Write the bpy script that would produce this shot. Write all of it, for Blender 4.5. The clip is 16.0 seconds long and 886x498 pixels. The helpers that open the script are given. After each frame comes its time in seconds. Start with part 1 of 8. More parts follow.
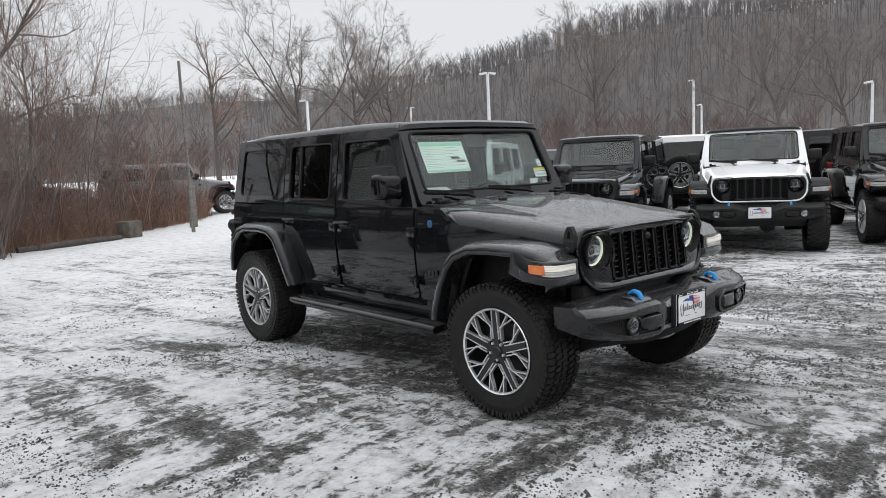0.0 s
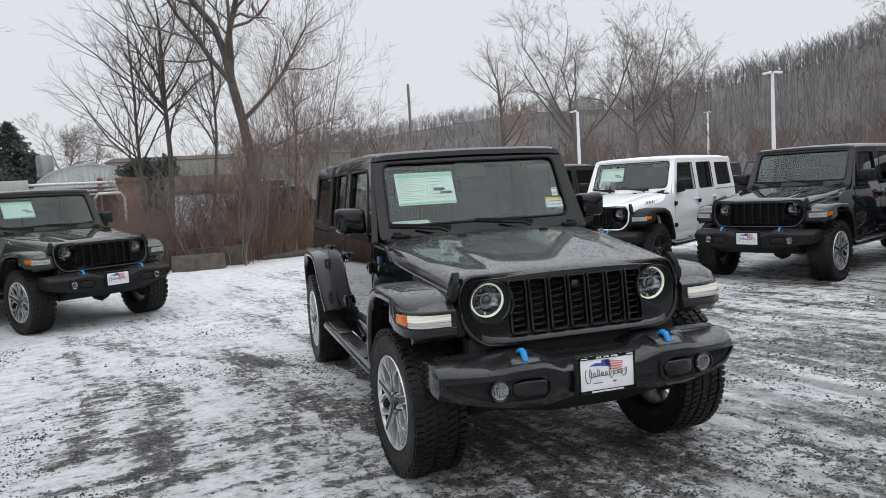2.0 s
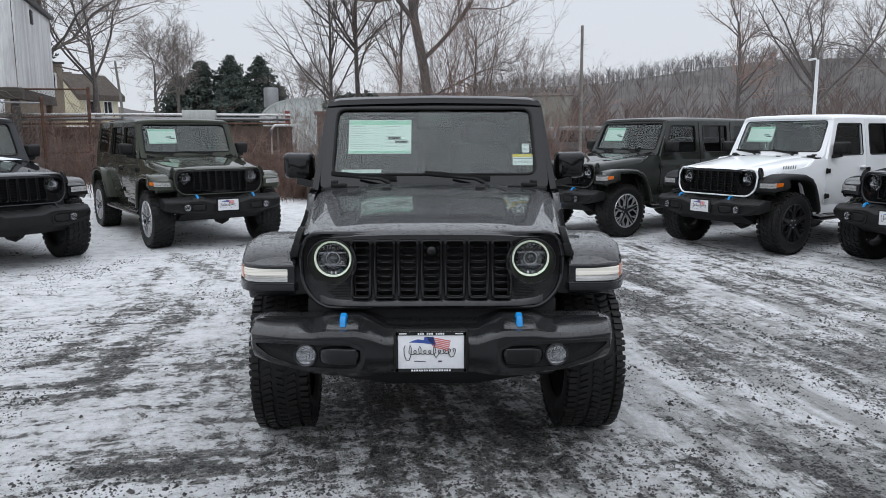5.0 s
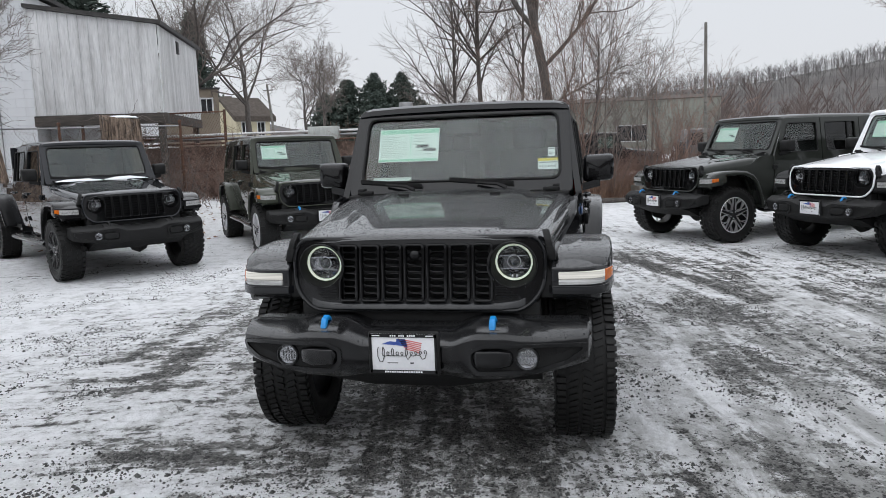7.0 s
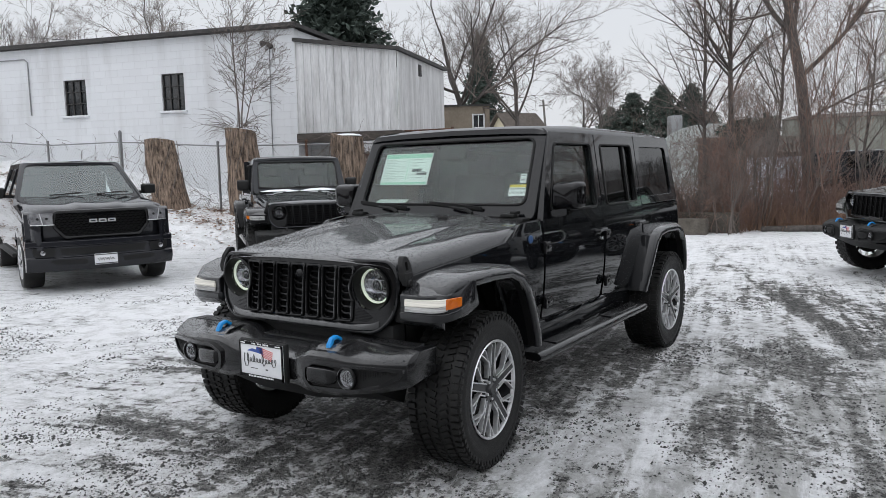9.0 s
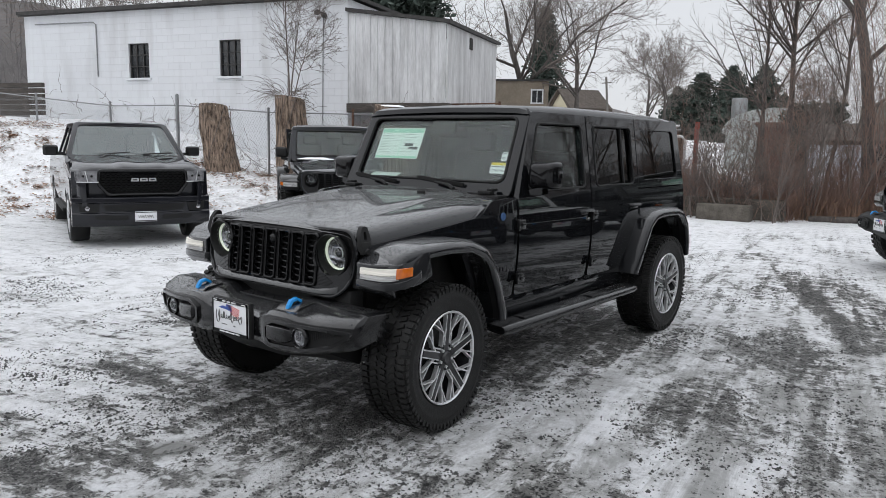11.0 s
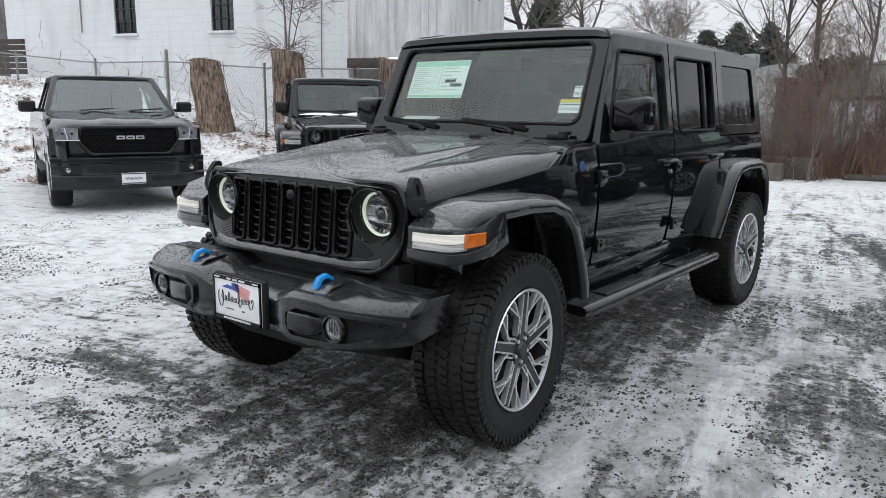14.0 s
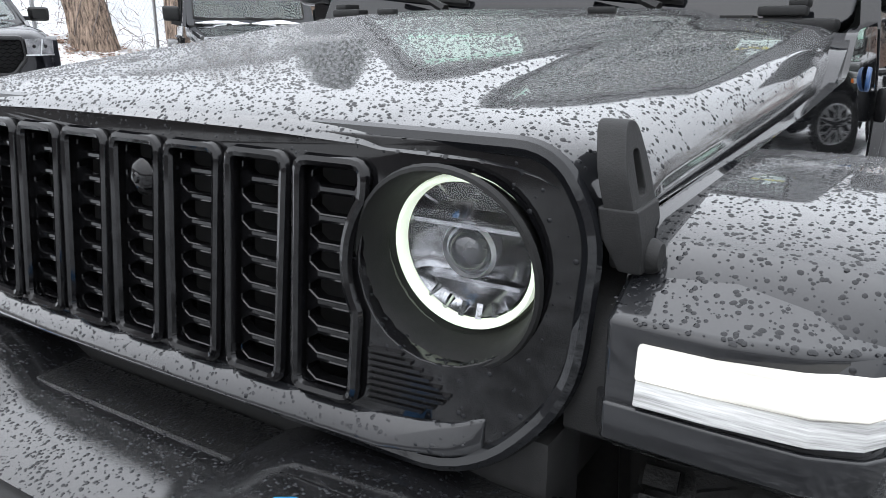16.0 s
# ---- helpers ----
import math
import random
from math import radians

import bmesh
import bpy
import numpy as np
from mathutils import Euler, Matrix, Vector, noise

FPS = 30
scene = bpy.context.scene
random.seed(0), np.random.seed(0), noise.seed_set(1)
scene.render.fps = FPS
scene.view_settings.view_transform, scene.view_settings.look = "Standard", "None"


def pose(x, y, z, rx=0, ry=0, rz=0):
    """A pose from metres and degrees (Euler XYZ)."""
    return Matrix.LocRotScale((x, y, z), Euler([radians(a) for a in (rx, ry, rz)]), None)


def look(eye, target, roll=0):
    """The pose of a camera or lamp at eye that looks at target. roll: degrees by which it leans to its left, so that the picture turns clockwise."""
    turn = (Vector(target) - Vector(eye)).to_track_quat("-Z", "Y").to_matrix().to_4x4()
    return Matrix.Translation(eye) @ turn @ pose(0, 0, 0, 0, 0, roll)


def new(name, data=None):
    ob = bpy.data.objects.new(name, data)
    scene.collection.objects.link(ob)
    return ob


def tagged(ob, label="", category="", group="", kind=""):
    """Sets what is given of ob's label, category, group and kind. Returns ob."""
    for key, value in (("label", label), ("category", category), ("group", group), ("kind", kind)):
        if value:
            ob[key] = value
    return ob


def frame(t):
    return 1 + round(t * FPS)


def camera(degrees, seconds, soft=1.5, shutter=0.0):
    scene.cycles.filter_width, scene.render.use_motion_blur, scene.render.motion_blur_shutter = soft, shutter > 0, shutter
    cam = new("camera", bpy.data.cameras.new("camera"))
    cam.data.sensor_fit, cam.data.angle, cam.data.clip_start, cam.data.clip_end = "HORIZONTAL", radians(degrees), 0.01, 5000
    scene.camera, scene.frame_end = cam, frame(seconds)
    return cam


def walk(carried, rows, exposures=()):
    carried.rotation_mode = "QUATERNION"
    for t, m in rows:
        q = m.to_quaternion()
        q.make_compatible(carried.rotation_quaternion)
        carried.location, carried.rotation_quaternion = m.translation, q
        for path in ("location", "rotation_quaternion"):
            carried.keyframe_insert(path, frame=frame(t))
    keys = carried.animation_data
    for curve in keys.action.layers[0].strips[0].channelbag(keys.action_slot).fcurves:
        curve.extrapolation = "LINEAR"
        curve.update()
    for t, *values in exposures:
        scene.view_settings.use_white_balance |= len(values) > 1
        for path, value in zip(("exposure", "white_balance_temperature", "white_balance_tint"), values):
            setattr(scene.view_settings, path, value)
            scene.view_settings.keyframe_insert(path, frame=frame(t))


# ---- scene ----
cam = camera(61.2, 16.0, 0.8)
PATH = [
    (0, (-0.13, -0.221, 1.534), (1.158, 1.291, 1.298), -2.6),
    (0.5, (0.376, -0.471, 1.553), (1.546, 1.136, 1.331), -3.0),
    (1, (0.86, -0.7, 1.543), (1.87, 1.014, 1.34), -3.3),
    (1.5, (1.426, -0.906, 1.558), (2.245, 0.91, 1.376), -3.4),
    (1.6, (1.532, -0.944, 1.558), (2.308, 0.89, 1.377), -3.4),
    (2, (1.968, -1.065, 1.579), (2.566, 0.836, 1.406), -3.3),
    (2.5, (2.519, -1.099, 1.596), (2.916, 0.853, 1.415), -2.8),
    (3, (3.033, -1.124, 1.586), (3.263, 0.852, 1.381), -2.0),
    (3.5, (3.433, -1.054, 1.572), (3.554, 0.927, 1.328), -1.1),
    (4, (3.741, -1.055, 1.55), (3.792, 0.924, 1.268), -0.4),
    (4.2, (3.783, -1.08, 1.561), (3.819, 0.898, 1.266), -0.3),
    (6.3, (3.964, -1.1, 1.571), (3.798, 0.87, 1.268), -1.2),
    (6.5, (4.127, -1.12, 1.557), (3.905, 0.846, 1.264), -1.5),
    (7, (4.627, -1.065, 1.533), (4.236, 0.878, 1.264), -2.2),
    (7.4, (5.089, -0.978, 1.55), (4.531, 0.926, 1.299), -2.5),
    (7.5, (5.192, -0.962, 1.551), (4.589, 0.929, 1.304), -2.7),
    (8, (5.681, -0.813, 1.533), (4.872, 1.002, 1.31), -2.8),
    (8.5, (6.188, -0.606, 1.543), (5.205, 1.122, 1.332), -2.3),
    (9, (6.615, -0.405, 1.547), (5.503, 1.244, 1.336), -1.4),
    (9.2, (6.762, -0.324, 1.553), (5.614, 1.299, 1.337), -1.1),
    (11.3, (7.14, -0.229, 1.565), (5.901, 1.316, 1.282), 0.9),
    (11.5, (7.134, -0.241, 1.571), (5.9, 1.306, 1.284), 0.9),
    (12, (7.136, -0.245, 1.571), (5.905, 1.304, 1.273), 0.8),
    (12.5, (7.133, -0.237, 1.564), (5.901, 1.308, 1.251), 0.8),
    (13, (7.082, -0.198, 1.546), (5.849, 1.341, 1.212), 0.7),
    (13.5, (6.755, 0.003, 1.453), (5.524, 1.539, 1.098), 0.6),
    (14, (6.278, 0.328, 1.396), (5.061, 1.87, 1.023), 0.5),
    (14.5, (5.775, 0.735, 1.351), (4.579, 2.288, 0.956), 0.3),
    (15, (5.292, 1.134, 1.327), (4.139, 2.71, 0.894), 0.2),
    (15.5, (4.935, 1.514, 1.26), (3.835, 3.11, 0.767), -0.0),
    (16, (4.652, 1.794, 1.212), (3.645, 3.427, 0.649), 0.4),
]
walk(cam, [(t, look(eye, target, roll)) for t, eye, target, roll in PATH],
     [(0, -0.11, 6500, 10), (1.5, -0.14, 6430, 10), (2.5, -0.21, 6240, 10), (3.5, -0.24, 6040, 10), (4.2, -0.24, 6070, 10), (6.5, -0.16, 6300, 10), (8, -0.16, 6340, 10), (12.5, -0.14, 6370, 10), (14, -0.03, 6330, 10), (14.5, 0.09, 6310, 10), (15, 0.37, 6280, 10), (15.5, 0.64, 6270, 10), (16, 0.91, 6250, 10)])

# ---- world and light: an even overcast winter sky ----
SUN_EL, SUN_ROT = radians(52), radians(200)
world = bpy.data.worlds.new("world")
scene.world = world
world.use_nodes = True
wn, wl = world.node_tree.nodes, world.node_tree.links
wn.clear()
sky = wn.new("ShaderNodeTexSky")
sky.sky_type = "NISHITA"
sky.sun_disc = False
sky.sun_elevation, sky.sun_rotation = SUN_EL, SUN_ROT
sky.air_density, sky.dust_density, sky.ozone_density = 1.0, 6.0, 1.0
grey = wn.new("ShaderNodeHueSaturation")
grey.inputs["Saturation"].default_value = 0.25
cloud = wn.new("ShaderNodeMix")
cloud.data_type = "RGBA"
cloud.inputs[0].default_value = 0.90
dim = wn.new("ShaderNodeVectorMath")
dim.operation = "SCALE"
dim.inputs[3].default_value = 0.10
wc = wn.new("ShaderNodeTexCoord")
wsep = wn.new("ShaderNodeSeparateXYZ")
wramp = wn.new("ShaderNodeValToRGB")
wramp.color_ramp.elements[0].position, wramp.color_ramp.elements[0].color = 0.0, (0.92, 0.93, 0.945, 1)
wramp.color_ramp.elements[1].position, wramp.color_ramp.elements[1].color = 1.0, (2.05, 2.09, 2.16, 1)
for z_, col in ((0.26, (0.90, 0.925, 0.965)), (0.55, (1.34, 1.37, 1.42))):
    wramp.color_ramp.elements.new(z_).color = (*col, 1)
wbg = wn.new("ShaderNodeBackground")
wbg.inputs["Strength"].default_value = 1.0
wout = wn.new("ShaderNodeOutputWorld")
wl.new(wc.outputs["Generated"], wsep.inputs[0])
wl.new(wsep.outputs[2], wramp.inputs[0])
wl.new(sky.outputs[0], grey.inputs["Color"])
wl.new(grey.outputs[0], dim.inputs[0])
wl.new(dim.outputs[0], cloud.inputs[6])
wl.new(wramp.outputs[0], cloud.inputs[7])
wl.new(cloud.outputs[2], wbg.inputs["Color"])
wl.new(wbg.outputs[0], wout.inputs[0])

sun = new("sun", bpy.data.lights.new("sun", "SUN"))
sun.data.energy, sun.data.angle, sun.data.color = 0.5, radians(110), (1.0, 0.98, 0.95)
sun.matrix_world = look((0, 0, 30), (0 - 30 * math.cos(SUN_EL) * math.sin(SUN_ROT), -30 * math.cos(SUN_EL) * math.cos(SUN_ROT), 30 - 30 * math.sin(SUN_EL)))


# ---- materials ----
def node_mat(name):
    m = bpy.data.materials.new(name)
    m.use_nodes = True
    nt = m.node_tree
    return m, nt.nodes, nt.links, nt.nodes["Principled BSDF"]


def grained(name, a, b, scale=8.0, rough=0.6, metal=0.0, bump=0.0, bscale=None, coat=0.0, stretch=(1, 1, 1), detail=6, fine=None, rvar=0.0, lo=0.35, hi=0.65, spec=0.5):
    """A surface of two tones mixed by noise at two scales, with relief."""
    m, n, l, p = node_mat(name)
    tc, mp = n.new("ShaderNodeTexCoord"), n.new("ShaderNodeMapping")
    mp.inputs["Scale"].default_value = stretch
    l.new(tc.outputs["Object"], mp.inputs[0])
    t1, t2 = n.new("ShaderNodeTexNoise"), n.new("ShaderNodeTexNoise")
    t1.inputs["Scale"].default_value, t1.inputs["Detail"].default_value = scale, detail
    t2.inputs["Scale"].default_value, t2.inputs["Detail"].default_value = scale * 7.3, 3
    l.new(mp.outputs[0], t1.inputs[0])
    l.new(mp.outputs[0], t2.inputs[0])
    mx = n.new("ShaderNodeMath")
    mx.operation = "MULTIPLY_ADD"
    mx.inputs[1].default_value = 0.35
    l.new(t2.outputs[0], mx.inputs[0])
    sc = n.new("ShaderNodeMath")
    sc.operation = "MULTIPLY"
    sc.inputs[1].default_value = 0.65
    l.new(t1.outputs[0], sc.inputs[0])
    l.new(sc.outputs[0], mx.inputs[2])
    r = n.new("ShaderNodeValToRGB")
    r.color_ramp.elements[0].position, r.color_ramp.elements[0].color = lo, (*a, 1)
    r.color_ramp.elements[1].position, r.color_ramp.elements[1].color = hi, (*b, 1)
    l.new(mx.outputs[0], r.inputs[0])
    l.new(r.outputs[0], p.inputs["Base Color"])
    p.inputs["Roughness"].default_value, p.inputs["Metallic"].default_value = rough, metal
    p.inputs["Coat Weight"].default_value = coat
    p.inputs["Coat Roughness"].default_value = 0.03
    p.inputs["Specular IOR Level"].default_value = spec
    if rvar:
        rr = n.new("ShaderNodeMapRange")
        rr.inputs[3].default_value, rr.inputs[4].default_value = rough - rvar, rough + rvar
        l.new(t1.outputs[0], rr.inputs[0])
        l.new(rr.outputs[0], p.inputs["Roughness"])
    if bump:
        bp = n.new("ShaderNodeBump")
        bp.inputs["Strength"].default_value, bp.inputs["Distance"].default_value = bump, 0.02
        if bscale:
            t3 = n.new("ShaderNodeTexNoise")
            t3.inputs["Scale"].default_value, t3.inputs["Detail"].default_value = bscale, 4
            l.new(mp.outputs[0], t3.inputs[0])
            l.new(t3.outputs[0], bp.inputs["Height"])
        else:
            l.new(mx.outputs[0], bp.inputs["Height"])
        l.new(bp.outputs[0], p.inputs["Normal"])
    return m


def glass(name, tint, base=0.045):
    """Tinted automotive glass: lets light straight through, with a mirror coat by Fresnel."""
    m, n, l, p = node_mat(name)
    n.remove(p)
    tr, gl, fr, mix = n.new("ShaderNodeBsdfTransparent"), n.new("ShaderNodeBsdfGlossy"), n.new("ShaderNodeLayerWeight"), n.new("ShaderNodeMixShader")
    tr.inputs[0].default_value = (*tint, 1)
    gl.inputs["Roughness"].default_value = 0.0
    fr.inputs[0].default_value = 0.5
    pw, ma = n.new("ShaderNodeMath"), n.new("ShaderNodeMath")
    pw.operation, ma.operation = "POWER", "MULTIPLY_ADD"
    pw.inputs[1].default_value, ma.inputs[1].default_value, ma.inputs[2].default_value = 5.0, 0.95 - base, base
    l.new(fr.outputs["Facing"], pw.inputs[0])
    l.new(pw.outputs[0], ma.inputs[0])
    l.new(ma.outputs[0], mix.inputs[0])
    l.new(tr.outputs[0], mix.inputs[1])
    l.new(gl.outputs[0], mix.inputs[2])
    l.new(mix.outputs[0], n["Material Output"].inputs[0])
    return m


def glow(name, colour, strength):
    m, n, l, p = node_mat(name)
    p.inputs["Base Color"].default_value = (*colour, 1)
    p.inputs["Emission Color"].default_value = (*colour, 1)
    p.inputs["Emission Strength"].default_value = strength
    return m


def paint(name, c, flake=0.1, rough=0.28):
    d = tuple(v * (1 - flake) for v in c)
    return grained(name, d, c, scale=300, rough=rough, metal=0.0, coat=1.0, bump=0.0, detail=2, spec=0.0)


def lacquer(name, c, low=0.014, power=3.0, rough=0.03, c2=None, scale=200.0, bump=0.0, bscale=400.0, mist=0.0):
    """Dark wet lacquer: a flat base under a clear gloss that grows towards glancing angles."""
    m = grained(name, c2 or tuple(v * 0.85 for v in c), c, scale=scale, rough=0.6, detail=2, spec=0.0, bump=bump, bscale=bscale)
    n, l = m.node_tree.nodes, m.node_tree.links
    p = n["Principled BSDF"]
    gl, fr, mix = n.new("ShaderNodeBsdfGlossy"), n.new("ShaderNodeLayerWeight"), n.new("ShaderNodeMixShader")
    gl.inputs["Roughness"].default_value = rough
    top = gl
    if mist:
        # fine beads of water scatter part of the gloss
        g2, top = n.new("ShaderNodeBsdfGlossy"), n.new("ShaderNodeMixShader")
        g2.inputs["Roughness"].default_value = 0.35
        top.inputs[0].default_value = mist
        l.new(gl.outputs[0], top.inputs[1])
        l.new(g2.outputs[0], top.inputs[2])
    fr.inputs[0].default_value = 0.5
    pw, ma = n.new("ShaderNodeMath"), n.new("ShaderNodeMath")
    pw.operation, ma.operation = "POWER", "MULTIPLY_ADD"
    pw.inputs[1].default_value, ma.inputs[1].default_value, ma.inputs[2].default_value = power, 0.9, low
    if bump:
        for k in (gl, fr):
            l.new(p.inputs["Normal"].links[0].from_socket, k.inputs["Normal"])
    l.new(fr.outputs["Facing"], pw.inputs[0])
    l.new(pw.outputs[0], ma.inputs[0])
    l.new(ma.outputs[0], mix.inputs[0])
    l.new(p.outputs[0], mix.inputs[1])
    l.new(top.outputs[0], mix.inputs[2])
    l.new(mix.outputs[0], n["Material Output"].inputs[0])
    return m


PAINT_BLACK = lacquer("black paint", (0.0075, 0.0080, 0.0092), 0.040, 3.6)
PAINT_WET = lacquer("black paint misted with rain", (0.010, 0.0105, 0.012), 0.045, 2.3, 0.05, mist=0.18)
PAINT_GREEN = lacquer("sage green paint", (0.050, 0.055, 0.042), 0.02)
PAINT_OLIVE = lacquer("dark olive paint", (0.027, 0.030, 0.026), 0.03)
PAINT_GREY = lacquer("granite grey paint", (0.022, 0.0235, 0.027), 0.035, 2.6)
PAINT_SLATE = lacquer("dark slate paint", (0.015, 0.0155, 0.019), 0.040, 3.4)
PAINT_WHITE = paint("white paint", (0.86, 0.87, 0.88), 0.02)
PAINT_SILVER = paint("silver grey paint", (0.22, 0.23, 0.24))
BUMPER_WET = lacquer("wet black bumper plastic", (0.006, 0.006, 0.0066), 0.040, 2.5, 0.08, bump=0.03, bscale=500, mist=0.14)
PLASTIC = lacquer("black plastic", (0.007, 0.007, 0.0075), 0.018, 2.7, 0.20, bump=0.05, bscale=700)
GLOSS = lacquer("gloss black plastic", (0.0045, 0.0045, 0.005), 0.035, 3.8, 0.06)
MATTE = grained("matte black plastic", (0.006, 0.006, 0.006), (0.011, 0.011, 0.011), scale=60, rough=0.6, bump=0.1, bscale=500, spec=0.3)
RUBBER = grained("tyre rubber", (0.006, 0.006, 0.006), (0.014, 0.0135, 0.013), scale=14, rough=0.5, bump=0.15, bscale=160, rvar=0.15, spec=0.3)
UNDER = grained("underbody metal", (0.010, 0.010, 0.010), (0.028, 0.026, 0.024), scale=12, rough=0.7)
ALLOY = grained("machined alloy", (0.66, 0.66, 0.67), (0.80, 0.80, 0.81), scale=40, rough=0.30, metal=0.75, bump=0.03, bscale=300)
ALLOY_DARK = grained("dark painted alloy", (0.008, 0.008, 0.009), (0.015, 0.015, 0.017), scale=40, rough=0.4, coat=0.25)
CHROME = grained("chrome", (0.6, 0.6, 0.6), (0.7, 0.7, 0.7), scale=20, rough=0.12, metal=1.0)
BLUE = grained("blue plastic", (0.005, 0.20, 0.52), (0.01, 0.25, 0.62), scale=60, rough=0.35)
BLUE_DARK = grained("blue enamel", (0.02, 0.06, 0.16), (0.05, 0.11, 0.25), scale=90, rough=0.3)
GLASS_FRONT = glass("windshield glass", (0.86, 0.91, 0.89), 0.050)
GLASS_SIDE = glass("tinted glass", (0.20, 0.21, 0.21), 0.060)
GLASS_DOOR = glass("lightly tinted glass", (0.72, 0.76, 0.75), 0.060)
GLASS_PALE = glass("misted windshield glass", (0.70, 0.78, 0.78), 0.095)
LENS = glass("clear lens", (0.93, 0.94, 0.95))
AMBER = grained("amber lens", (0.44, 0.080, 0.003), (0.66, 0.165, 0.008), scale=30, rough=0.12, coat=1.0)
RED_LENS = grained("red lens", (0.30, 0.008, 0.008), (0.38, 0.012, 0.012), scale=120, rough=0.12, coat=1.0)
LAMP_WHITE = glow("lit white lamp", (1.0, 0.965, 0.88), 0.40)
LAMP_WHITE.node_tree.nodes["Principled BSDF"].inputs["Base Color"].default_value = (0.34, 0.33, 0.30, 1)
lw = LAMP_WHITE.node_tree
band, bmap, bco, brange = (lw.nodes.new("ShaderNode" + k) for k in ("TexNoise", "Mapping", "TexCoord", "MapRange"))
bmap.inputs["Scale"].default_value = (3, 3, 150)
band.inputs["Scale"].default_value = 1.0
brange.inputs[1].default_value, brange.inputs[2].default_value, brange.inputs[3].default_value, brange.inputs[4].default_value = 0.32, 0.66, 0.10, 0.48
lw.links.new(bco.outputs["Object"], bmap.inputs[0])
lw.links.new(bmap.outputs[0], band.inputs[0])
lw.links.new(band.outputs[0], brange.inputs[0])
lw.links.new(brange.outputs[0], lw.nodes["Principled BSDF"].inputs["Emission Strength"])
LAMP_RING = glow("lit ring lamp", (0.92, 1.0, 0.80), 0.38)
LAMP_OFF = grained("unlit clear lens", (0.20, 0.20, 0.20), (0.42, 0.42, 0.41), scale=60, rough=0.2, coat=1.0)
REFLECTOR = grained("lamp reflector", (0.20, 0.20, 0.205), (0.52, 0.52, 0.54), scale=50, rough=0.15, metal=1.0)
LAMP_GREY = grained("smoky lamp housing", (0.07, 0.07, 0.075), (0.26, 0.26, 0.27), scale=14, rough=0.15, coat=1.0)
SEAT = grained("black leather", (0.012, 0.012, 0.012), (0.022, 0.022, 0.021), scale=40, rough=0.5, bump=0.2, bscale=300)
PAD = lacquer("wet rough rubber pad", (0.007, 0.007, 0.007), 0.03, 2.6, 0.14, bump=0.25, bscale=220, mist=0.3)
LENS_DARK = grained("dark lens glass", (0.02, 0.022, 0.025), (0.04, 0.042, 0.045), scale=20, rough=0.05, coat=1.0)
LENS_GREY = grained("grey clear lens", (0.20, 0.20, 0.195), (0.66, 0.66, 0.65), scale=8, rough=0.12, coat=1.0, stretch=(0.6, 0.6, 12))
PAPER = grained("printed paper", (0.80, 0.86, 0.82), (0.86, 0.91, 0.87), scale=5, rough=0.6)
INK_GREEN = grained("pale green print", (0.36, 0.66, 0.50), (0.42, 0.72, 0.56), scale=20, rough=0.6)
INK = grained("dark print", (0.03, 0.03, 0.03), (0.06, 0.06, 0.06), scale=50, rough=0.6)
TAG_WHITE = grained("white tag paper", (0.80, 0.80, 0.80), (0.88, 0.88, 0.88), scale=8, rough=0.6)
YELLOW = grained("yellow sticker", (0.75, 0.55, 0.02), (0.82, 0.62, 0.03), scale=20, rough=0.5)
PLATE_WHITE = grained("white plate", (0.72, 0.73, 0.75), (0.80, 0.80, 0.82), scale=9, rough=0.3)
PLATE_BLUE = grained("blue print", (0.03, 0.07, 0.30), (0.05, 0.10, 0.36), scale=40, rough=0.4)
PLATE_RED = grained("red print", (0.55, 0.12, 0.12), (0.65, 0.18, 0.17), scale=40, rough=0.4)
SNOW = grained("snow", (0.74, 0.76, 0.79), (0.86, 0.87, 0.89), scale=5, rough=0.75, bump=0.5, bscale=40)


# ---- mesh helpers ----
def part(name, bm, material, parent=None, label="", smooth=True, bevel=0.0, flat=40):
    """Links a bmesh as one mesh object, under a thing or a part."""
    me = bpy.data.meshes.new(name)
    bmesh.ops.recalc_face_normals(bm, faces=bm.faces)
    bm.to_mesh(me)
    bm.free()
    for m in material if isinstance(material, (list, tuple)) else [material]:
        me.materials.append(m)
    ob = new(name, me)
    if parent:
        ob.parent = parent
    if label:
        tagged(ob, label)
    if smooth:
        me.shade_smooth()
        me.set_sharp_from_angle(angle=radians(flat))
    if bevel:
        bv = ob.modifiers.new("bevel", "BEVEL")
        bv.width, bv.segments, bv.limit_method, bv.angle_limit = bevel, 2, "ANGLE", radians(35)
        bv.harden_normals = True
    return ob


def raw(name, verts, faces, material, parent=None, smooth=True):
    me = bpy.data.meshes.new(name)
    me.from_pydata(verts, [], faces)
    for m in material if isinstance(material, (list, tuple)) else [material]:
        me.materials.append(m)
    ob = new(name, me)
    if parent:
        ob.parent = parent
    if smooth:
        me.shade_smooth()
    return ob


def thing(name, m, label, category, group="", kind=""):
    e = new(name)
    e.empty_display_size = 0.2
    e.matrix_world = m
    return tagged(e, label, category, group, kind)


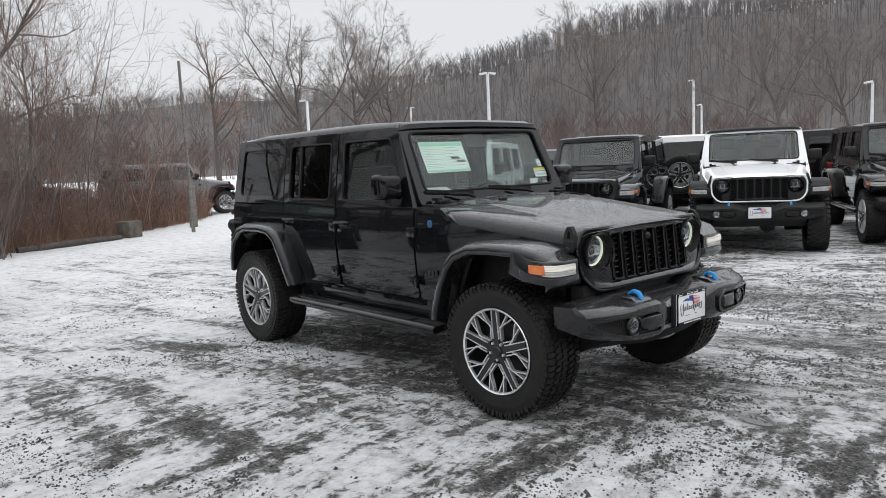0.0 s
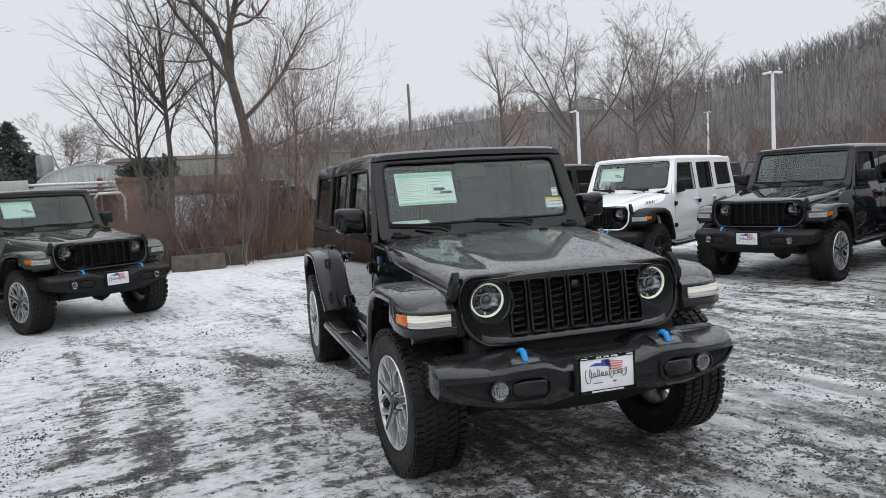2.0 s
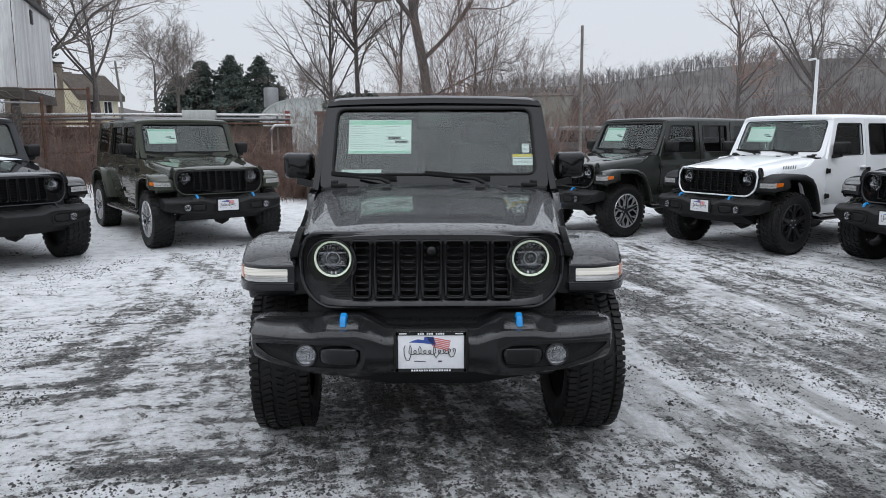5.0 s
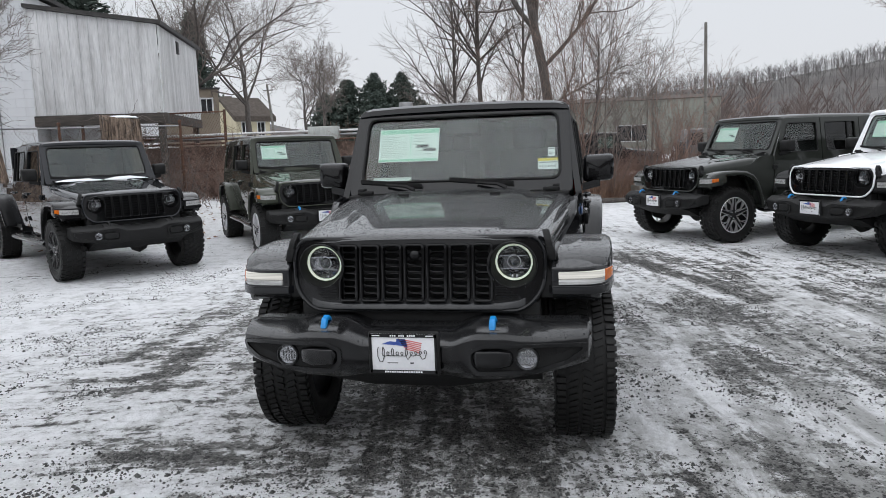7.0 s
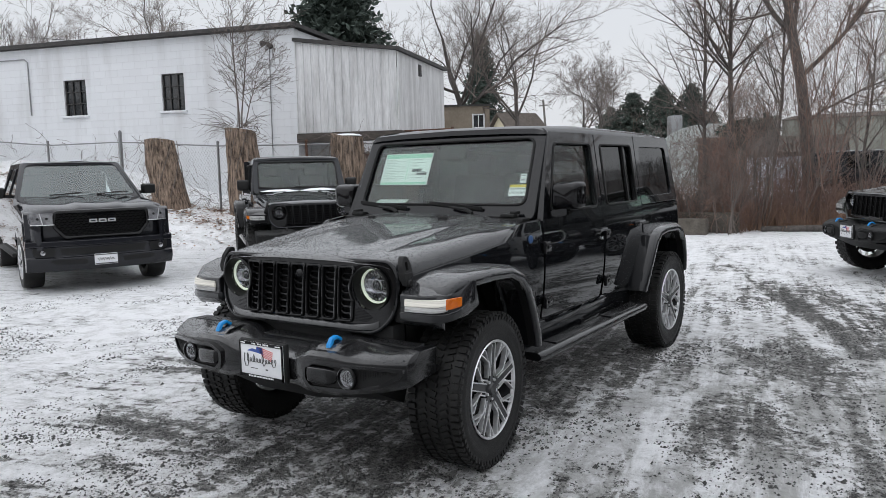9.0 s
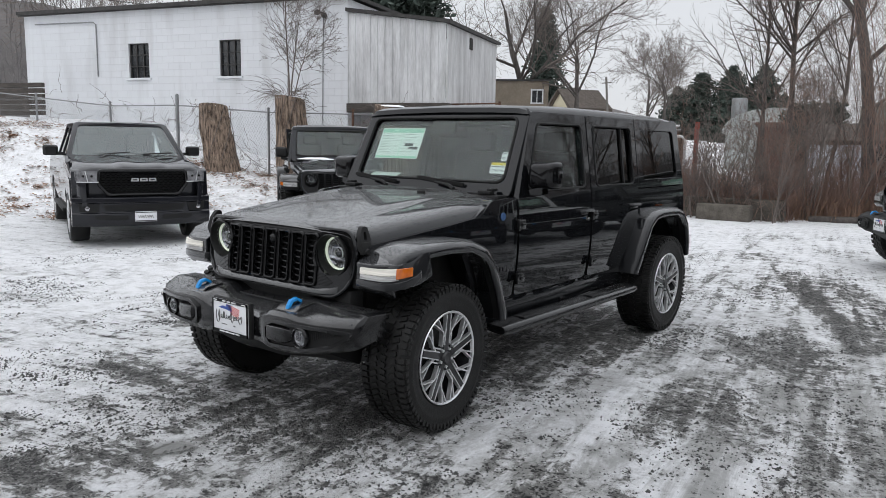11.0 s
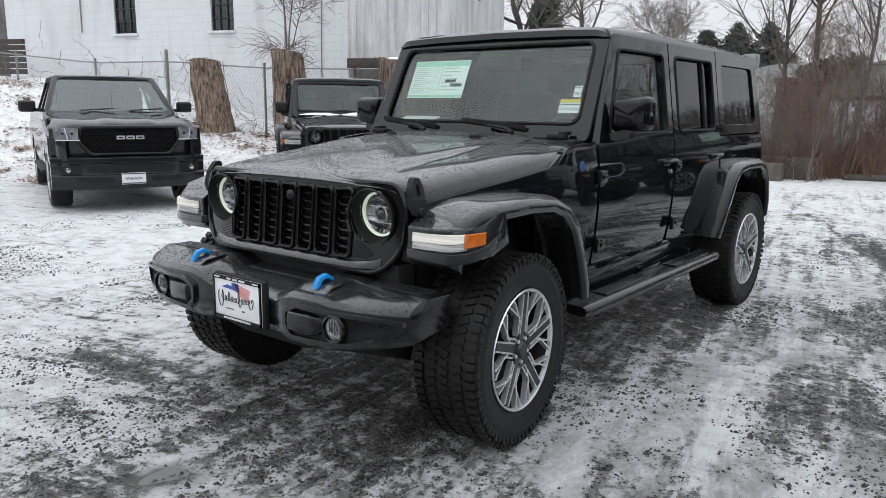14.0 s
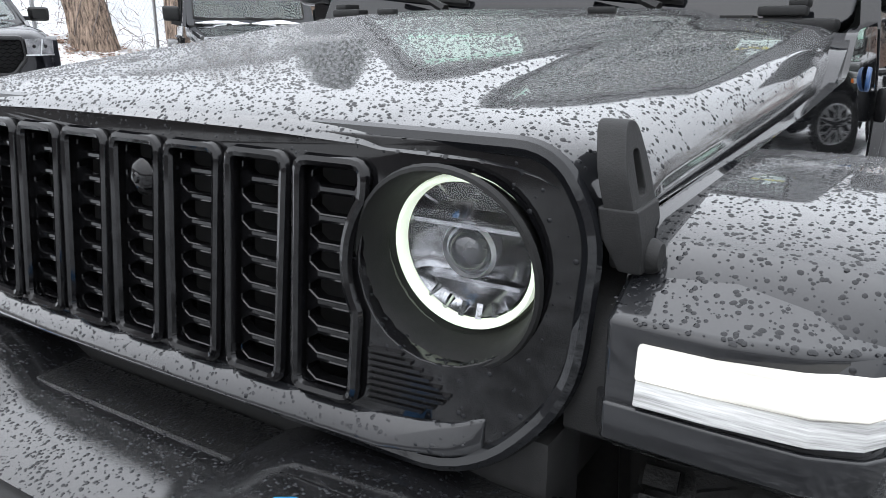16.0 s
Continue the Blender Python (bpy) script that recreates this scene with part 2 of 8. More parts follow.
def box(bm, c, s, m=None, mat=0, bevel=0.0):
    r = bmesh.ops.create_cube(bm, size=1.0)
    vs = r["verts"]
    for v in vs:
        v.co = Vector((v.co.x * s[0], v.co.y * s[1], v.co.z * s[2]))
        if m:
            v.co = m @ v.co
        v.co += Vector(c)
    fs = {f for v in vs for f in v.link_faces}
    for f in fs:
        f.material_index = mat
    if bevel:
        es = {e for v in vs for e in v.link_edges}
        out = bmesh.ops.bevel(bm, geom=list(es), offset=bevel, segments=2, affect="EDGES", profile=0.5)
        for f in out["faces"]:
            f.material_index = mat
    return vs


def bar(bm, p, q, w, d, up=(0, 0, 1), mat=0, w2=None):
    """A straight bar from p to q, w wide and d deep (along up)."""
    p, q, up = Vector(p), Vector(q), Vector(up)
    a = (q - p).normalized()
    s = a.cross(up).normalized()
    u = s.cross(a).normalized()
    w2 = w if w2 is None else w2
    vs = [bm.verts.new(c + s * i * ww / 2 + u * j * d / 2) for c, ww in ((p, w), (q, w2)) for i, j in ((-1, -1), (1, -1), (1, 1), (-1, 1))]
    for f in ((0, 3, 2, 1), (4, 5, 6, 7), (0, 1, 5, 4), (1, 2, 6, 5), (2, 3, 7, 6), (3, 0, 4, 7)):
        bm.faces.new([vs[i] for i in f]).material_index = mat


def tube(bm, pts, r, n=8, closed=False, mat=0, up=(0, 0, 1)):
    """A round tube along points; r may be a number or one for each point."""
    pts = [Vector(p) for p in pts]
    k = len(pts)
    rs = [r] * k if isinstance(r, (int, float)) else list(r)
    rings = []
    for i, p in enumerate(pts):
        a = pts[(i + 1) % k] if closed or i < k - 1 else p
        b = pts[i - 1] if closed or i > 0 else p
        t = (a - b).normalized()
        s = t.cross(Vector(up))
        if s.length < 1e-3:
            s = t.cross(Vector((1, 0, 0)))
        s.normalize()
        u = s.cross(t)
        rings.append([bm.verts.new(p + (s * math.cos(2 * math.pi * j / n) + u * math.sin(2 * math.pi * j / n)) * rs[i]) for j in range(n)])
    for i in range(k if closed else k - 1):
        for j in range(n):
            bm.faces.new((rings[i][j], rings[i][(j + 1) % n], rings[(i + 1) % k][(j + 1) % n], rings[(i + 1) % k][j])).material_index = mat
    if not closed:
        bm.faces.new(rings[0]).material_index = mat
        bm.faces.new(rings[-1][::-1]).material_index = mat


def lathe(bm, prof, n=32, m=None, mat=0, cap=False):
    """Turns (radius, along x) round the x axis."""
    rings = []
    for r, x in prof:
        ring = []
        for j in range(n):
            a = 2 * math.pi * j / n
            co = Vector((x, r * math.cos(a), r * math.sin(a)))
            ring.append(bm.verts.new(m @ co if m else co))
        rings.append(ring)
    for a, b in zip(rings, rings[1:]):
        for j in range(n):
            bm.faces.new((a[j], a[(j + 1) % n], b[(j + 1) % n], b[j])).material_index = mat
    if cap:
        bm.faces.new(rings[0]).material_index = mat
        bm.faces.new(rings[-1][::-1]).material_index = mat


def loft(bm, sections, closed=True, caps=True, mat=0):
    """Skins a row of sections, each with the same number of points."""
    rows = [[bm.verts.new(Vector(p)) for p in s] for s in sections]
    k = len(rows[0])
    for a, b in zip(rows, rows[1:]):
        for j in range(k if closed else k - 1):
            bm.faces.new((a[j], a[(j + 1) % k], b[(j + 1) % k], b[j])).material_index = mat
    if caps and closed:
        bm.faces.new(rows[0]).material_index = mat
        bm.faces.new(rows[-1][::-1]).material_index = mat
    return rows


def rounded(poly, r, n=4):
    """The polygon with its corners rounded; r may be a number or one for each corner."""
    out, k = [], len(poly)
    rs = [r] * k if isinstance(r, (int, float)) else r
    for i in range(k):
        p, a, b = Vector(poly[i]), Vector(poly[i - 1]), Vector(poly[(i + 1) % k])
        if rs[i] <= 0:
            out.append((p.x, p.y))
            continue
        u, v = (a - p), (b - p)
        d = min(rs[i], u.length * 0.45, v.length * 0.45)
        s, e = p + u.normalized() * d, p + v.normalized() * d
        for j in range(n + 1):
            t = j / n
            c = s * (1 - t) ** 2 + p * 2 * t * (1 - t) + e * t * t
            out.append((c.x, c.y))
    return out


def panel(bm, outer, holes, fmap, depth, cuts=(), mat=0):
    """A flat outline with holes, bent by fmap(u, v, w) and given a thickness: w runs from 0 to depth."""
    tmp = bmesh.new()
    for loop in [outer, *holes]:
        vs = [tmp.verts.new((u, v, 0)) for u, v in loop]
        for i in range(len(vs)):
            tmp.edges.new((vs[i], vs[(i + 1) % len(vs)]))
    bmesh.ops.triangle_fill(tmp, use_beauty=True, edges=tmp.edges[:])
    for axis, c in cuts:
        bmesh.ops.bisect_plane(tmp, geom=tmp.verts[:] + tmp.edges[:] + tmp.faces[:], plane_co=(c, 0, 0) if axis == 0 else (0, c, 0), plane_no=(1, 0, 0) if axis == 0 else (0, 1, 0))
    tmp.verts.index_update()
    front = [bm.verts.new(fmap(v.co.x, v.co.y, 0.0)) for v in tmp.verts]
    back = [bm.verts.new(fmap(v.co.x, v.co.y, depth)) for v in tmp.verts]
    for f in tmp.faces:
        ix = [v.index for v in f.verts]
        bm.faces.new([front[i] for i in ix]).material_index = mat
        bm.faces.new([back[i] for i in reversed(ix)]).material_index = mat
    for e in tmp.edges:
        if len(e.link_faces) == 1:
            a, b = (v.index for v in e.verts)
            bm.faces.new((front[a], front[b], back[b], back[a])).material_index = mat
    tmp.free()


def mirrored(bm):
    """Mirrors a bmesh across x = 0 in place (for the other side of a car)."""
    for v in bm.verts:
        v.co.x = -v.co.x
    bmesh.ops.reverse_faces(bm, faces=bm.faces[:])
    return bm


# ---- off-road cars: x to the car's left, y back from the front axle, z up ----
def body_x(y, z):
    x = 0.80 - 0.27 * (z - 0.97) ** 2 if z < 1.22 else 0.7831 - 0.143 * (z - 1.22)
    return x - max(0.0, 0.8 - y) * 0.105


def grille_y(x, z):
    return -0.435 + (z - 1.08) * 0.10 + 0.35 * max(0.0, abs(x) - 0.28) ** 2


def hood_z(x, y):
    z = float(np.interp(y, [-0.435, -0.415, -0.365, -0.18, 0.0, 0.2, 0.45, 0.78], [1.098, 1.114, 1.134, 1.163, 1.190, 1.216, 1.244, 1.266]))
    e = float(np.interp(y, [-0.42, 0.78], [1.025, 1.125]))
    w = hood_w(y)
    f = abs(x) / w
    d = float(np.interp(f, [0, 0.35, 0.52, 0.58, 0.62, 0.80, 0.90, 0.955, 0.985, 1.0], [0, -0.001, -0.005, -0.012, -0.024, -0.030, -0.042, -0.062, -0.09, -1]))
    dn = float(np.interp(f, [0, 0.35, 0.58, 0.62, 0.80, 0.88, 0.93, 0.97, 0.99, 1.0], [0, -0.001, -0.006, -0.010, -0.014, -0.021, -0.035, -0.062, -0.085, -1]))
    k = float(np.interp(y, [-0.40, 0.10], [1, 0]))
    d = d * (1 - k) + dn * k
    return e if d < -0.5 else max(e, z + d)


def hood_w(y):
    return float(np.interp(y, [-0.435, -0.32, 0.78], [0.634, 0.656, 0.765]))


def wheel(parent, pos, turn, rimkind="machined", lugs=56, name="wheel"):
    """A wheel whose outer face looks along its own x."""
    w = new(name)
    w.parent = parent
    w.empty_display_size = 0.1
    w.matrix_local = pose(*pos, 0, 0, turn)
    bm = bmesh.new()
    prof = [(0.250, -0.118), (0.268, -0.132), (0.30, -0.139), (0.345, -0.142), (0.378, -0.136), (0.391, -0.118), (0.395, -0.06), (0.396, 0.0), (0.395, 0.06), (0.391, 0.118), (0.378, 0.136), (0.345, 0.141), (0.335, 0.143), (0.325, 0.140), (0.30, 0.138), (0.268, 0.132), (0.250, 0.120)]
    lathe(bm, [(r - 0.0015, x) for r, x in prof[4:13]], 56)
    if lugs:
        rng = random.Random(4)
        n = lugs
        for i in range(n):
            a = 2 * math.pi * i / n
            for k, (x, wx, ly, sk) in enumerate(((-0.118, 0.040, 1.68 / n, 0), (-0.060, 0.044, 1.5 / n, 0.6), (0.0, 0.038, 1.56 / n, -0.5), (0.060, 0.044, 1.5 / n, 0.6), (0.118, 0.040, 1.68 / n, 0))):
                aa = a + (k % 2) * math.pi / n + rng.uniform(-0.01, 0.01)
                m = Matrix.Rotation(aa, 4, "X") @ Matrix.Translation((x, 0, 0.398)) @ Matrix.Rotation(sk * 0.6, 4, "Z")
                box(bm, (0, 0, 0), (wx, ly, 0.014), m)
                if abs(x) > 0.1:
                    s = 1 if x > 0 else -1
                    m = Matrix.Rotation(aa, 4, "X") @ Matrix.Translation((s * 0.136, 0, 0.372)) @ Matrix.Rotation(s * 0.25, 4, "Y")
                    box(bm, (0, 0, 0), (0.012, 0.024 if i % 2 else 0.018, 0.040 if i % 2 else 0.030), m)
    tagged(part("tread", bm, RUBBER, w, flat=35), kind="stuff")
    bm = bmesh.new()
    lathe(bm, prof, 68 if lugs > 40 else 36)
    part("tyre", bm, RUBBER, w, flat=35)
    bm = bmesh.new()
    lathe(bm, [(0.252, -0.118), (0.258, -0.122), (0.235, -0.10), (0.225, 0.0), (0.238, 0.06), (0.244, 0.105)], 48, mat=0)
    lathe(bm, [(0.244, 0.105), (0.247, 0.119), (0.256, 0.124), (0.259, 0.119), (0.252, 0.116)], 48, mat=0 if rimkind == "dark" else 1)
    face, edge = (0, 1) if rimkind == "machined" else ((0, 0) if rimkind == "dark" else (1, 1))

    def at(r, a, x):
        return Vector((x, -r * math.sin(a), r * math.cos(a)))
    out = Vector((1, 0, 0))
    for i in range(5):
        a = 2 * math.pi * i / 5
        bar(bm, at(0.03, a, 0.088), at(0.242, a, 0.106), 0.040, 0.030, out, face, 0.036)
        for s in (-1, 1):
            side = at(1, a + math.pi / 2, 0) * s * 0.021
            bar(bm, at(0.075, a, 0.099) + side, at(0.245, a, 0.112) + side * 0.9, 0.0062, 0.024, out, edge)
            b = a + s * 0.23
            bar(bm, at(0.115, a, 0.099) + side, at(0.246, a + s * 0.40, 0.112), 0.0074, 0.026, out, edge)
            bar(bm, at(0.155, a + s * 0.245, 0.101), at(0.246, a + s * 0.56, 0.112), 0.0074, 0.026, out, edge)
            bar(bm, at(0.078, a + s * 0.52, 0.096), at(0.157, a + s * 0.24, 0.102), 0.0074, 0.026, out, edge)
    lathe(bm, [(0.001, 0.118), (0.028, 0.118), (0.033, 0.112), (0.036, 0.10), (0.060, 0.098), (0.072, 0.088), (0.075, 0.05)], 30, mat=0)
    for i in range(5):
        a = 2 * math.pi * (i + 0.5) / 5
        lathe(bm, [(0.0005, 0.112), (0.008, 0.112), (0.010, 0.10), (0.010, 0.085)], 8, Matrix.Translation(at(0.052, a, 0)), 1)
    rim = part("rim", bm, [ALLOY_DARK, ALLOY], w, "five-spoke alloy rim with machined edges" if rimkind == "machined" else "dark five-spoke alloy rim")
    rim.location.x = 0.014
    bm = bmesh.new()
    lathe(bm, [(0.001, 0.03), (0.16, 0.03), (0.165, 0.01), (0.165, -0.03), (0.001, -0.03)], 28)
    box(bm, (0.0, 0.12, 0.10), (0.07, 0.08, 0.13), Matrix.Rotation(0.7, 4, "X"))
    part("brake_disc", bm, UNDER, w)
    return w


def offroad_car(m, label, body, flare, rims="machined", top=None, pickup=False, fine=False, steer=0.0, lit=False, blue_hooks=True, group="parked cars", plate=True, snow=False, sticker=True, mark=False, wb=3.008):
    """A boxy four-door off-road car; fine adds the details of the nearest one."""
    top = top or body
    name = "pickup_truck" if pickup else "suv"
    car = thing(name, m, label, "pickup truck" if pickup else "car", group)
    back = 2.62 if pickup else 3.58
    lamp_drl, lamp_ring = (LAMP_WHITE, LAMP_RING) if lit else (LAMP_OFF, LAMP_OFF)
    cuts = [(1, z) for z in ((0.66, 0.73, 0.8, 0.87, 0.94, 1.01, 1.08, 1.15, 1.22) if fine else (0.7, 0.85, 1.0, 1.22))] + [(0, y) for y in ((0.8, 1.1, 1.4, 1.65, 2.0, 2.25, 2.5) if fine else (0.8,))]

    # body shell behind the doors
    arch = lambda cy, r: [(cy + r * math.cos(t), 0.46 + r * math.sin(t) * 1.05) for t in np.linspace(math.pi, 0, 10)]
    for s in (1, -1):
        bm = bmesh.new()
        rear = arch(wb, 0.50)
        end = 4.42 if pickup else back
        outline = [(0.48, 0.60), *[(y, max(z, 0.60)) for y, z in rear], (end, 0.62), (end, 1.21), (0.60, 1.21), (0.42, 1.10), (0.30, 1.02), (0.40, 0.80)]
        panel(bm, outline, [], lambda u, v, w: (body_x(u, v) - 0.010 - w, u, v), 0.03, cuts)
        part("body_side", bm if s > 0 else mirrored(bm), body, car)
        # cowl panel and front inner wall beside the engine bay
        bm = bmesh.new()
        panel(bm, rounded([(0.50, 0.60), (0.845, 0.60), (0.845, 1.235), (0.60, 1.215), (0.50, 1.13), (0.20, 1.09), (-0.36, 1.03), (-0.40, 0.90), (0.30, 0.98)], 0.02, 2), [], lambda u, v, w: (body_x(u, v) - w, u, v), 0.02, cuts)
        cs = part("cowl_side", bm if s > 0 else mirrored(bm), body, car, bevel=0.004)
        if fine:
            for i, (w0, h0) in enumerate(((0.022, 0.036), (0.024, 0.026), (0.024, 0.026), (0.024, 0.034))):
                bm = bmesh.new()
                box(bm, (body_x(0.72, 0.79) + 0.002, 0.655 + i * 0.037, 0.79 - (0.004 if i == 3 else -0.004 if i == 0 else 0)), (0.006, w0, h0), bevel=0.002)
                part("badge_bar", bm if s > 0 else mirrored(bm), ALLOY_DARK, cs, "dark grey badge bar")
            bm = bmesh.new()
            lathe(bm, [(0.0005, 0.004), (0.022, 0.004), (0.025, 0.001), (0.025, -0.004)], 20, Matrix.Translation((body_x(0.72, 1.12) + 0.002, 0.70, 1.12)))
            part("round_badge", bm if s > 0 else mirrored(bm), BLUE_DARK, cs, "small round blue badge")
        # rear quarter
        if not pickup:
            bm = bmesh.new()
            panel(bm, rounded([(2.655, 0.80), (2.60, 0.72), (2.66, 1.0), (2.655, 1.215), (3.60, 1.215), (3.60, 0.66), (3.50, 0.70), (3.40, 1.0), (3.0, 1.08), (2.75, 1.0)], 0.01, 2), [], lambda u, v, w: (body_x(u, v) - w, u, v), 0.02, cuts)
            part("quarter_panel", bm if s > 0 else mirrored(bm), body, car, bevel=0.004)
            bm = bmesh.new()
            hole = rounded([(2.75, 1.29), (3.47, 1.29), (3.43, 1.69), (2.75, 1.69)], 0.05, 4)
            panel(bm, rounded([(2.655, 1.225), (3.60, 1.225), (3.53, 1.78), (2.655, 1.78)], 0.03, 3), [hole], lambda u, v, w: (body_x(u, v) + 0.003 - w, u, v), 0.03, cuts)
            q = part("quarter_frame", bm if s > 0 else mirrored(bm), top, car, bevel=0.004)
            bm = bmesh.new()
            panel(bm, [(2.74, 1.28), (3.48, 1.28), (3.44, 1.70), (2.74, 1.70)], [], lambda u, v, w: (body_x(u, v) - 0.012 - w, u, v), 0.004)
            part("window_pane", bm if s > 0 else mirrored(bm), GLASS_SIDE, q, "dark tinted side glass").visible_shadow = False
        else:
            bm = bmesh.new()
            box(bm, (0.70, 3.52, 1.18), (0.16, 1.80, 0.09), bevel=0.02)
            part("bed_rail", bm if s > 0 else mirrored(bm), body, car)
        # doors
        for d, (out, hole) in enumerate((
                ([(0.86, 0.60), (1.80, 0.60), (1.825, 1.22), (1.825, 1.775), (1.10, 1.775), (0.865, 1.22)], [(0.985, 1.265), (1.745, 1.265), (1.745, 1.70), (1.165, 1.70)]),
                ([(1.84, 0.60), (2.36, 0.60), (2.60, 0.92), (2.64, 1.22), (2.64, 1.775), (1.84, 1.775)], [(1.925, 1.265), (2.555, 1.265), (2.555, 1.70), (1.925, 1.70)]))):
            bm = bmesh.new()
            panel(bm, rounded(out, [0.05, 0.05, 0.01, 0.03, 0.03, 0.0] if d == 0 else [0.05, 0.08, 0.1, 0.0, 0.03, 0.03], 4), [rounded(hole, 0.04, 4)], lambda u, v, w: (body_x(u, v) + 0.004 - w, u, v), 0.04, cuts)
            door = part("door", bm if s > 0 else mirrored(bm), body, car, bevel=0.005)
            bm = bmesh.new()
            k = 0.012
            panel(bm, [(hole[0][0] - k, hole[0][1] - k), (hole[1][0] + k, hole[1][1] - k), (hole[2][0] + k, hole[2][1] + k), (hole[3][0] - k, hole[3][1] + k)], [], lambda u, v, w: (body_x(u, v) - 0.016 - w, u, v), 0.004)
            part("window_pane", bm if s > 0 else mirrored(bm), GLASS_DOOR if d == 0 else GLASS_SIDE, door, "lightly tinted side glass" if d == 0 else "dark tinted side glass").visible_shadow = False
            bm = bmesh.new()
            tube(bm, [(body_x(u, v) + 0.004, u, v) for u, v in rounded(hole, 0.04, 4)], 0.008, 6, True)
            if d == 1:
                bar(bm, (body_x(2.4, 1.265) - 0.008, 2.40, 1.265), (body_x(2.4, 1.70) - 0.008, 2.40, 1.70), 0.022, 0.014, (1, 0, 0))
            part("window_seal", bm if s > 0 else mirrored(bm), MATTE, door)
            bm = bmesh.new()
            hy = 1.735 if d == 0 else 2.537
            tube(bm, [(0.802, hy - 0.085, 1.095), (0.828, hy - 0.07, 1.097), (0.830, hy, 1.098), (0.828, hy + 0.055, 1.097), (0.802, hy + 0.07, 1.095)], [0.012, 0.013, 0.013, 0.013, 0.014], 8)
            box(bm, (0.805, hy - 0.01, 1.085), (0.010, 0.15, 0.034), bevel=0.004)
            part("door_handle", bm if s > 0 else mirrored(bm), body, door, bevel=0)
            if d == 0 and fine:
                bm = bmesh.new()
                lathe(bm, [(0.0005, 0.814), (0.013, 0.814), (0.015, 0.808), (0.015, 0.80)], 14, Matrix.Translation((0, hy + 0.035, 1.035)))
                part("lock_cylinder", bm if s > 0 else mirrored(bm), CHROME, door)
            for hz in (0.72, 1.06):
                bm = bmesh.new()
                hy0 = 0.86 if d == 0 else 1.84
                box(bm, (0.812, hy0 + 0.012, hz), (0.022, 0.075, 0.062), bevel=0.006)
                box(bm, (0.822, hy0 + 0.018, hz), (0.018, 0.045, 0.020), bevel=0.004)
                box(bm, (0.815, hy0 - 0.030, hz), (0.026, 0.024, 0.075), bevel=0.008)
                part("door_hinge", bm if s > 0 else mirrored(bm), PLASTIC if fine else MATTE, door)
        # mirror
        bm = bmesh.new()
        sec = lambda y, k: [(0.885 + (u - 0.885) * k, y, 1.365 + (v - 1.365) * k) for u, v in rounded([(0.79, 1.275), (0.985, 1.285), (0.99, 1.455), (0.795, 1.45)], 0.035, 4)]
        loft(bm, [sec(0.935, 0.62), sec(0.945, 0.82), sec(0.975, 0.96), sec(1.02, 1.0), sec(1.055, 0.99)])
        loft(bm, [[(x, y, z) for x, y, z in ((0.79, 0.95, 1.225), (0.79, 1.03, 1.225), (0.79, 1.03, 1.27), (0.79, 0.95, 1.27))], [(0.90, 0.96, 1.25), (0.90, 1.03, 1.25), (0.90, 1.03, 1.30), (0.90, 0.96, 1.30)]])
        mir = part("mirror", bm if s > 0 else mirrored(bm), GLOSS if fine else MATTE, car)
        bm = bmesh.new()
        panel(bm, rounded([(0.805, 1.29), (0.975, 1.298), (0.978, 1.442), (0.81, 1.438)], 0.03, 4), [], lambda u, v, w: (u, 1.058 - w, v), 0.004)
        part("mirror_glass", bm if s > 0 else mirrored(bm), CHROME, mir, "silvered mirror glass")
        # front fender flare
        path = [(-0.428, 0.832), (-0.430, 0.885), (-0.412, 0.950), (-0.345, 1.008), (-0.22, 1.040), (0.0, 1.048), (0.20, 1.035), (0.34, 0.985), (0.43, 0.90), (0.51, 0.76), (0.575, 0.60), (0.59, 0.53)]
        ox = [0.885, 0.890, 0.905, 0.928, 0.942, 0.945, 0.945, 0.943, 0.94, 0.935, 0.93, 0.925]
        ix = [0.66, 0.66, 0.66, 0.665, 0.68, 0.69, 0.70, 0.71, 0.74, 0.75, 0.755, 0.755]
        flare_mesh(car, path, ox, ix, (0.0, 0.42), flare, s, fine)
        # day lamp and turn signal in the flare's nose
        bm = bmesh.new()
        ring = lambda z0, z1, k: [[(x, y + 0.03, z0 + dz), (x, y - k, z0 + dz), (x, y - k + 0.004, z1 + dz), (x, y + 0.03, z1 + dz)] for x, y, dz in ((0.690, -0.436, 0.0), (0.760, -0.438, 0.001), (0.840, -0.437, 0.003), (0.882, -0.424, 0.006), (0.905, -0.398, 0.009))]
        loft(bm, ring(0.899, 0.933, 0.006))
        dl = part("day_lamp", bm if s > 0 else mirrored(bm), lamp_drl, car, "lit white day lamp" if lit else "clear day lamp", bevel=0.003)
        bm = bmesh.new()
        loft(bm, ring(0.872, 0.8975, 0.005))
        part("lamp_lens", bm if s > 0 else mirrored(bm), LAMP_OFF if not fine else LENS_GREY, dl, "clear grey lens", bevel=0.002)
        bm = bmesh.new()
        loft(bm, [[(0.9065, -0.405, 0.888), (0.9065, -0.401, 0.941), (0.88, -0.36, 0.938), (0.88, -0.36, 0.886)], [(0.926, -0.370, 0.892), (0.926, -0.366, 0.943), (0.89, -0.34, 0.943), (0.89, -0.34, 0.890)], [(0.942, -0.315, 0.898), (0.942, -0.312, 0.944), (0.90, -0.30, 0.944), (0.90, -0.30, 0.898)]])
        part("turn_signal", bm if s > 0 else mirrored(bm), AMBER, dl, "amber turn signal lens", bevel=0.003)
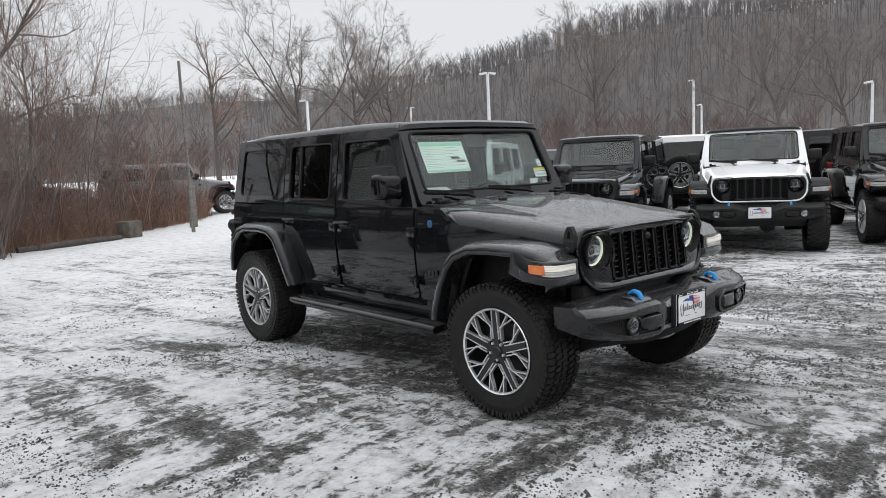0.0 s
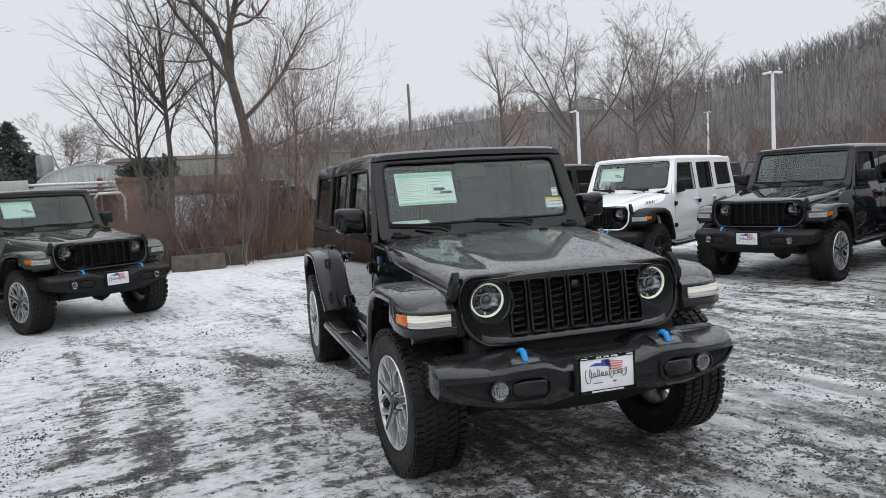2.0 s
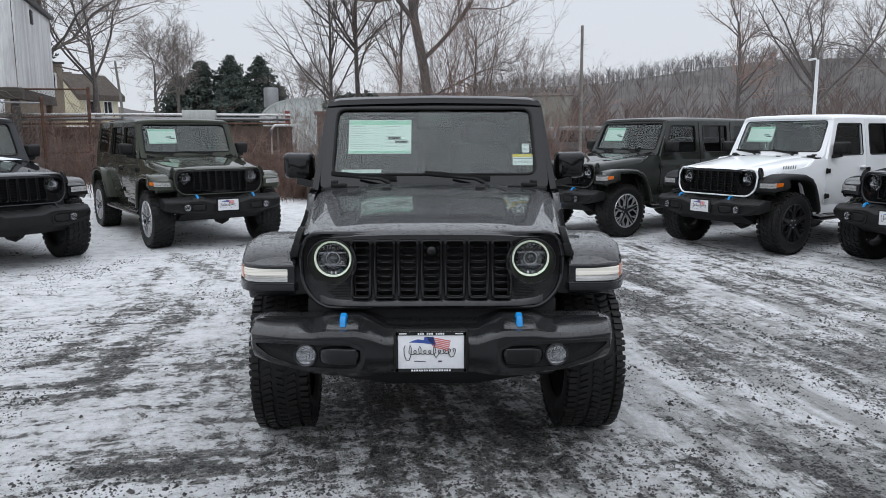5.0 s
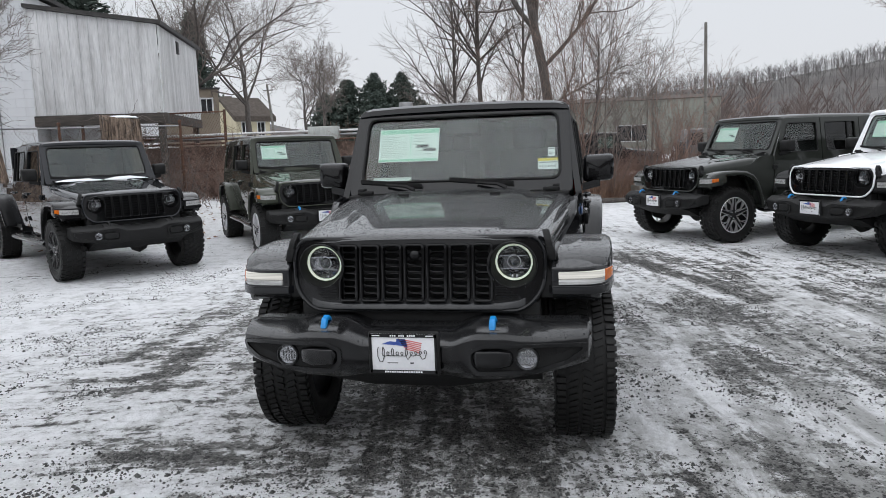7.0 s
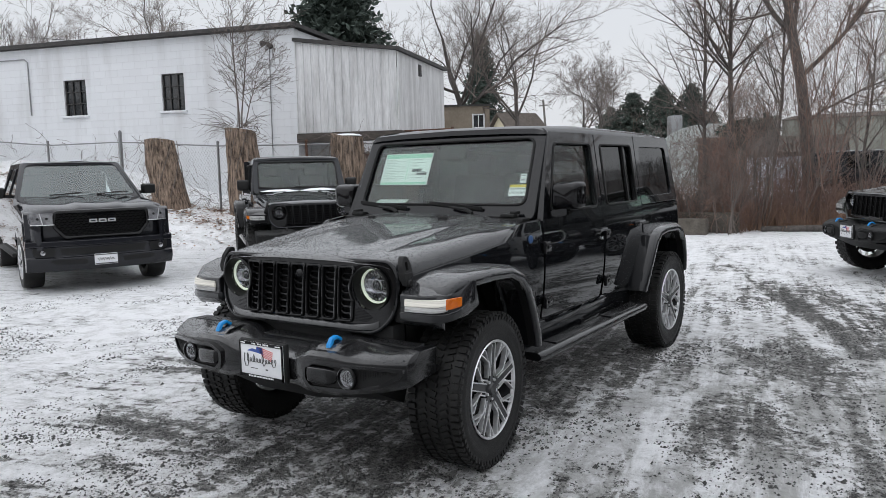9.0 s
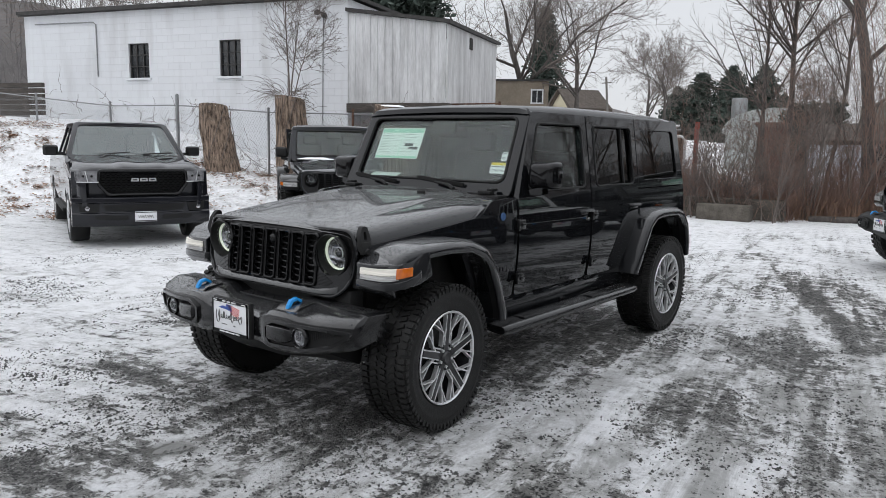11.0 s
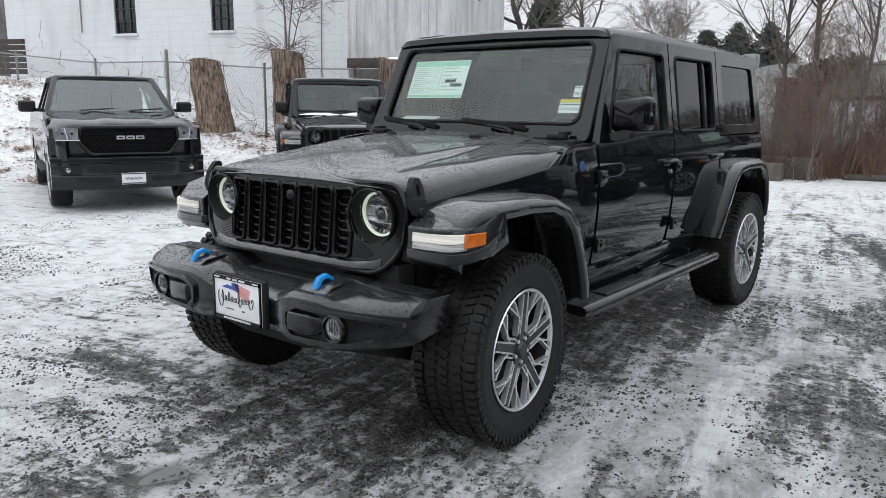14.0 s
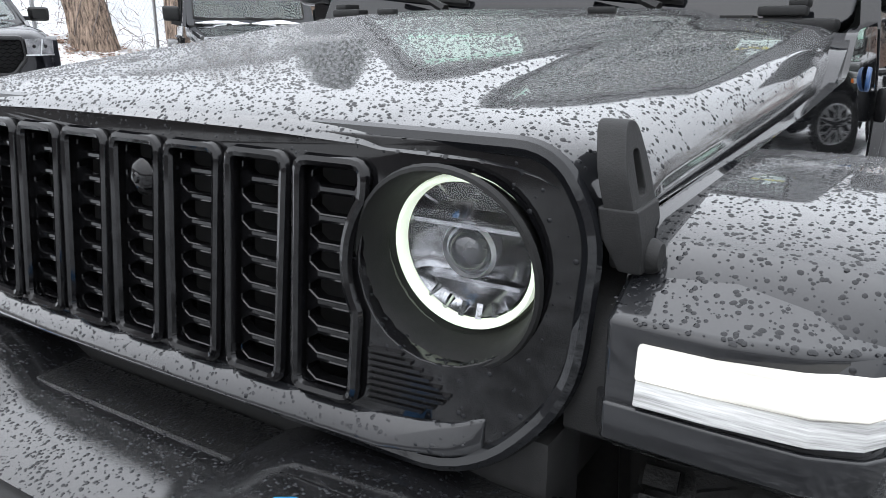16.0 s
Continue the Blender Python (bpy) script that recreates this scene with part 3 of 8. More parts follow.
        # rear flare
        path = [(wb - 0.60, 0.56), (wb - 0.575, 0.66), (wb - 0.50, 0.84), (wb - 0.42, 0.97), (wb - 0.32, 1.035), (wb - 0.15, 1.055), (wb + 0.15, 1.05), (wb + 0.30, 1.01), (wb + 0.42, 0.90), (wb + 0.50, 0.75), (wb + 0.53, 0.62)]
        flare_mesh(car, path, [0.90, 0.915, 0.93, 0.935, 0.937, 0.938, 0.937, 0.935, 0.93, 0.92, 0.91], [0.75] * 11, (wb, 0.42), flare, s, fine)
        bm = bmesh.new()
        box(bm, (0.735, 1.48, 0.53), (0.05, 1.95, 0.17), bevel=0.012)
        part("rocker", bm if s > 0 else mirrored(bm), body, car)
        # side step
        bm = bmesh.new()
        sec = lambda y, k=1.0: [(x * 1.0 - (1 - k) * 0.03, y, 0.455 + (z - 0.455) * k) for x, z in rounded([(0.79, 0.425), (0.90, 0.405), (0.93, 0.43), (0.915, 0.475), (0.79, 0.485)], 0.02, 3)]
        loft(bm, [sec(0.56, 0.7), sec(0.60), sec(1.4), sec(2.36), sec(2.42, 0.7)])
        for y in (1.08, 1.98):
            box(bm, (0.852, y, 0.482), (0.09, 0.55, 0.012), bevel=0.004)
        for y in (0.75, 1.5, 2.25):
            box(bm, (0.66, y, 0.47), (0.22, 0.06, 0.05))
        part("side_step", bm if s > 0 else mirrored(bm), PLASTIC, car, "black plastic side step")
        # rear lamp
        bm = bmesh.new()
        ly = (4.44 if pickup else 3.588)
        box(bm, (0.70, ly, 1.06), (0.15, 0.07, 0.24), bevel=0.015)
        part("tail_lamp", bm if s > 0 else mirrored(bm), RED_LENS, car, "red tail lamp")

    # roof
    bm = bmesh.new()
    rows = []
    ye = 2.66 if pickup else 3.545
    for y, dz, k in ((1.075, 1.775, 1.0), (1.085, 1.808, 0.995), (1.12, 1.825, 0.985), (1.6, 1.842, 0.985), (2.2, 1.842, 0.985), (ye - 0.4, 1.832, 0.985), (ye - 0.04, 1.812, 0.98), (ye, 1.79, 0.97)):
        half = []
        for f, d in ((0, 0.0), (0.6, -0.006), (0.88, -0.014), (0.955, -0.026), (0.99, -0.048), (1.0, -0.075)):
            half.append((0.712 * k * f, y, max(dz + d, 1.755)))
        rows.append([(-x, yy, z) for x, yy, z in reversed(half[1:])] + half)
    loft(bm, rows, closed=False)
    part("roof", bm, top, car, "black hard top")
    bm = bmesh.new()
    box(bm, (0, (1.1 + ye) / 2, 1.765), (1.36, ye - 1.12, 0.012))
    part("headliner", bm, SEAT, car)
    # rear wall
    bm = bmesh.new()
    if pickup:
        box(bm, (0, 2.66, 1.20), (1.52, 0.04, 1.15))
        box(bm, (0, 3.52, 0.80), (1.42, 1.8, 0.05))
        box(bm, (0, 4.42, 0.90), (1.5, 0.06, 0.60), bevel=0.02)
    else:
        panel(bm, rounded([(-0.775, 0.60), (0.775, 0.60), (0.775, 1.22), (0.70, 1.79), (-0.70, 1.79), (-0.775, 1.22)], 0.04, 3), [rounded([(-0.60, 1.30), (0.60, 1.30), (0.57, 1.68), (-0.57, 1.68)], 0.05, 3)], lambda u, v, w: (u, 3.61 - 0.11 * max(0, v - 1.22) - w, v), 0.04, [(1, 1.22)])
    rw = part("tailgate", bm, body, car)
    if not pickup:
        bm = bmesh.new()
        box(bm, (0, 3.56, 1.49), (1.2, 0.005, 0.40), Matrix.Rotation(0.1, 3, "X"))
        part("rear_window", bm, GLASS_SIDE, rw, "dark tinted rear glass").visible_shadow = False
        sp = wheel(car, (0.0, 3.73, 1.02), 90, rims, 0, "spare_wheel")
        bm = bmesh.new()
        box(bm, (0, 3.66, 0.60), (1.5, 0.16, 0.15), bevel=0.03)
        part("rear_bumper", bm, PLASTIC, car)
    # windshield
    def ws(u, v, w):
        y = 0.85 + 0.47 * (v - 1.25)
        return (u, y + w * 0.9, v - w * 0.42)
    bm = bmesh.new()
    hole = rounded([(-0.655, 1.315), (0.655, 1.315), (0.635, 1.735), (-0.635, 1.735)], 0.06, 5)
    panel(bm, rounded([(-0.735, 1.225), (0.735, 1.225), (0.705, 1.80), (-0.705, 1.80)], 0.05, 4), [hole], ws, 0.05)
    frame_ob = part("windshield_frame", bm, body, car, bevel=0.008)
    bm = bmesh.new()
    panel(bm, rounded([(-0.665, 1.305), (0.665, 1.305), (0.645, 1.745), (-0.645, 1.745)], 0.06, 5), [], lambda u, v, w: ws(u, v, 0.012 + w), 0.005)
    part("windshield_glass", bm, GLASS_FRONT, frame_ob, "clear windshield glass").visible_shadow = False
    bm = bmesh.new()
    loop = [ws(u, v, -0.002) for u, v in hole]
    tube(bm, loop, 0.009, 6, True)
    part("windshield_seal", bm, MATTE, frame_ob)
    bm = bmesh.new()
    panel(bm, rounded([(-0.115, 1.63), (0.115, 1.63), (0.10, 1.735), (-0.10, 1.735)], 0.02, 3), [], lambda u, v, w: ws(u, v, 0.022 + w), 0.03)
    part("sensor_housing", bm, MATTE, frame_ob)
    bm = bmesh.new()
    box(bm, (0, 1.19, 1.635), (0.24, 0.03, 0.07), bevel=0.012)
    bar(bm, (0, 1.19, 1.65), (0, 1.09, 1.70), 0.025, 0.025)
    part("rear_view_mirror", bm, MATTE, frame_ob)
    # wipers
    for px, tx in ((-0.30, -0.62), (0.30, -0.02)):
        bm = bmesh.new()
        p0, p1 = Vector((px + 0.02, 0.795, 1.265)), Vector((px - 0.18, 0.845, 1.30))
        tube(bm, [p0, p0.lerp(p1, 0.3) + Vector((0, 0, 0.014)), p1], [0.014, 0.011, 0.008], 6)
        b0, b1 = Vector((px + 0.06, 0.850, 1.292)), Vector((px - 0.36, 0.872, 1.328))
        bar(bm, b0, b1, 0.012, 0.022)
        bar(bm, b0 + Vector((0, 0.01, -0.014)), b1 + Vector((0, 0.01, -0.014)), 0.006, 0.012)
        part("wiper", bm, MATTE, frame_ob)
    # papers behind the glass
    if sticker:
        bm = bmesh.new()
        panel(bm, [(-0.560, 1.455), (-0.150, 1.455), (-0.150, 1.672), (-0.560, 1.672)], [], lambda u, v, w: ws(u, v, 0.020 + w), 0.001)
        st = part("window_sticker", bm, PAPER, frame_ob, "printed white and green price sheet")
        bm = bmesh.new()
        rr = random.Random(3)
        put = lambda u0, v0, u1, v1, d=0.0192, mi=0: panel(bm, [(u0, v0), (u1, v0), (u1, v1), (u0, v1)], [], lambda u, v, w: ws(u, v, d - w), 0.0004, mat=mi)
        put(-0.555, 1.640, -0.155, 1.668, mi=1)
        put(-0.555, 1.458, -0.155, 1.472, mi=1)
        put(-0.345, 1.475, -0.340, 1.638, mi=1)
        for i in range(13):
            z = 1.632 - i * 0.0118
            put(-0.545, z - 0.0025, -0.545 + rr.uniform(0.07, 0.16), z, mi=2)
            if i % 3:
                put(-0.395, z - 0.0025, -0.365, z, mi=2)
        for i in range(7):
            z = 1.63 - i * 0.021
            put(-0.325, z - 0.004, -0.325 + rr.uniform(0.05, 0.15), z, mi=2)
        put(-0.30, 1.545, -0.22, 1.562, mi=0)
        put(-0.255, 1.52, -0.17, 1.538, mi=0)
        part("sheet_print", bm, [INK, INK_GREEN, grained("grey print", (0.3, 0.36, 0.33), (0.4, 0.46, 0.43), scale=60)] if fine else [INK, INK_GREEN, INK_GREEN], st)
    if fine:
        for (u0, v0, u1, v1, mm, lb) in ((0.510, 1.378, 0.640, 1.430, TAG_WHITE, "white tag with dark print"), (0.510, 1.4305, 0.64, 1.448, YELLOW, "yellow tag strip"), (0.575, 1.458, 0.618, 1.515, TAG_WHITE, "small white tag")):
            bm = bmesh.new()
            panel(bm, [(u0, v0), (u1, v0), (u1, v1), (u0, v1)], [], lambda u, v, w: ws(u, v, 0.018 + w), 0.001)
            tg = part("windshield_tag", bm, mm, frame_ob, lb)
            if mm is TAG_WHITE:
                bm = bmesh.new()
                n = 12 if u1 - u0 > 0.05 else 4
                for i in range(n):
                    a = u0 + 0.008 + (u1 - u0 - 0.016) * i / n
                    panel(bm, [(a, v0 + 0.012), (a + 0.003, v0 + 0.012), (a + 0.003, v0 + 0.026), (a, v0 + 0.026)], [], lambda u, v, w: ws(u, v, 0.0172 + w), 0.0004)
                panel(bm, [(u0 + 0.006, v1 - 0.012), (u1 - 0.006, v1 - 0.012), (u1 - 0.006, v1 - 0.007), (u0 + 0.006, v1 - 0.007)], [], lambda u, v, w: ws(u, v, 0.0172 + w), 0.0004)
                tagged(part("tag_print", bm, INK, tg), kind="stuff")
        # paper lying on the dashboard
        bm = bmesh.new()
        box(bm, (-0.48, 0.98, 1.322), (0.26, 0.10, 0.004), Matrix.Rotation(0.35, 3, "X"))
        part("dashboard_paper", bm, PAPER, car, "white paper lying on the dashboard")

    # hood
    bm = bmesh.new()
    ys = [-0.435, -0.428, -0.416, -0.397, -0.367, -0.32, -0.26, -0.19, -0.1, 0.0, 0.1, 0.2, 0.3, 0.4, 0.5, 0.6, 0.7, 0.765, 0.78]
    fs = [0, 0.15, 0.3, 0.42, 0.52, 0.55, 0.58, 0.60, 0.62, 0.70, 0.80, 0.86, 0.90, 0.93, 0.955, 0.97, 0.985, 0.995, 1.0]
    rows = []
    for y in ys:
        w = hood_w(y)
        half = [(w * f, grille_y(w * f, 1.10) - 0.004 + (y + 0.435) if y < -0.32 else y, hood_z(w * f * 0.9999 if f == 1 else w * f, y) - (0.012 if y > 0.77 else 0)) for f in fs]
        if y < -0.32:
            k = (y + 0.435) / 0.115
            half = [(x, yy * (1 - k) + y * k, z) for x, yy, z in half]
        half.append((w, half[-1][1], float(np.interp(y, [-0.435, 0.78], [1.025, 1.125]))))
        rows.append([(-x, yy, z) for x, yy, z in reversed(half[1:])] + half)
    loft(bm, rows, closed=False)
    hood = part("hood", bm, PAINT_WET if fine else body, car, "wet hood beaded with raindrops" if fine else "", flat=50)
    for s in (1, -1):
        # hood latch
        bm = bmesh.new()
        x = 0.660
        sec = lambda z, y, w, d: [(x + u * w, y + v * d, z) for u, v in ((-1, -1), (1, -1), (1, 1), (-1, 1))]
        loft(bm, [sec(0.985, -0.372, 0.012, 0.022), sec(1.02, -0.370, 0.020, 0.034), sec(1.05, -0.367, 0.020, 0.036)], mat=0)
        lean = lambda q: (q[0] - (q[2] - 1.0) * 0.22, q[1], q[2])
        for v in bm.verts:
            v.co = lean(v.co)
        latch = part("hood_latch", bm if s > 0 else mirrored(bm), MATTE, hood, "black rubber hood latch", bevel=0.003)
        bm = bmesh.new()
        panel(bm, rounded([(-0.402, 1.035), (-0.332, 1.035), (-0.328, 1.085), (-0.340, 1.128), (-0.372, 1.130), (-0.400, 1.085)], 0.014, 3), [rounded([(-0.377, 1.058), (-0.354, 1.058), (-0.353, 1.102), (-0.371, 1.102)], 0.007, 3)], lambda u, v, w: lean((x + 0.017 - w - (v - 1.035) * 0.06, u, v)), 0.030)
        part("latch_strap", bm if s > 0 else mirrored(bm), MATTE, latch, bevel=0.004)
        bm = bmesh.new()
        lathe(bm, [(0.0005, 0.027), (0.014, 0.027), (0.018, 0.020), (0.018, -0.02)], 14, Matrix.Translation((x, -0.370, 1.0)))
        part("latch_pivot", bm if s > 0 else mirrored(bm), MATTE, latch)
        bm = bmesh.new()
        box(bm, (0.60, 0.775, 1.255), (0.10, 0.05, 0.022), bevel=0.006)
        box(bm, (0.63, 0.80, 1.272), (0.04, 0.07, 0.020), bevel=0.006)
        part("hood_hinge", bm if s > 0 else mirrored(bm), MATTE, hood)
        bm = bmesh.new()
        box(bm, (0.28, 0.52, hood_z(0.28, 0.52) + 0.006), (0.06, 0.02, 0.014), Matrix.Rotation(0.2, 3, "Z"), bevel=0.004)
        part("washer_nozzle", bm if s > 0 else mirrored(bm), MATTE, hood)
    bm = bmesh.new()
    box(bm, (0, 0.80, 1.225), (1.42, 0.11, 0.03), bevel=0.01)
    for i in range(14):
        box(bm, (-0.6 + i * 0.092, 0.80, 1.243), (0.07, 0.07, 0.006))
    part("cowl_grille", bm, MATTE, car)

    # grille
    bm = bmesh.new()
    slots = []
    for i in range(7):
        cx = (i - 3) * 0.1115
        slots.append((cx, 0.045))
    def slot_loop(cx, hw, g=0.0):
        z0, z1 = 0.802 - g, 1.070 + g
        lo = hw + g - 0.004
        loop = rounded([(cx - lo, z0), (cx + lo, z0), *[(cx + lo + (hw + g - lo) * q / 8, z0 + (z1 - z0) * q / 8) for q in range(1, 8)], (cx + hw + g, z1), (cx - hw - g, z1), *[(cx - lo - (hw + g - lo) * q / 8, z0 + (z1 - z0) * q / 8) for q in range(7, 0, -1)]], 0.017, 3)
        # the outer slots give way to the round headlights
        out = []
        for u, v in loop:
            c2 = (HR + 0.013 - g) ** 2 - (v - HZ) ** 2
            lim = HX - math.sqrt(c2) if c2 > 0 else 9.0
            out.append((max(-lim, min(lim, u)), v))
        return out
    HX, HZ, HR = 0.478, 0.968, 0.106
    circle = lambda cx, cz, r, n=28: [(cx + r * math.cos(2 * math.pi * i / n), cz + r * math.sin(2 * math.pi * i / n)) for i in range(n)]
    outline = rounded([(-0.53, 0.752), (0.53, 0.752), (0.622, 0.85), (0.630, 1.025), (0.585, 1.102), (-0.585, 1.102), (-0.630, 1.025), (-0.622, 0.85)], [0.10, 0.10, 0.06, 0.10, 0.09, 0.09, 0.10, 0.06], 6)
    holes = [slot_loop(cx, hw) for cx, hw in slots[1:-1]] + [circle(sx * HX, HZ, HR) for sx in (1, -1)] + [slot_loop(*slots[0]), slot_loop(*slots[-1])]
    panel(bm, outline, holes, lambda u, v, w: (u, grille_y(u, v) + w, v), 0.035, [(0, x) for x in (-0.5, -0.4, 0.4, 0.5)])
    grille = part("grille", bm, GLOSS, car, "black seven-slot grille" if fine else "", bevel=0.002)
    bm = bmesh.new()
    tube(bm, [(u, grille_y(u, v) - 0.002, v) for u, v in outline], 0.011 if fine else 0.012, 8, True, up=(0, 1, 0))
    part("grille_surround", bm, body, grille)
    if fine:
        bm = bmesh.new()
        gy = lambda x, z: grille_y(x, z)
        loft(bm, [[(x, gy(x, 0.794) + 0.004, 0.794 + e), (x, gy(x, 0.79) - 0.004 * (1 - e * 45), 0.790 + e), (x, gy(x, 0.77) - 0.020 * (1 - e * 45), 0.772 + e * 0.6), (x, gy(x, 0.76) - 0.022 * (1 - e * 45), 0.762 + e * 0.5), (x, gy(x, 0.757) + 0.01, 0.757)] for x, e in ((-0.535, 0.02), (-0.50, 0.008), (-0.42, 0), (-0.2, 0), (0, 0), (0.2, 0), (0.42, 0), (0.50, 0.008), (0.535, 0.02))])
        part("grille_chin", bm, PAINT_WET, grille, "wet sloping lower edge of the grille", bevel=0.003)
    bm = bmesh.new()
    box(bm, (0, -0.295, 0.93), (1.15, 0.03, 0.30))
    part("grille_backing", bm, MATTE, grille)
    for cx, hw in slots:
        bm = bmesh.new()
        tube(bm, [(u, grille_y(u, v) - 0.007, v) for u, v in slot_loop(cx, hw, 0.001)], 0.0078, 8 if fine else 5, True, up=(0, 1, 0))
        part("grille_slot_ring", bm, GLOSS if fine else PLASTIC, grille)
        # honeycomb insert: a plate pierced by a column of eight-sided cells
        bm = bmesh.new()
        cells = []
        for r in range(8):
            z, h, w = 0.8195 + r * 0.0333, 0.0128, hw - 0.0085
            cells.append([(cx + u * w, z + v * h) for u, v in ((-0.62, -1), (0.62, -1), (1, -0.30), (1, 0.30), (0.62, 1), (-0.62, 1), (-1, 0.30), (-1, -0.30))])
        if abs(cx) > 0.3:
            # the outer column is cut short by the headlight's round edge
            cells = [[(max(-0.362, min(0.362, u)), v) for u, v in c] for c in cells]
        panel(bm, slot_loop(cx, hw, -0.002), cells, lambda u, v, w: (u, grille_y(u, v) + 0.006 + w, v), 0.016)
        part("grille_mesh", bm, GLOSS if fine else PLASTIC, grille, bevel=0.0018 if fine else 0.0)
        if fine:
            bm = bmesh.new()
            for r, c in enumerate(cells):
                tube(bm, [(u, grille_y(u, v) + 0.0055, v) for u, v in c], 0.0014, 4, True, up=(0, 1, 0))
            part("cell_rim", bm, GLOSS, grille)
    if fine:
        bm = bmesh.new()
        lathe(bm, [(0.0005, 0.000), (0.006, -0.001), (0.008, -0.004), (0.018, -0.006), (0.026, -0.014)], 20, Matrix.Translation((0, grille_y(0, 1.0) - 0.010, 1.018)) @ Matrix.Rotation(radians(-90), 4, "Z"))
        part("front_camera", bm, GLOSS, grille, "small round camera in the middle slot")
    for sx in (1, -1):
        bm = bmesh.new()
        if fine:
            for i in range(9):
                z = 0.806 + i * 0.0075
                x1 = 0.53 - 0.10 * (1 - math.sqrt(min(1, (i + 1) / 9.0))) if i < 3 else 0.53 - 0.012 * i
                bar(bm, (sx * 0.392, grille_y(0.40, z) - 0.002, z), (sx * x1, grille_y(x1, z) - 0.002, z), 0.007, 0.004, (0, 0, 1))
            part("grille_louvre", bm, PLASTIC, grille)
        else:
            bm.free()
        # headlight: bezel bowl, reflector, ring lamp and lens
        mm = Matrix.Translation((sx * HX, grille_y(HX, HZ), HZ)) @ Matrix.Rotation(radians(-90), 4, "Z") @ Matrix.Rotation(radians(5), 4, "Y")
        bm = bmesh.new()
        lathe(bm, [(0.112, -0.004), (0.116, 0.004), (0.114, 0.010), (0.110, 0.011), (0.106, 0.004), (0.102, -0.012), (0.097, -0.034), (0.0915, -0.052), (0.076, -0.058)], 48, mm)
        hl = part("headlight", bm, MATTE if lit else GLOSS, grille, "round headlight with a lit white ring" if lit else "round headlight, unlit")
        mm = mm @ Matrix.Translation((0, 0, 0.004))
        bm = bmesh.new()
        lathe(bm, [(0.090, -0.050), (0.090, -0.041), (0.0885, -0.036), (0.0835, -0.036), (0.0815, -0.041), (0.081, -0.050)], 48, mm)
        part("ring_lamp", bm, lamp_ring if lit else GLOSS, hl, "lit white ring lamp" if lit else "")
        bm = bmesh.new()
        lathe(bm, [(0.078, -0.046), (0.066, -0.064), (0.044, -0.078), (0.0005, -0.080)], 32, mm)
        part("reflector", bm, REFLECTOR, hl)
        bm = bmesh.new()
        lathe(bm, [(0.0005, -0.036), (0.015, -0.038), (0.024, -0.046), (0.028, -0.060), (0.028, -0.078)], 28, mm)
        lathe(bm, [(0.034, -0.052), (0.031, -0.046), (0.029, -0.052)], 28, mm, mat=1)
        part("projector", bm, [LENS_DARK, ALLOY], hl, "dark projector lens")
        bm = bmesh.new()
        for dz in (-0.034, 0.030):
            c = mm @ Vector((-0.052, 0, dz))
            bar(bm, c + Vector((-0.066, 0, 0)), c + Vector((0.066, 0, 0)), 0.016, 0.005)
        for k in range(22):
            a = radians(16.4 * k)
            if abs(math.sin(a)) > 0.55:
                bar(bm, mm @ Vector((-0.046, 0.081 * math.cos(a), 0.081 * math.sin(a))), mm @ Vector((-0.056, 0.066 * math.cos(a), 0.066 * math.sin(a))), 0.007, 0.003)
        part("lamp_divider", bm, REFLECTOR, hl)
        bm = bmesh.new()
        lathe(bm, [(0.094, -0.036), (0.090, -0.024), (0.068, -0.015), (0.04, -0.010), (0.0005, -0.009)], 36, mm)
        part("headlight_lens", bm, LENS, hl, "clear lens").visible_shadow = False

    bumper(car, body, fine, blue_hooks, plate)
    # engine bay sides and underbody
    bm = bmesh.new()
    box(bm, (0, -0.02, 0.80), (1.10, 0.45, 0.38))
    box(bm, (0, 0.35, 0.85), (1.10, 0.5, 0.5))
    part("engine_bay", bm, UNDER, car)
    bm = bmesh.new()
    L = wb + 0.55 + (0.8 if pickup else 0)
    for sx in (1, -1):
        box(bm, (sx * 0.42, L / 2 - 0.35, 0.52), (0.09, L + 0.25, 0.14))
        tube(bm, [(sx * 0.55, -0.02, 0.46), (sx * 0.50, 0.0, 0.90)], 0.055, 10)
        tube(bm, [(sx * 0.62, -0.10, 0.40), (sx * 0.58, -0.06, 0.85)], 0.028, 8)
    box(bm, (0, (0.5 + L) / 2, 0.58), (1.46, L - 0.6, 0.10))
    for y in (0.0, wb):
        tube(bm, [(-0.72, y, 0.40), (0.72, y, 0.40)], 0.045, 10)
        lathe(bm, [(0.001, -0.12), (0.10, -0.09), (0.14, 0), (0.10, 0.09), (0.001, 0.12)], 14, Matrix.Translation((0.15, y, 0.40)))
    tube(bm, [(-0.6, -0.17, 0.43), (0.6, -0.17, 0.47)], 0.022, 8)
    box(bm, (0.0, 1.4, 0.46), (0.6, 1.2, 0.12), bevel=0.03)
    part("underbody", bm, UNDER, car)
    # interior
    bm = bmesh.new()
    loft(bm, [[(x, y, z) for y, z in ((0.88, 1.16), (0.92, 1.285), (1.12, 1.30), (1.22, 1.25), (1.24, 1.05), (0.9, 1.0))] for x in (-0.70, 0.70)])
    box(bm, (0, 1.7, 0.70), (1.46, 1.9, 0.08))
    part("dashboard", bm, MATTE, car)
    bm = bmesh.new()
    mm = Matrix.Translation((0.36, 1.36, 1.17)) @ Matrix.Rotation(radians(-90), 4, "Z") @ Matrix.Rotation(radians(25), 4, "Y")
    tube(bm, [mm @ Vector((0, 0.185 * math.cos(a), 0.185 * math.sin(a))) for a in np.linspace(0, 2 * math.pi, 24, endpoint=False)], 0.016, 8, True, up=(0, 1, 0))
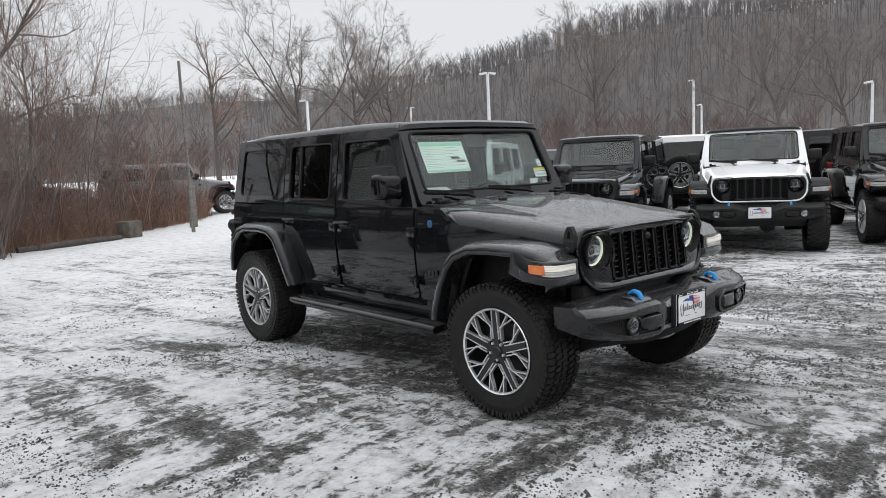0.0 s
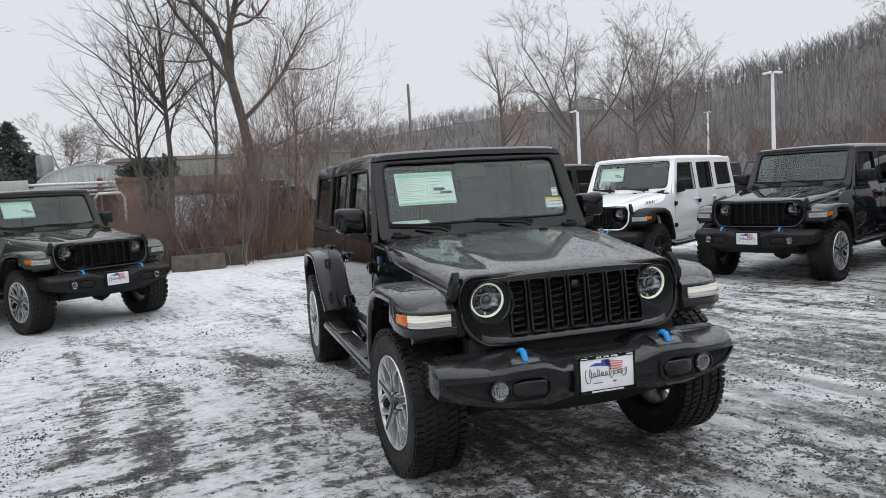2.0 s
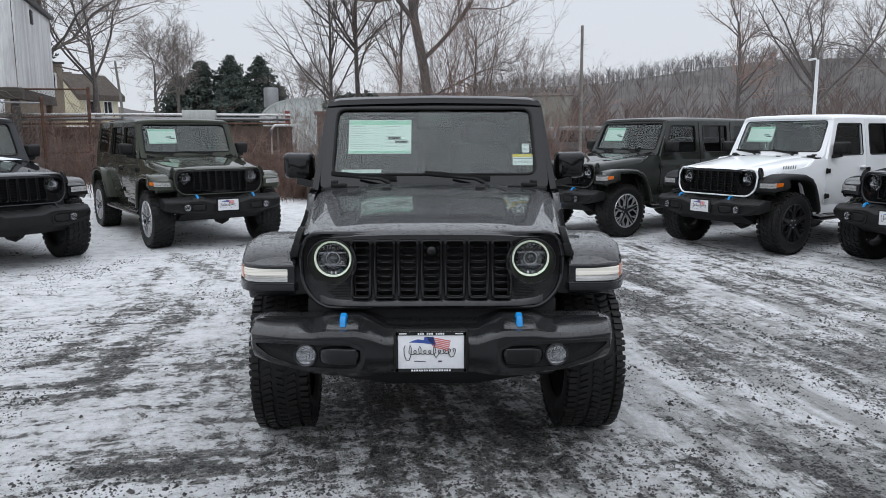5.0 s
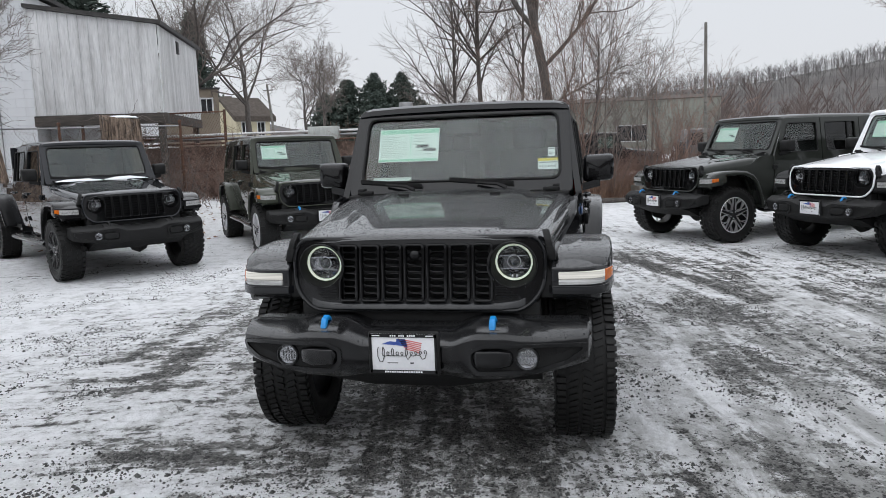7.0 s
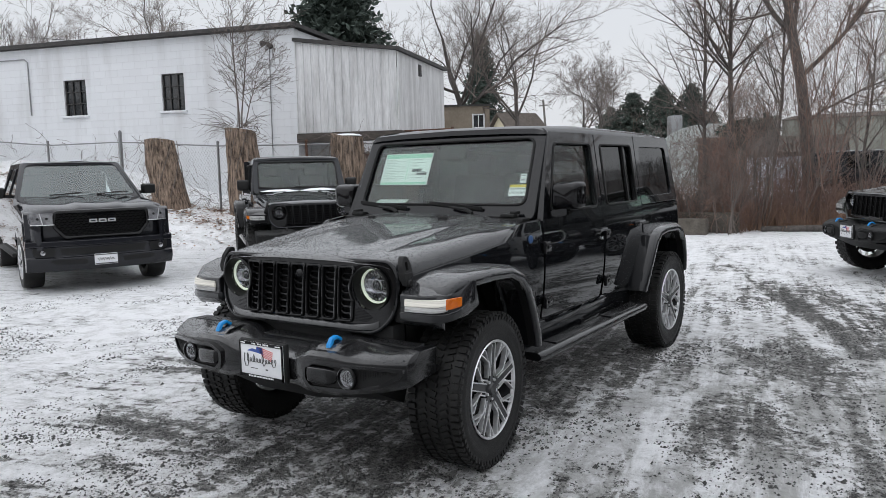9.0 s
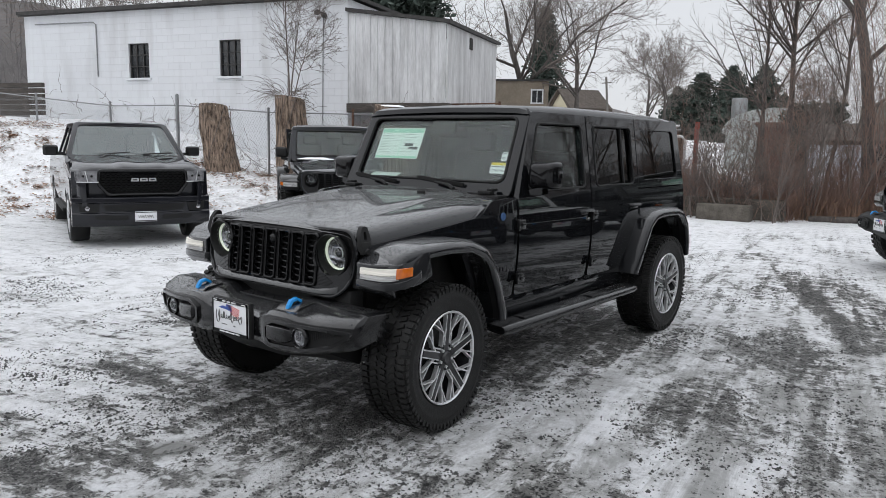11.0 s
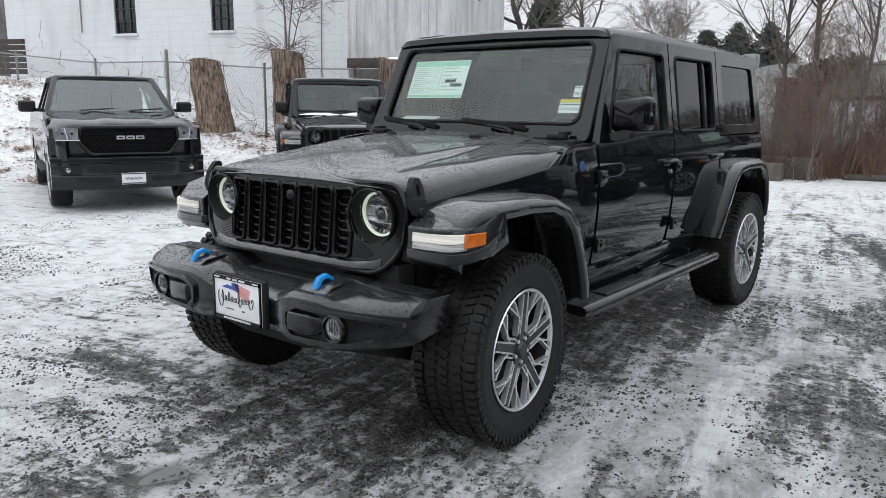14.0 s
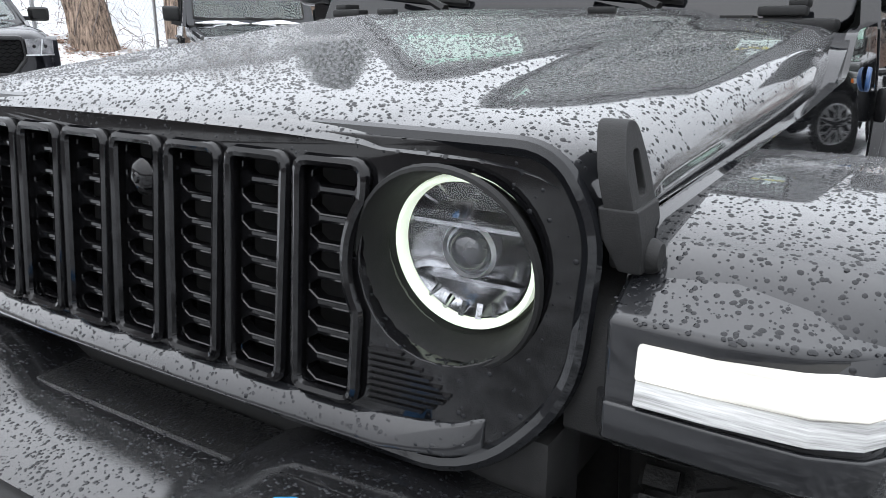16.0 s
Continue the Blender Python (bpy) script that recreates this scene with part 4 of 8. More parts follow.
    bar(bm, mm @ Vector((0, -0.18, 0)), mm @ Vector((0, 0.18, 0)), 0.05, 0.02, (0, 1, 0))
    box(bm, mm @ Vector((0, 0, -0.02)), (0.13, 0.05, 0.11), bevel=0.02)
    part("steering_wheel", bm, MATTE, car)
    for y, xs in ((1.75, (-0.36, 0.36)), (2.55, (-0.34, 0.34))):
        if pickup and y > 2:
            continue
        for x in xs:
            bm = bmesh.new()
            box(bm, (x, y - 0.05, 0.90), (0.46, 0.50, 0.16), bevel=0.04)
            box(bm, (x, y + 0.24, 1.22), (0.44, 0.13, 0.56), Matrix.Rotation(-0.18, 3, "X"), bevel=0.04)
            box(bm, (x, y + 0.31, 1.58), (0.24, 0.09, 0.16), Matrix.Rotation(-0.12, 3, "X"), bevel=0.03)
            for sx in (-0.05, 0.05):
                tube(bm, [(x + sx, y + 0.29, 1.46), (x + sx, y + 0.30, 1.53)], 0.008, 6)
            part("seat", bm, SEAT, car)
    bm = bmesh.new()
    for sx in (1, -1):
        tube(bm, [(sx * 0.66, 1.12, 1.72), (sx * 0.66, 1.84, 1.74), (sx * 0.66, min(back - 0.2, 3.2), 1.72)], 0.03, 8)
        tube(bm, [(sx * 0.68, 1.84, 1.0), (sx * 0.66, 1.84, 1.74)], 0.035, 8)
    tube(bm, [(-0.66, 1.84, 1.74), (0.66, 1.84, 1.74)], 0.03, 8)
    part("roll_bar", bm, MATTE, car)
    # wheels
    wheel(car, (0.785, 0, 0.405), steer, rims, 68 if fine else 34)
    wheel(car, (-0.785, 0, 0.405), 180 + steer, rims, 68 if fine else 34)
    wheel(car, (0.785, wb, 0.405), 0, rims, 68 if fine else 34)
    wheel(car, (-0.785, wb, 0.405), 180, rims, 68 if fine else 34)
    if snow:
        bm = bmesh.new()
        rr = random.Random(9)
        for sx in (-0.34, 0.30):
            rows = []
            for i in range(9):
                y = 0.66 + 0.13 * i / 8
                e = math.sin(math.pi * i / 8)
                rows.append([(sx + (j / 8 - 0.5) * 0.6, y - 0.04 * math.sin(j * 1.3 + sx * 9), hood_z(sx, y) + 0.004 + 0.035 * e * math.sin(math.pi * j / 8) * rr.uniform(0.7, 1.1)) for j in range(9)])
            loft(bm, rows, closed=False)
        part("snow_patch", bm, SNOW, hood, "patch of snow along the wipers")
    if mark:
        bm = bmesh.new()
        for i in range(6):
            a = 0.02 + i * 0.045
            bar(bm, (body_x(a, 1.1) - 0.01, a, 1.10), (body_x(a, 1.1) - 0.012, a + 0.012, 1.145), 0.018, 0.003, (1, 0, 0))
        part("hood_decal", bm, INK, car, "dark decal with slanted bars")
    return car


def flare_mesh(car, path, ox, ix, hub, material, s, fine):
    """A wheel-arch flare: a shell along a path in the side view, with a rounded outer edge and an inner liner."""
    bm = bmesh.new()
    sections, liner = [], []
    for i, (y, z) in enumerate(path):
        d = Vector((hub[0] - y, hub[1] - z)).normalized()
        at = lambda x, k: (x, y + d.x * k, z + d.y * k)
        o, n = ox[i], ix[i]
        sections.append([at(n, 0.0), at(o - 0.06, 0.0), at(o - 0.025, 0.005), at(o - 0.006, 0.018), at(o, 0.038), at(o, 0.062), at(o - 0.006, 0.070), at(o - 0.03, 0.072), at(o - 0.03, 0.055), at(n, 0.055)])
        liner.append([at(0.61, 0.03), at(o - 0.035, 0.055), at(o - 0.035, 0.058), at(0.61, 0.04)])
    loft(bm, sections)
    fl = part("fender", bm if s > 0 else mirrored(bm), material, car, flat=50)
    bm = bmesh.new()
    loft(bm, liner)
    part("wheel_arch_liner", bm if s > 0 else mirrored(bm), MATTE, fl)
    # nose of the front fender below and beside the lamp
    if path[0][0] < -0.3:
        bm = bmesh.new()
        loft(bm, [[(x, y, 0.828 + dz), (x, y - 0.004, 0.95 + dz), (x, y + 0.07, 0.992 + dz), (x, y + 0.10, 0.86 + dz)] for x, y, dz in ((0.655, -0.426, 0), (0.76, -0.430, 0), (0.83, -0.420, 0.002), (0.885, -0.398, 0.005), (0.915, -0.370, 0.008), (0.935, -0.315, 0.012), (0.943, -0.255, 0.020))])
        part("fender_nose", bm if s > 0 else mirrored(bm), material, fl, bevel=0.008)
        bm = bmesh.new()
        loft(bm, [[(x, y, 0.826 + dz), (x, y - 0.003, 0.846 + dz), (x, y, 0.868 + dz), (x * 0.962, y + 0.045, 0.866 + dz), (x * 0.962, y + 0.045, 0.828 + dz)] for x, y, dz in ((0.66, -0.436, 0), (0.76, -0.440, 0), (0.84, -0.439, 0), (0.885, -0.427, 0.002), (0.915, -0.400, 0.006), (0.936, -0.352, 0.014), (0.945, -0.300, 0.030), (0.948, -0.255, 0.052))])
        part("fender_lip", bm if s > 0 else mirrored(bm), material, fl, bevel=0.004)
    return fl


def bumper(car, body, fine, blue_hooks, plate):
    mat = BUMPER_WET if fine else MATTE
    xs = [0.0, 0.17, 0.21, 0.27, 0.33, 0.47, 0.53, 0.62, 0.72, 0.79, 0.825, 0.84]
    fy = [-0.752, -0.752, -0.760, -0.776, -0.780, -0.778, -0.770, -0.752, -0.722, -0.690, -0.668, -0.632]
    tz = [0.690, 0.690, 0.692, 0.718, 0.735, 0.735, 0.726, 0.722, 0.722, 0.722, 0.720, 0.714]
    bz = [0.515, 0.515, 0.513, 0.506, 0.504, 0.508, 0.518, 0.530, 0.546, 0.560, 0.570, 0.585]
    sec = lambda x, f, t, b: [(x, -0.45, t + 0.010), (x, -0.565, t + 0.014), (x, -0.585, t + 0.012), (x, f + 0.022, t - 0.020), (x, f, t - 0.040), (x, f - 0.002, (t + b) / 2 - 0.01), (x, f + 0.004, b + 0.034), (x, f + 0.030, b), (x, -0.45, b + 0.02)]
    rows = [sec(*v) for v in zip(xs, fy, tz, bz)]
    bm = bmesh.new()
    loft(bm, [[(-p[0], p[1], p[2]) for p in r] for r in reversed(rows[1:])] + rows)
    bp = part("front_bumper", bm, mat, car, "wet black front bumper" if fine else "", bevel=0.004, flat=30)
    bp.location = (0, 0.054, -0.016)
    bm = bmesh.new()
    loft(bm, [[(x, -0.70 + abs(x) * 0.05, 0.515), (x, -0.60, 0.42 + max(0, abs(x) - 0.3) * 0.25), (x, -0.40, 0.40), (x, -0.35, 0.52)] for x in (-0.60, -0.45, -0.2, 0, 0.2, 0.45, 0.60)])
    box(bm, (0, -0.42, 0.715), (1.2, 0.10, 0.18), bevel=0.01)
    part("skid_plate", bm, MATTE, bp)
    for c, sz, tn in (((0, -0.520, 0.704), (0.46, 0.085, 0.008), 0.0), ((0.62, -0.520, 0.7355), (0.34, 0.085, 0.008), 0.0), ((-0.62, -0.520, 0.7355), (0.34, 0.085, 0.008), 0.0)):
        bm = bmesh.new()
        box(bm, c, sz, Matrix.Rotation(tn, 3, "Z"))
        part("step_pad", bm, PAD, bp, "rough black step pad")
    for s in (1, -1):
        # hook bracket and hook
        bm = bmesh.new()
        loft(bm, [[(x, -0.765, 0.700), (x, -0.70, 0.748 - abs(x - 0.40) * 0.1), (x, -0.60, 0.758 - abs(x - 0.40) * 0.1), (x, -0.55, 0.722)] for x in (0.325, 0.360, 0.440, 0.475)])
        br = part("hook_bracket", bm if s > 0 else mirrored(bm), mat, bp, bevel=0.006)
        bm = bmesh.new()
        cy, cz = -0.672, 0.732
        pts = [(0.40 , cy + 0.035, cz + 0.002), (0.40, cy + 0.030, cz + 0.022), (0.40, cy + 0.005, cz + 0.037), (0.40, cy - 0.025, cz + 0.030), (0.40, cy - 0.042, cz + 0.006), (0.40, cy - 0.048, cz - 0.030)]
        loft(bm, [[(0.40 + u * 0.017, p[1] + nn[0] * v * 0.010, p[2] + nn[1] * v * 0.010) for u, v in ((-1, -0.6), (-0.7, 1), (0.7, 1), (1, -0.6))] for p, nn in zip(pts, ((0.9, 0.3), (0.7, 0.7), (0.1, 1), (-0.6, 0.8), (-0.95, 0.3), (-1, 0.1)))])
        part("tow_hook", bm if s > 0 else mirrored(bm), BLUE if blue_hooks else MATTE, br, "blue tow hook" if blue_hooks else "", bevel=0.003)
        # fog lamp pocket
        yy = lambda x: float(np.interp(x, xs, fy)) - 0.003
        bm = bmesh.new()
        pocket = rounded([(0.33, 0.535), (0.60, 0.545), (0.74, 0.580), (0.815, 0.630), (0.822, 0.664), (0.70, 0.674), (0.37, 0.680), (0.295, 0.645), (0.295, 0.575)], 0.014, 2)
        inner = rounded([(0.345, 0.553), (0.60, 0.563), (0.73, 0.596), (0.798, 0.638), (0.802, 0.650), (0.70, 0.659), (0.375, 0.664), (0.312, 0.636), (0.312, 0.585)], 0.010, 2)
        panel(bm, pocket, [inner], lambda u, v, w: (u, yy(u) - 0.016 + w, v), 0.034, [(0, x) for x in (0.33, 0.47, 0.53, 0.62, 0.72)])
        pk = part("fog_lamp_bezel", bm if s > 0 else mirrored(bm), mat, bp, bevel=0.003)
        bm = bmesh.new()
        panel(bm, inner, [], lambda u, v, w: (u, yy(u) + 0.0005 + w, v), 0.004, [(0, x) for x in (0.33, 0.47, 0.53, 0.62, 0.72)])
        if fine:
            for i in range(15):
                for j in range(5):
                    u, v = 0.60 + i * 0.0115, 0.604 + j * 0.0125 + (i % 2) * 0.006
                    if v < 0.66 and (v > 0.60 + (u - 0.60) * 0.24):
                        box(bm, (u, yy(u) - 0.002, v), (0.006, 0.003, 0.008))
        part("bezel_insert", bm if s > 0 else mirrored(bm), MATTE, pk)
        bm = bmesh.new()
        loft(bm, [[(x, yy(x) + 0.01, z0), (x, yy(x) - d, z0 + 0.012), (x, yy(x) - d - 0.004, (z0 + z1) / 2), (x, yy(x) - d, z1 - 0.012), (x, yy(x) + 0.01, z1)] for x, d, z0, z1 in ((0.318, 0.006, 0.585, 0.640), (0.335, 0.024, 0.565, 0.655), (0.44, 0.026, 0.560, 0.658), (0.485, 0.012, 0.570, 0.652), (0.50, 0.0, 0.585, 0.640))])
        part("bezel_block", bm if s > 0 else mirrored(bm), mat, pk, bevel=0.004)
        bm = bmesh.new()
        mm = Matrix.Translation((0.560, yy(0.545) - 0.006, 0.612)) @ Matrix.Rotation(radians(-90), 4, "Z")
        lathe(bm, [(0.056, -0.004), (0.053, 0.012), (0.047, 0.014), (0.044, 0.0), (0.043, -0.012)], 28, mm)
        fl = part("fog_lamp", bm if s > 0 else mirrored(bm), mat, pk)
        bm = bmesh.new()
        lathe(bm, [(0.043, 0.001), (0.03, -0.003), (0.0005, -0.004)], 24, mm)
        for k in range(-2, 3):
            box(bm, (0.560 + k * 0.013, yy(0.545) - 0.005, 0.612), (0.003, 0.010, 0.05 - abs(k) * 0.008))
        box(bm, (0.560, yy(0.545) - 0.004, 0.618), (0.07, 0.006, 0.004))
        part("fog_reflector", bm if s > 0 else mirrored(bm), REFLECTOR, fl)
        bm = bmesh.new()
        lathe(bm, [(0.044, 0.002), (0.038, 0.009), (0.02, 0.013), (0.0005, 0.014)], 24, mm)
        part("fog_lens", bm if s > 0 else mirrored(bm), LENS, fl, "clear fog lamp lens").visible_shadow = False
    if plate:
        bm = bmesh.new()
        box(bm, (0, -0.765, 0.625), (0.335, 0.03, 0.205), bevel=0.012)
        pf = part("plate_bracket", bm, MATTE, bp)
        bm = bmesh.new()
        box(bm, (0, -0.783, 0.628), (0.308, 0.008, 0.182), bevel=0.003)
        pl = part("plate", bm, PLATE_WHITE, pf, "white dealer plate with blue, red and dark print")
        bm = bmesh.new()
        y = -0.788
        for c, sz in (((0, y, 0.712), (0.311, 0.006, 0.015)), ((0, y, 0.544), (0.311, 0.006, 0.015)), ((-0.151, y, 0.628), (0.009, 0.006, 0.18)), ((0.151, y, 0.628), (0.009, 0.006, 0.18))):
            box(bm, c, sz)
        part("plate_frame", bm, GLOSS, pl, "black plate frame")
        if fine:
            bm = bmesh.new()
            for i in range(12):
                if i not in (3, 7):
                    box(bm, (-0.055 + i * 0.010, y - 0.0035, 0.712), (0.007, 0.001, 0.008))
            for i in range(16):
                box(bm, (-0.085 + i * 0.0112, y - 0.0035, 0.544), (0.008, 0.001, 0.008))
            for sx in (-1, 1):
                box(bm, (sx * 0.125, y - 0.0035, 0.712), (0.035, 0.001, 0.005))
                for dz in (0.698, 0.558):
                    lathe(bm, [(0.0003, 0.0), (0.006, 0.0), (0.006, -0.004)], 10, Matrix.Translation((sx * 0.09, y + 0.002, dz)) @ Matrix.Rotation(radians(-90), 4, "Z"), mat=1)
            tagged(part("frame_print", bm, [PLATE_WHITE, MATTE], pl, "pale illegible lettering and black screws"), kind="stuff")
        # script-like emblem as plain strokes, with a flag shape over it
        bm = bmesh.new()
        pts = [(-0.115 + 0.225 * i / 72 - 0.011 * math.sin(i * 0.9), 0.622 + 0.012 * i / 72 + (0.036 if i < 8 else 0.030 if i % 23 > 18 else 0.010 + 0.003 * math.sin(i)) * math.cos(i * 0.9)) for i in range(73)]
        tube(bm, [(u, y - 0.0015, v) for u, v in pts], 0.0018, 5, up=(0, 1, 0))
        box(bm, (-0.05, y - 0.0005, 0.585), (0.05, 0.002, 0.003))
        box(bm, (0.04, y - 0.0005, 0.585), (0.016, 0.002, 0.006))
        part("plate_script", bm, INK, pl, "dark looping strokes")
        bm = bmesh.new()
        for i in range(6):
            v = 0.690 - i * 0.009
            bar(bm, (-0.02 + 0.006 * i, y - 0.0005, v + 0.006), (0.03 + 0.004 * i, y - 0.0005, v - 0.002), 0.001, 0.0045)
            bar(bm, (0.03 + 0.004 * i, y - 0.0005, v - 0.002), (0.088 - 0.002 * i, y - 0.0005, v - 0.013), 0.001, 0.0045)
        part("plate_stripes", bm, PLATE_RED, pl, "red flag stripes")
        bm = bmesh.new()
        panel(bm, rounded([(-0.10, 0.672), (-0.06, 0.686), (-0.03, 0.682), (-0.03, 0.697), (0.012, 0.696), (0.022, 0.660), (-0.03, 0.668)], 0.004, 2), [], lambda u, v, w: (u, y - 0.001 + w, v), 0.0015)
        part("plate_canton", bm, PLATE_BLUE, pl, "blue flag shape")


# ---- the lot ----
CX, CY = 3.78, 2.87
FENCE_P, FENCE_A = Vector((-8.40, 11.95)), radians(20.6)
FENCE_N = Vector((-math.sin(FENCE_A), math.cos(FENCE_A)))


def smooth(a, b, x):
    t = min(1.0, max(0.0, (x - a) / (b - a)))
    return t * t * (3 - 2 * t)


def bank(x, y):
    """The height of the ground: level, with a bank that climbs to the fence."""
    d = (Vector((x, y)) - FENCE_P).dot(FENCE_N)
    top = float(np.interp(x, [-16.5, -13, -10, -8.2, -3.5, -1.2, 1], [2.12, 1.75, 0.95, 0.66, 0.44, 0.15, 0.0]))
    start = float(np.interp(x, [-9, -5.5], [-5.8, -3.0]))
    return top * smooth(start, -0.2, d)


def ground_material():
    m, n, l, p = node_mat("gravel, ice and trodden snow")

    def noise_tex(scale, detail, vec, rough=0.5, dist=0.0):
        t = n.new("ShaderNodeTexNoise")
        t.inputs["Scale"].default_value, t.inputs["Detail"].default_value, t.inputs["Roughness"].default_value, t.inputs["Distortion"].default_value = scale, detail, rough, dist
        l.new(vec, t.inputs[0])
        return t.outputs[0]

    def math_node(op, a, b, c=None):
        k = n.new("ShaderNodeMath")
        k.operation = op
        for i, v in enumerate((a, b, c)):
            if v is None:
                continue
            if isinstance(v, (int, float)):
                k.inputs[i].default_value = v
            else:
                l.new(v, k.inputs[i])
        return k.outputs[0]

    def mapped(rot, scale):
        mp = n.new("ShaderNodeMapping")
        mp.vector_type = "TEXTURE"
        mp.inputs["Rotation"].default_value, mp.inputs["Scale"].default_value = (0, 0, radians(rot)), scale
        l.new(tc.outputs["Object"], mp.inputs[0])
        return mp.outputs[0]

    def span(v, a, b, c, d):
        r = n.new("ShaderNodeMapRange")
        for i, q in enumerate((a, b, c, d)):
            r.inputs[i + 1].default_value = q
        l.new(v, r.inputs[0])
        return r.outputs[0]

    tc = n.new("ShaderNodeTexCoord")
    pos = tc.outputs["Object"]
    sep = n.new("ShaderNodeSeparateXYZ")
    l.new(pos, sep.inputs[0])
    patch = noise_tex(0.42, 3, pos, 0.55, 0.4)
    s1 = noise_tex(1.0, 7, mapped(10, (1.3, 0.50, 1)), 0.66, 0.5)
    s2 = noise_tex(1.0, 7, mapped(106, (1.6, 0.50, 1)), 0.66, 0.5)
    k1 = noise_tex(1.0, 6, mapped(14, (0.9, 0.11, 1)), 0.68, 0.4)
    k2 = noise_tex(1.0, 6, mapped(102, (1.5, 0.12, 1)), 0.68, 0.4)
    sel = math_node("MULTIPLY_ADD", sep.outputs[1], 0.6, sep.outputs[0])
    sel = math_node("MULTIPLY_ADD", noise_tex(0.25, 1, pos), 5.0, sel)
    sel = span(sel, 6.4, 8.4, 0, 1)
    mixs = n.new("ShaderNodeMix")
    l.new(sel, mixs.inputs[0])
    l.new(s1, mixs.inputs[2])
    l.new(s2, mixs.inputs[3])
    mixk = n.new("ShaderNodeMix")
    l.new(sel, mixk.inputs[0])
    l.new(k1, mixk.inputs[2])
    l.new(k2, mixk.inputs[3])
    fine = noise_tex(6.0, 8, pos, 0.74)
    micro = noise_tex(26.0, 4, pos, 0.7)
    # more snow towards the bank and the brush, less in the driven middle
    west = span(sep.outputs[0], -1.5, 3.5, 0.055, 0.0)
    north = span(sep.outputs[1], 6.0, 16.0, 0.0, 0.05)
    edge = span(sep.outputs[1], 14.5, 17.0, 0.0, 0.09)
    bank_n = span(sep.outputs[2], 0.12, 0.5, 0.0, 0.05)
    v = math_node("MULTIPLY", patch, 0.13)
    v = math_node("MULTIPLY_ADD", mixs.outputs[0], 0.28, v)
    v = math_node("MULTIPLY_ADD", mixk.outputs[0], 0.23, v)
    v = math_node("MULTIPLY_ADD", fine, 0.28, v)
    v = math_node("MULTIPLY_ADD", micro, 0.08, v)
    v = math_node("ADD", v, 0.004)
    driven = math_node("MULTIPLY", math_node("MULTIPLY", span(sep.outputs[0], 3.6, 5.4, 0, 1), span(sep.outputs[0], 7.0, 9.5, 1, 0)), span(sep.outputs[1], 5.0, 8.0, 1, 0))
    east = math_node("MULTIPLY", driven, -0.012)
    for q in (west, north, edge, bank_n, east):
        v = math_node("ADD", v, q)
    # tyre tracks pressed through the snow
    def vec(op, a, b):
        k = n.new("ShaderNodeVectorMath")
        k.operation = op
        for i, q in enumerate((a, b)):
            if q is None:
                continue
            if isinstance(q, tuple):
                k.inputs[i].default_value = q
            else:
                l.new(q, k.inputs[i])
        return k
    wob = n.new("ShaderNodeVectorMath")
    wob.operation = "MULTIPLY_ADD"
    wtex = n.new("ShaderNodeTexNoise")
    wtex.inputs["Scale"].default_value = 1.7
    l.new(pos, wtex.inputs[0])
    l.new(wtex.outputs["Color"], wob.inputs[0])
    wob.inputs[1].default_value = (0.42, 0.42, 0.0)
    l.new(pos, wob.inputs[2])
    flat = vec("MULTIPLY", wob.outputs[0], (1, 1, 0)).outputs[0]
    track = None
    for ax, ay, bx, by in ((0.73, 7.84, 1.29, 6.0), (1.29, 6.0, 1.2, 4.2), (1.45, 7.1, 1.75, 5.2), (1.75, 5.2, 1.8, 3.6), (0.35, 9.2, 1.4, 7.5), (1.4, 7.5, 2.75, 6.15), (5.5, 8.6, 6.35, 6.6), (4.2, 11.5, 5.5, 8.6), (2.9, 1.55, 5.4, 1.15)):
        d = vec("SUBTRACT", flat, (ax, ay, 0)).outputs[0]
        dot = vec("DOT_PRODUCT", d, (bx - ax, by - ay, 0)).outputs["Value"]
        t01 = math_node("DIVIDE", dot, (bx - ax) ** 2 + (by - ay) ** 2)
        cl = n.new("ShaderNodeClamp")
        l.new(t01, cl.inputs[0])
        sc = n.new("ShaderNodeVectorMath")
        sc.operation = "SCALE"
        sc.inputs[0].default_value = (bx - ax, by - ay, 0)
        l.new(cl.outputs[0], sc.inputs[3])
        far = vec("DISTANCE", d, sc.outputs[0]).outputs["Value"]
        track = far if track is None else math_node("MINIMUM", track, far)
    press = span(track, 0.08, 0.20, 0.040, 0.0)
    v = math_node("SUBTRACT", v, press)
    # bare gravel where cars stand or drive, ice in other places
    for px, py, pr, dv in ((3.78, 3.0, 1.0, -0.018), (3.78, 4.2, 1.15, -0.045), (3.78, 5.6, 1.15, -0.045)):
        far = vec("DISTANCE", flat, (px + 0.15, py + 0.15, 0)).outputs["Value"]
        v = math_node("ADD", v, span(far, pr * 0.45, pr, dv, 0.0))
    # packed snow and ice: from wet earth over slush to clean snow
    rough_v = math_node("MULTIPLY_ADD", noise_tex(13.0, 9, pos, 0.84, 0.8), 0.42, math_node("MULTIPLY_ADD", v, 1.35, -0.172))
    rough_v = math_node("ADD", rough_v, -0.201)
    ice = n.new("ShaderNodeValToRGB")
    ramp = ice.color_ramp
    ramp.elements[0].position, ramp.elements[0].color = 0.390, (0.060, 0.059, 0.055, 1)
    ramp.elements[1].position, ramp.elements[1].color = 0.600, (0.84, 0.845, 0.86, 1)
    for at_, col in ((0.440, (0.105, 0.103, 0.097)), (0.478, (0.165, 0.163, 0.155)), (0.492, (0.25, 0.249, 0.241)), (0.502, (0.58, 0.582, 0.587)), (0.540, (0.74, 0.745, 0.76))):
        ramp.elements.new(at_).color = (*col, 1)
    l.new(rough_v, ice.inputs[0])
    tone = n.new("ShaderNodeMix")
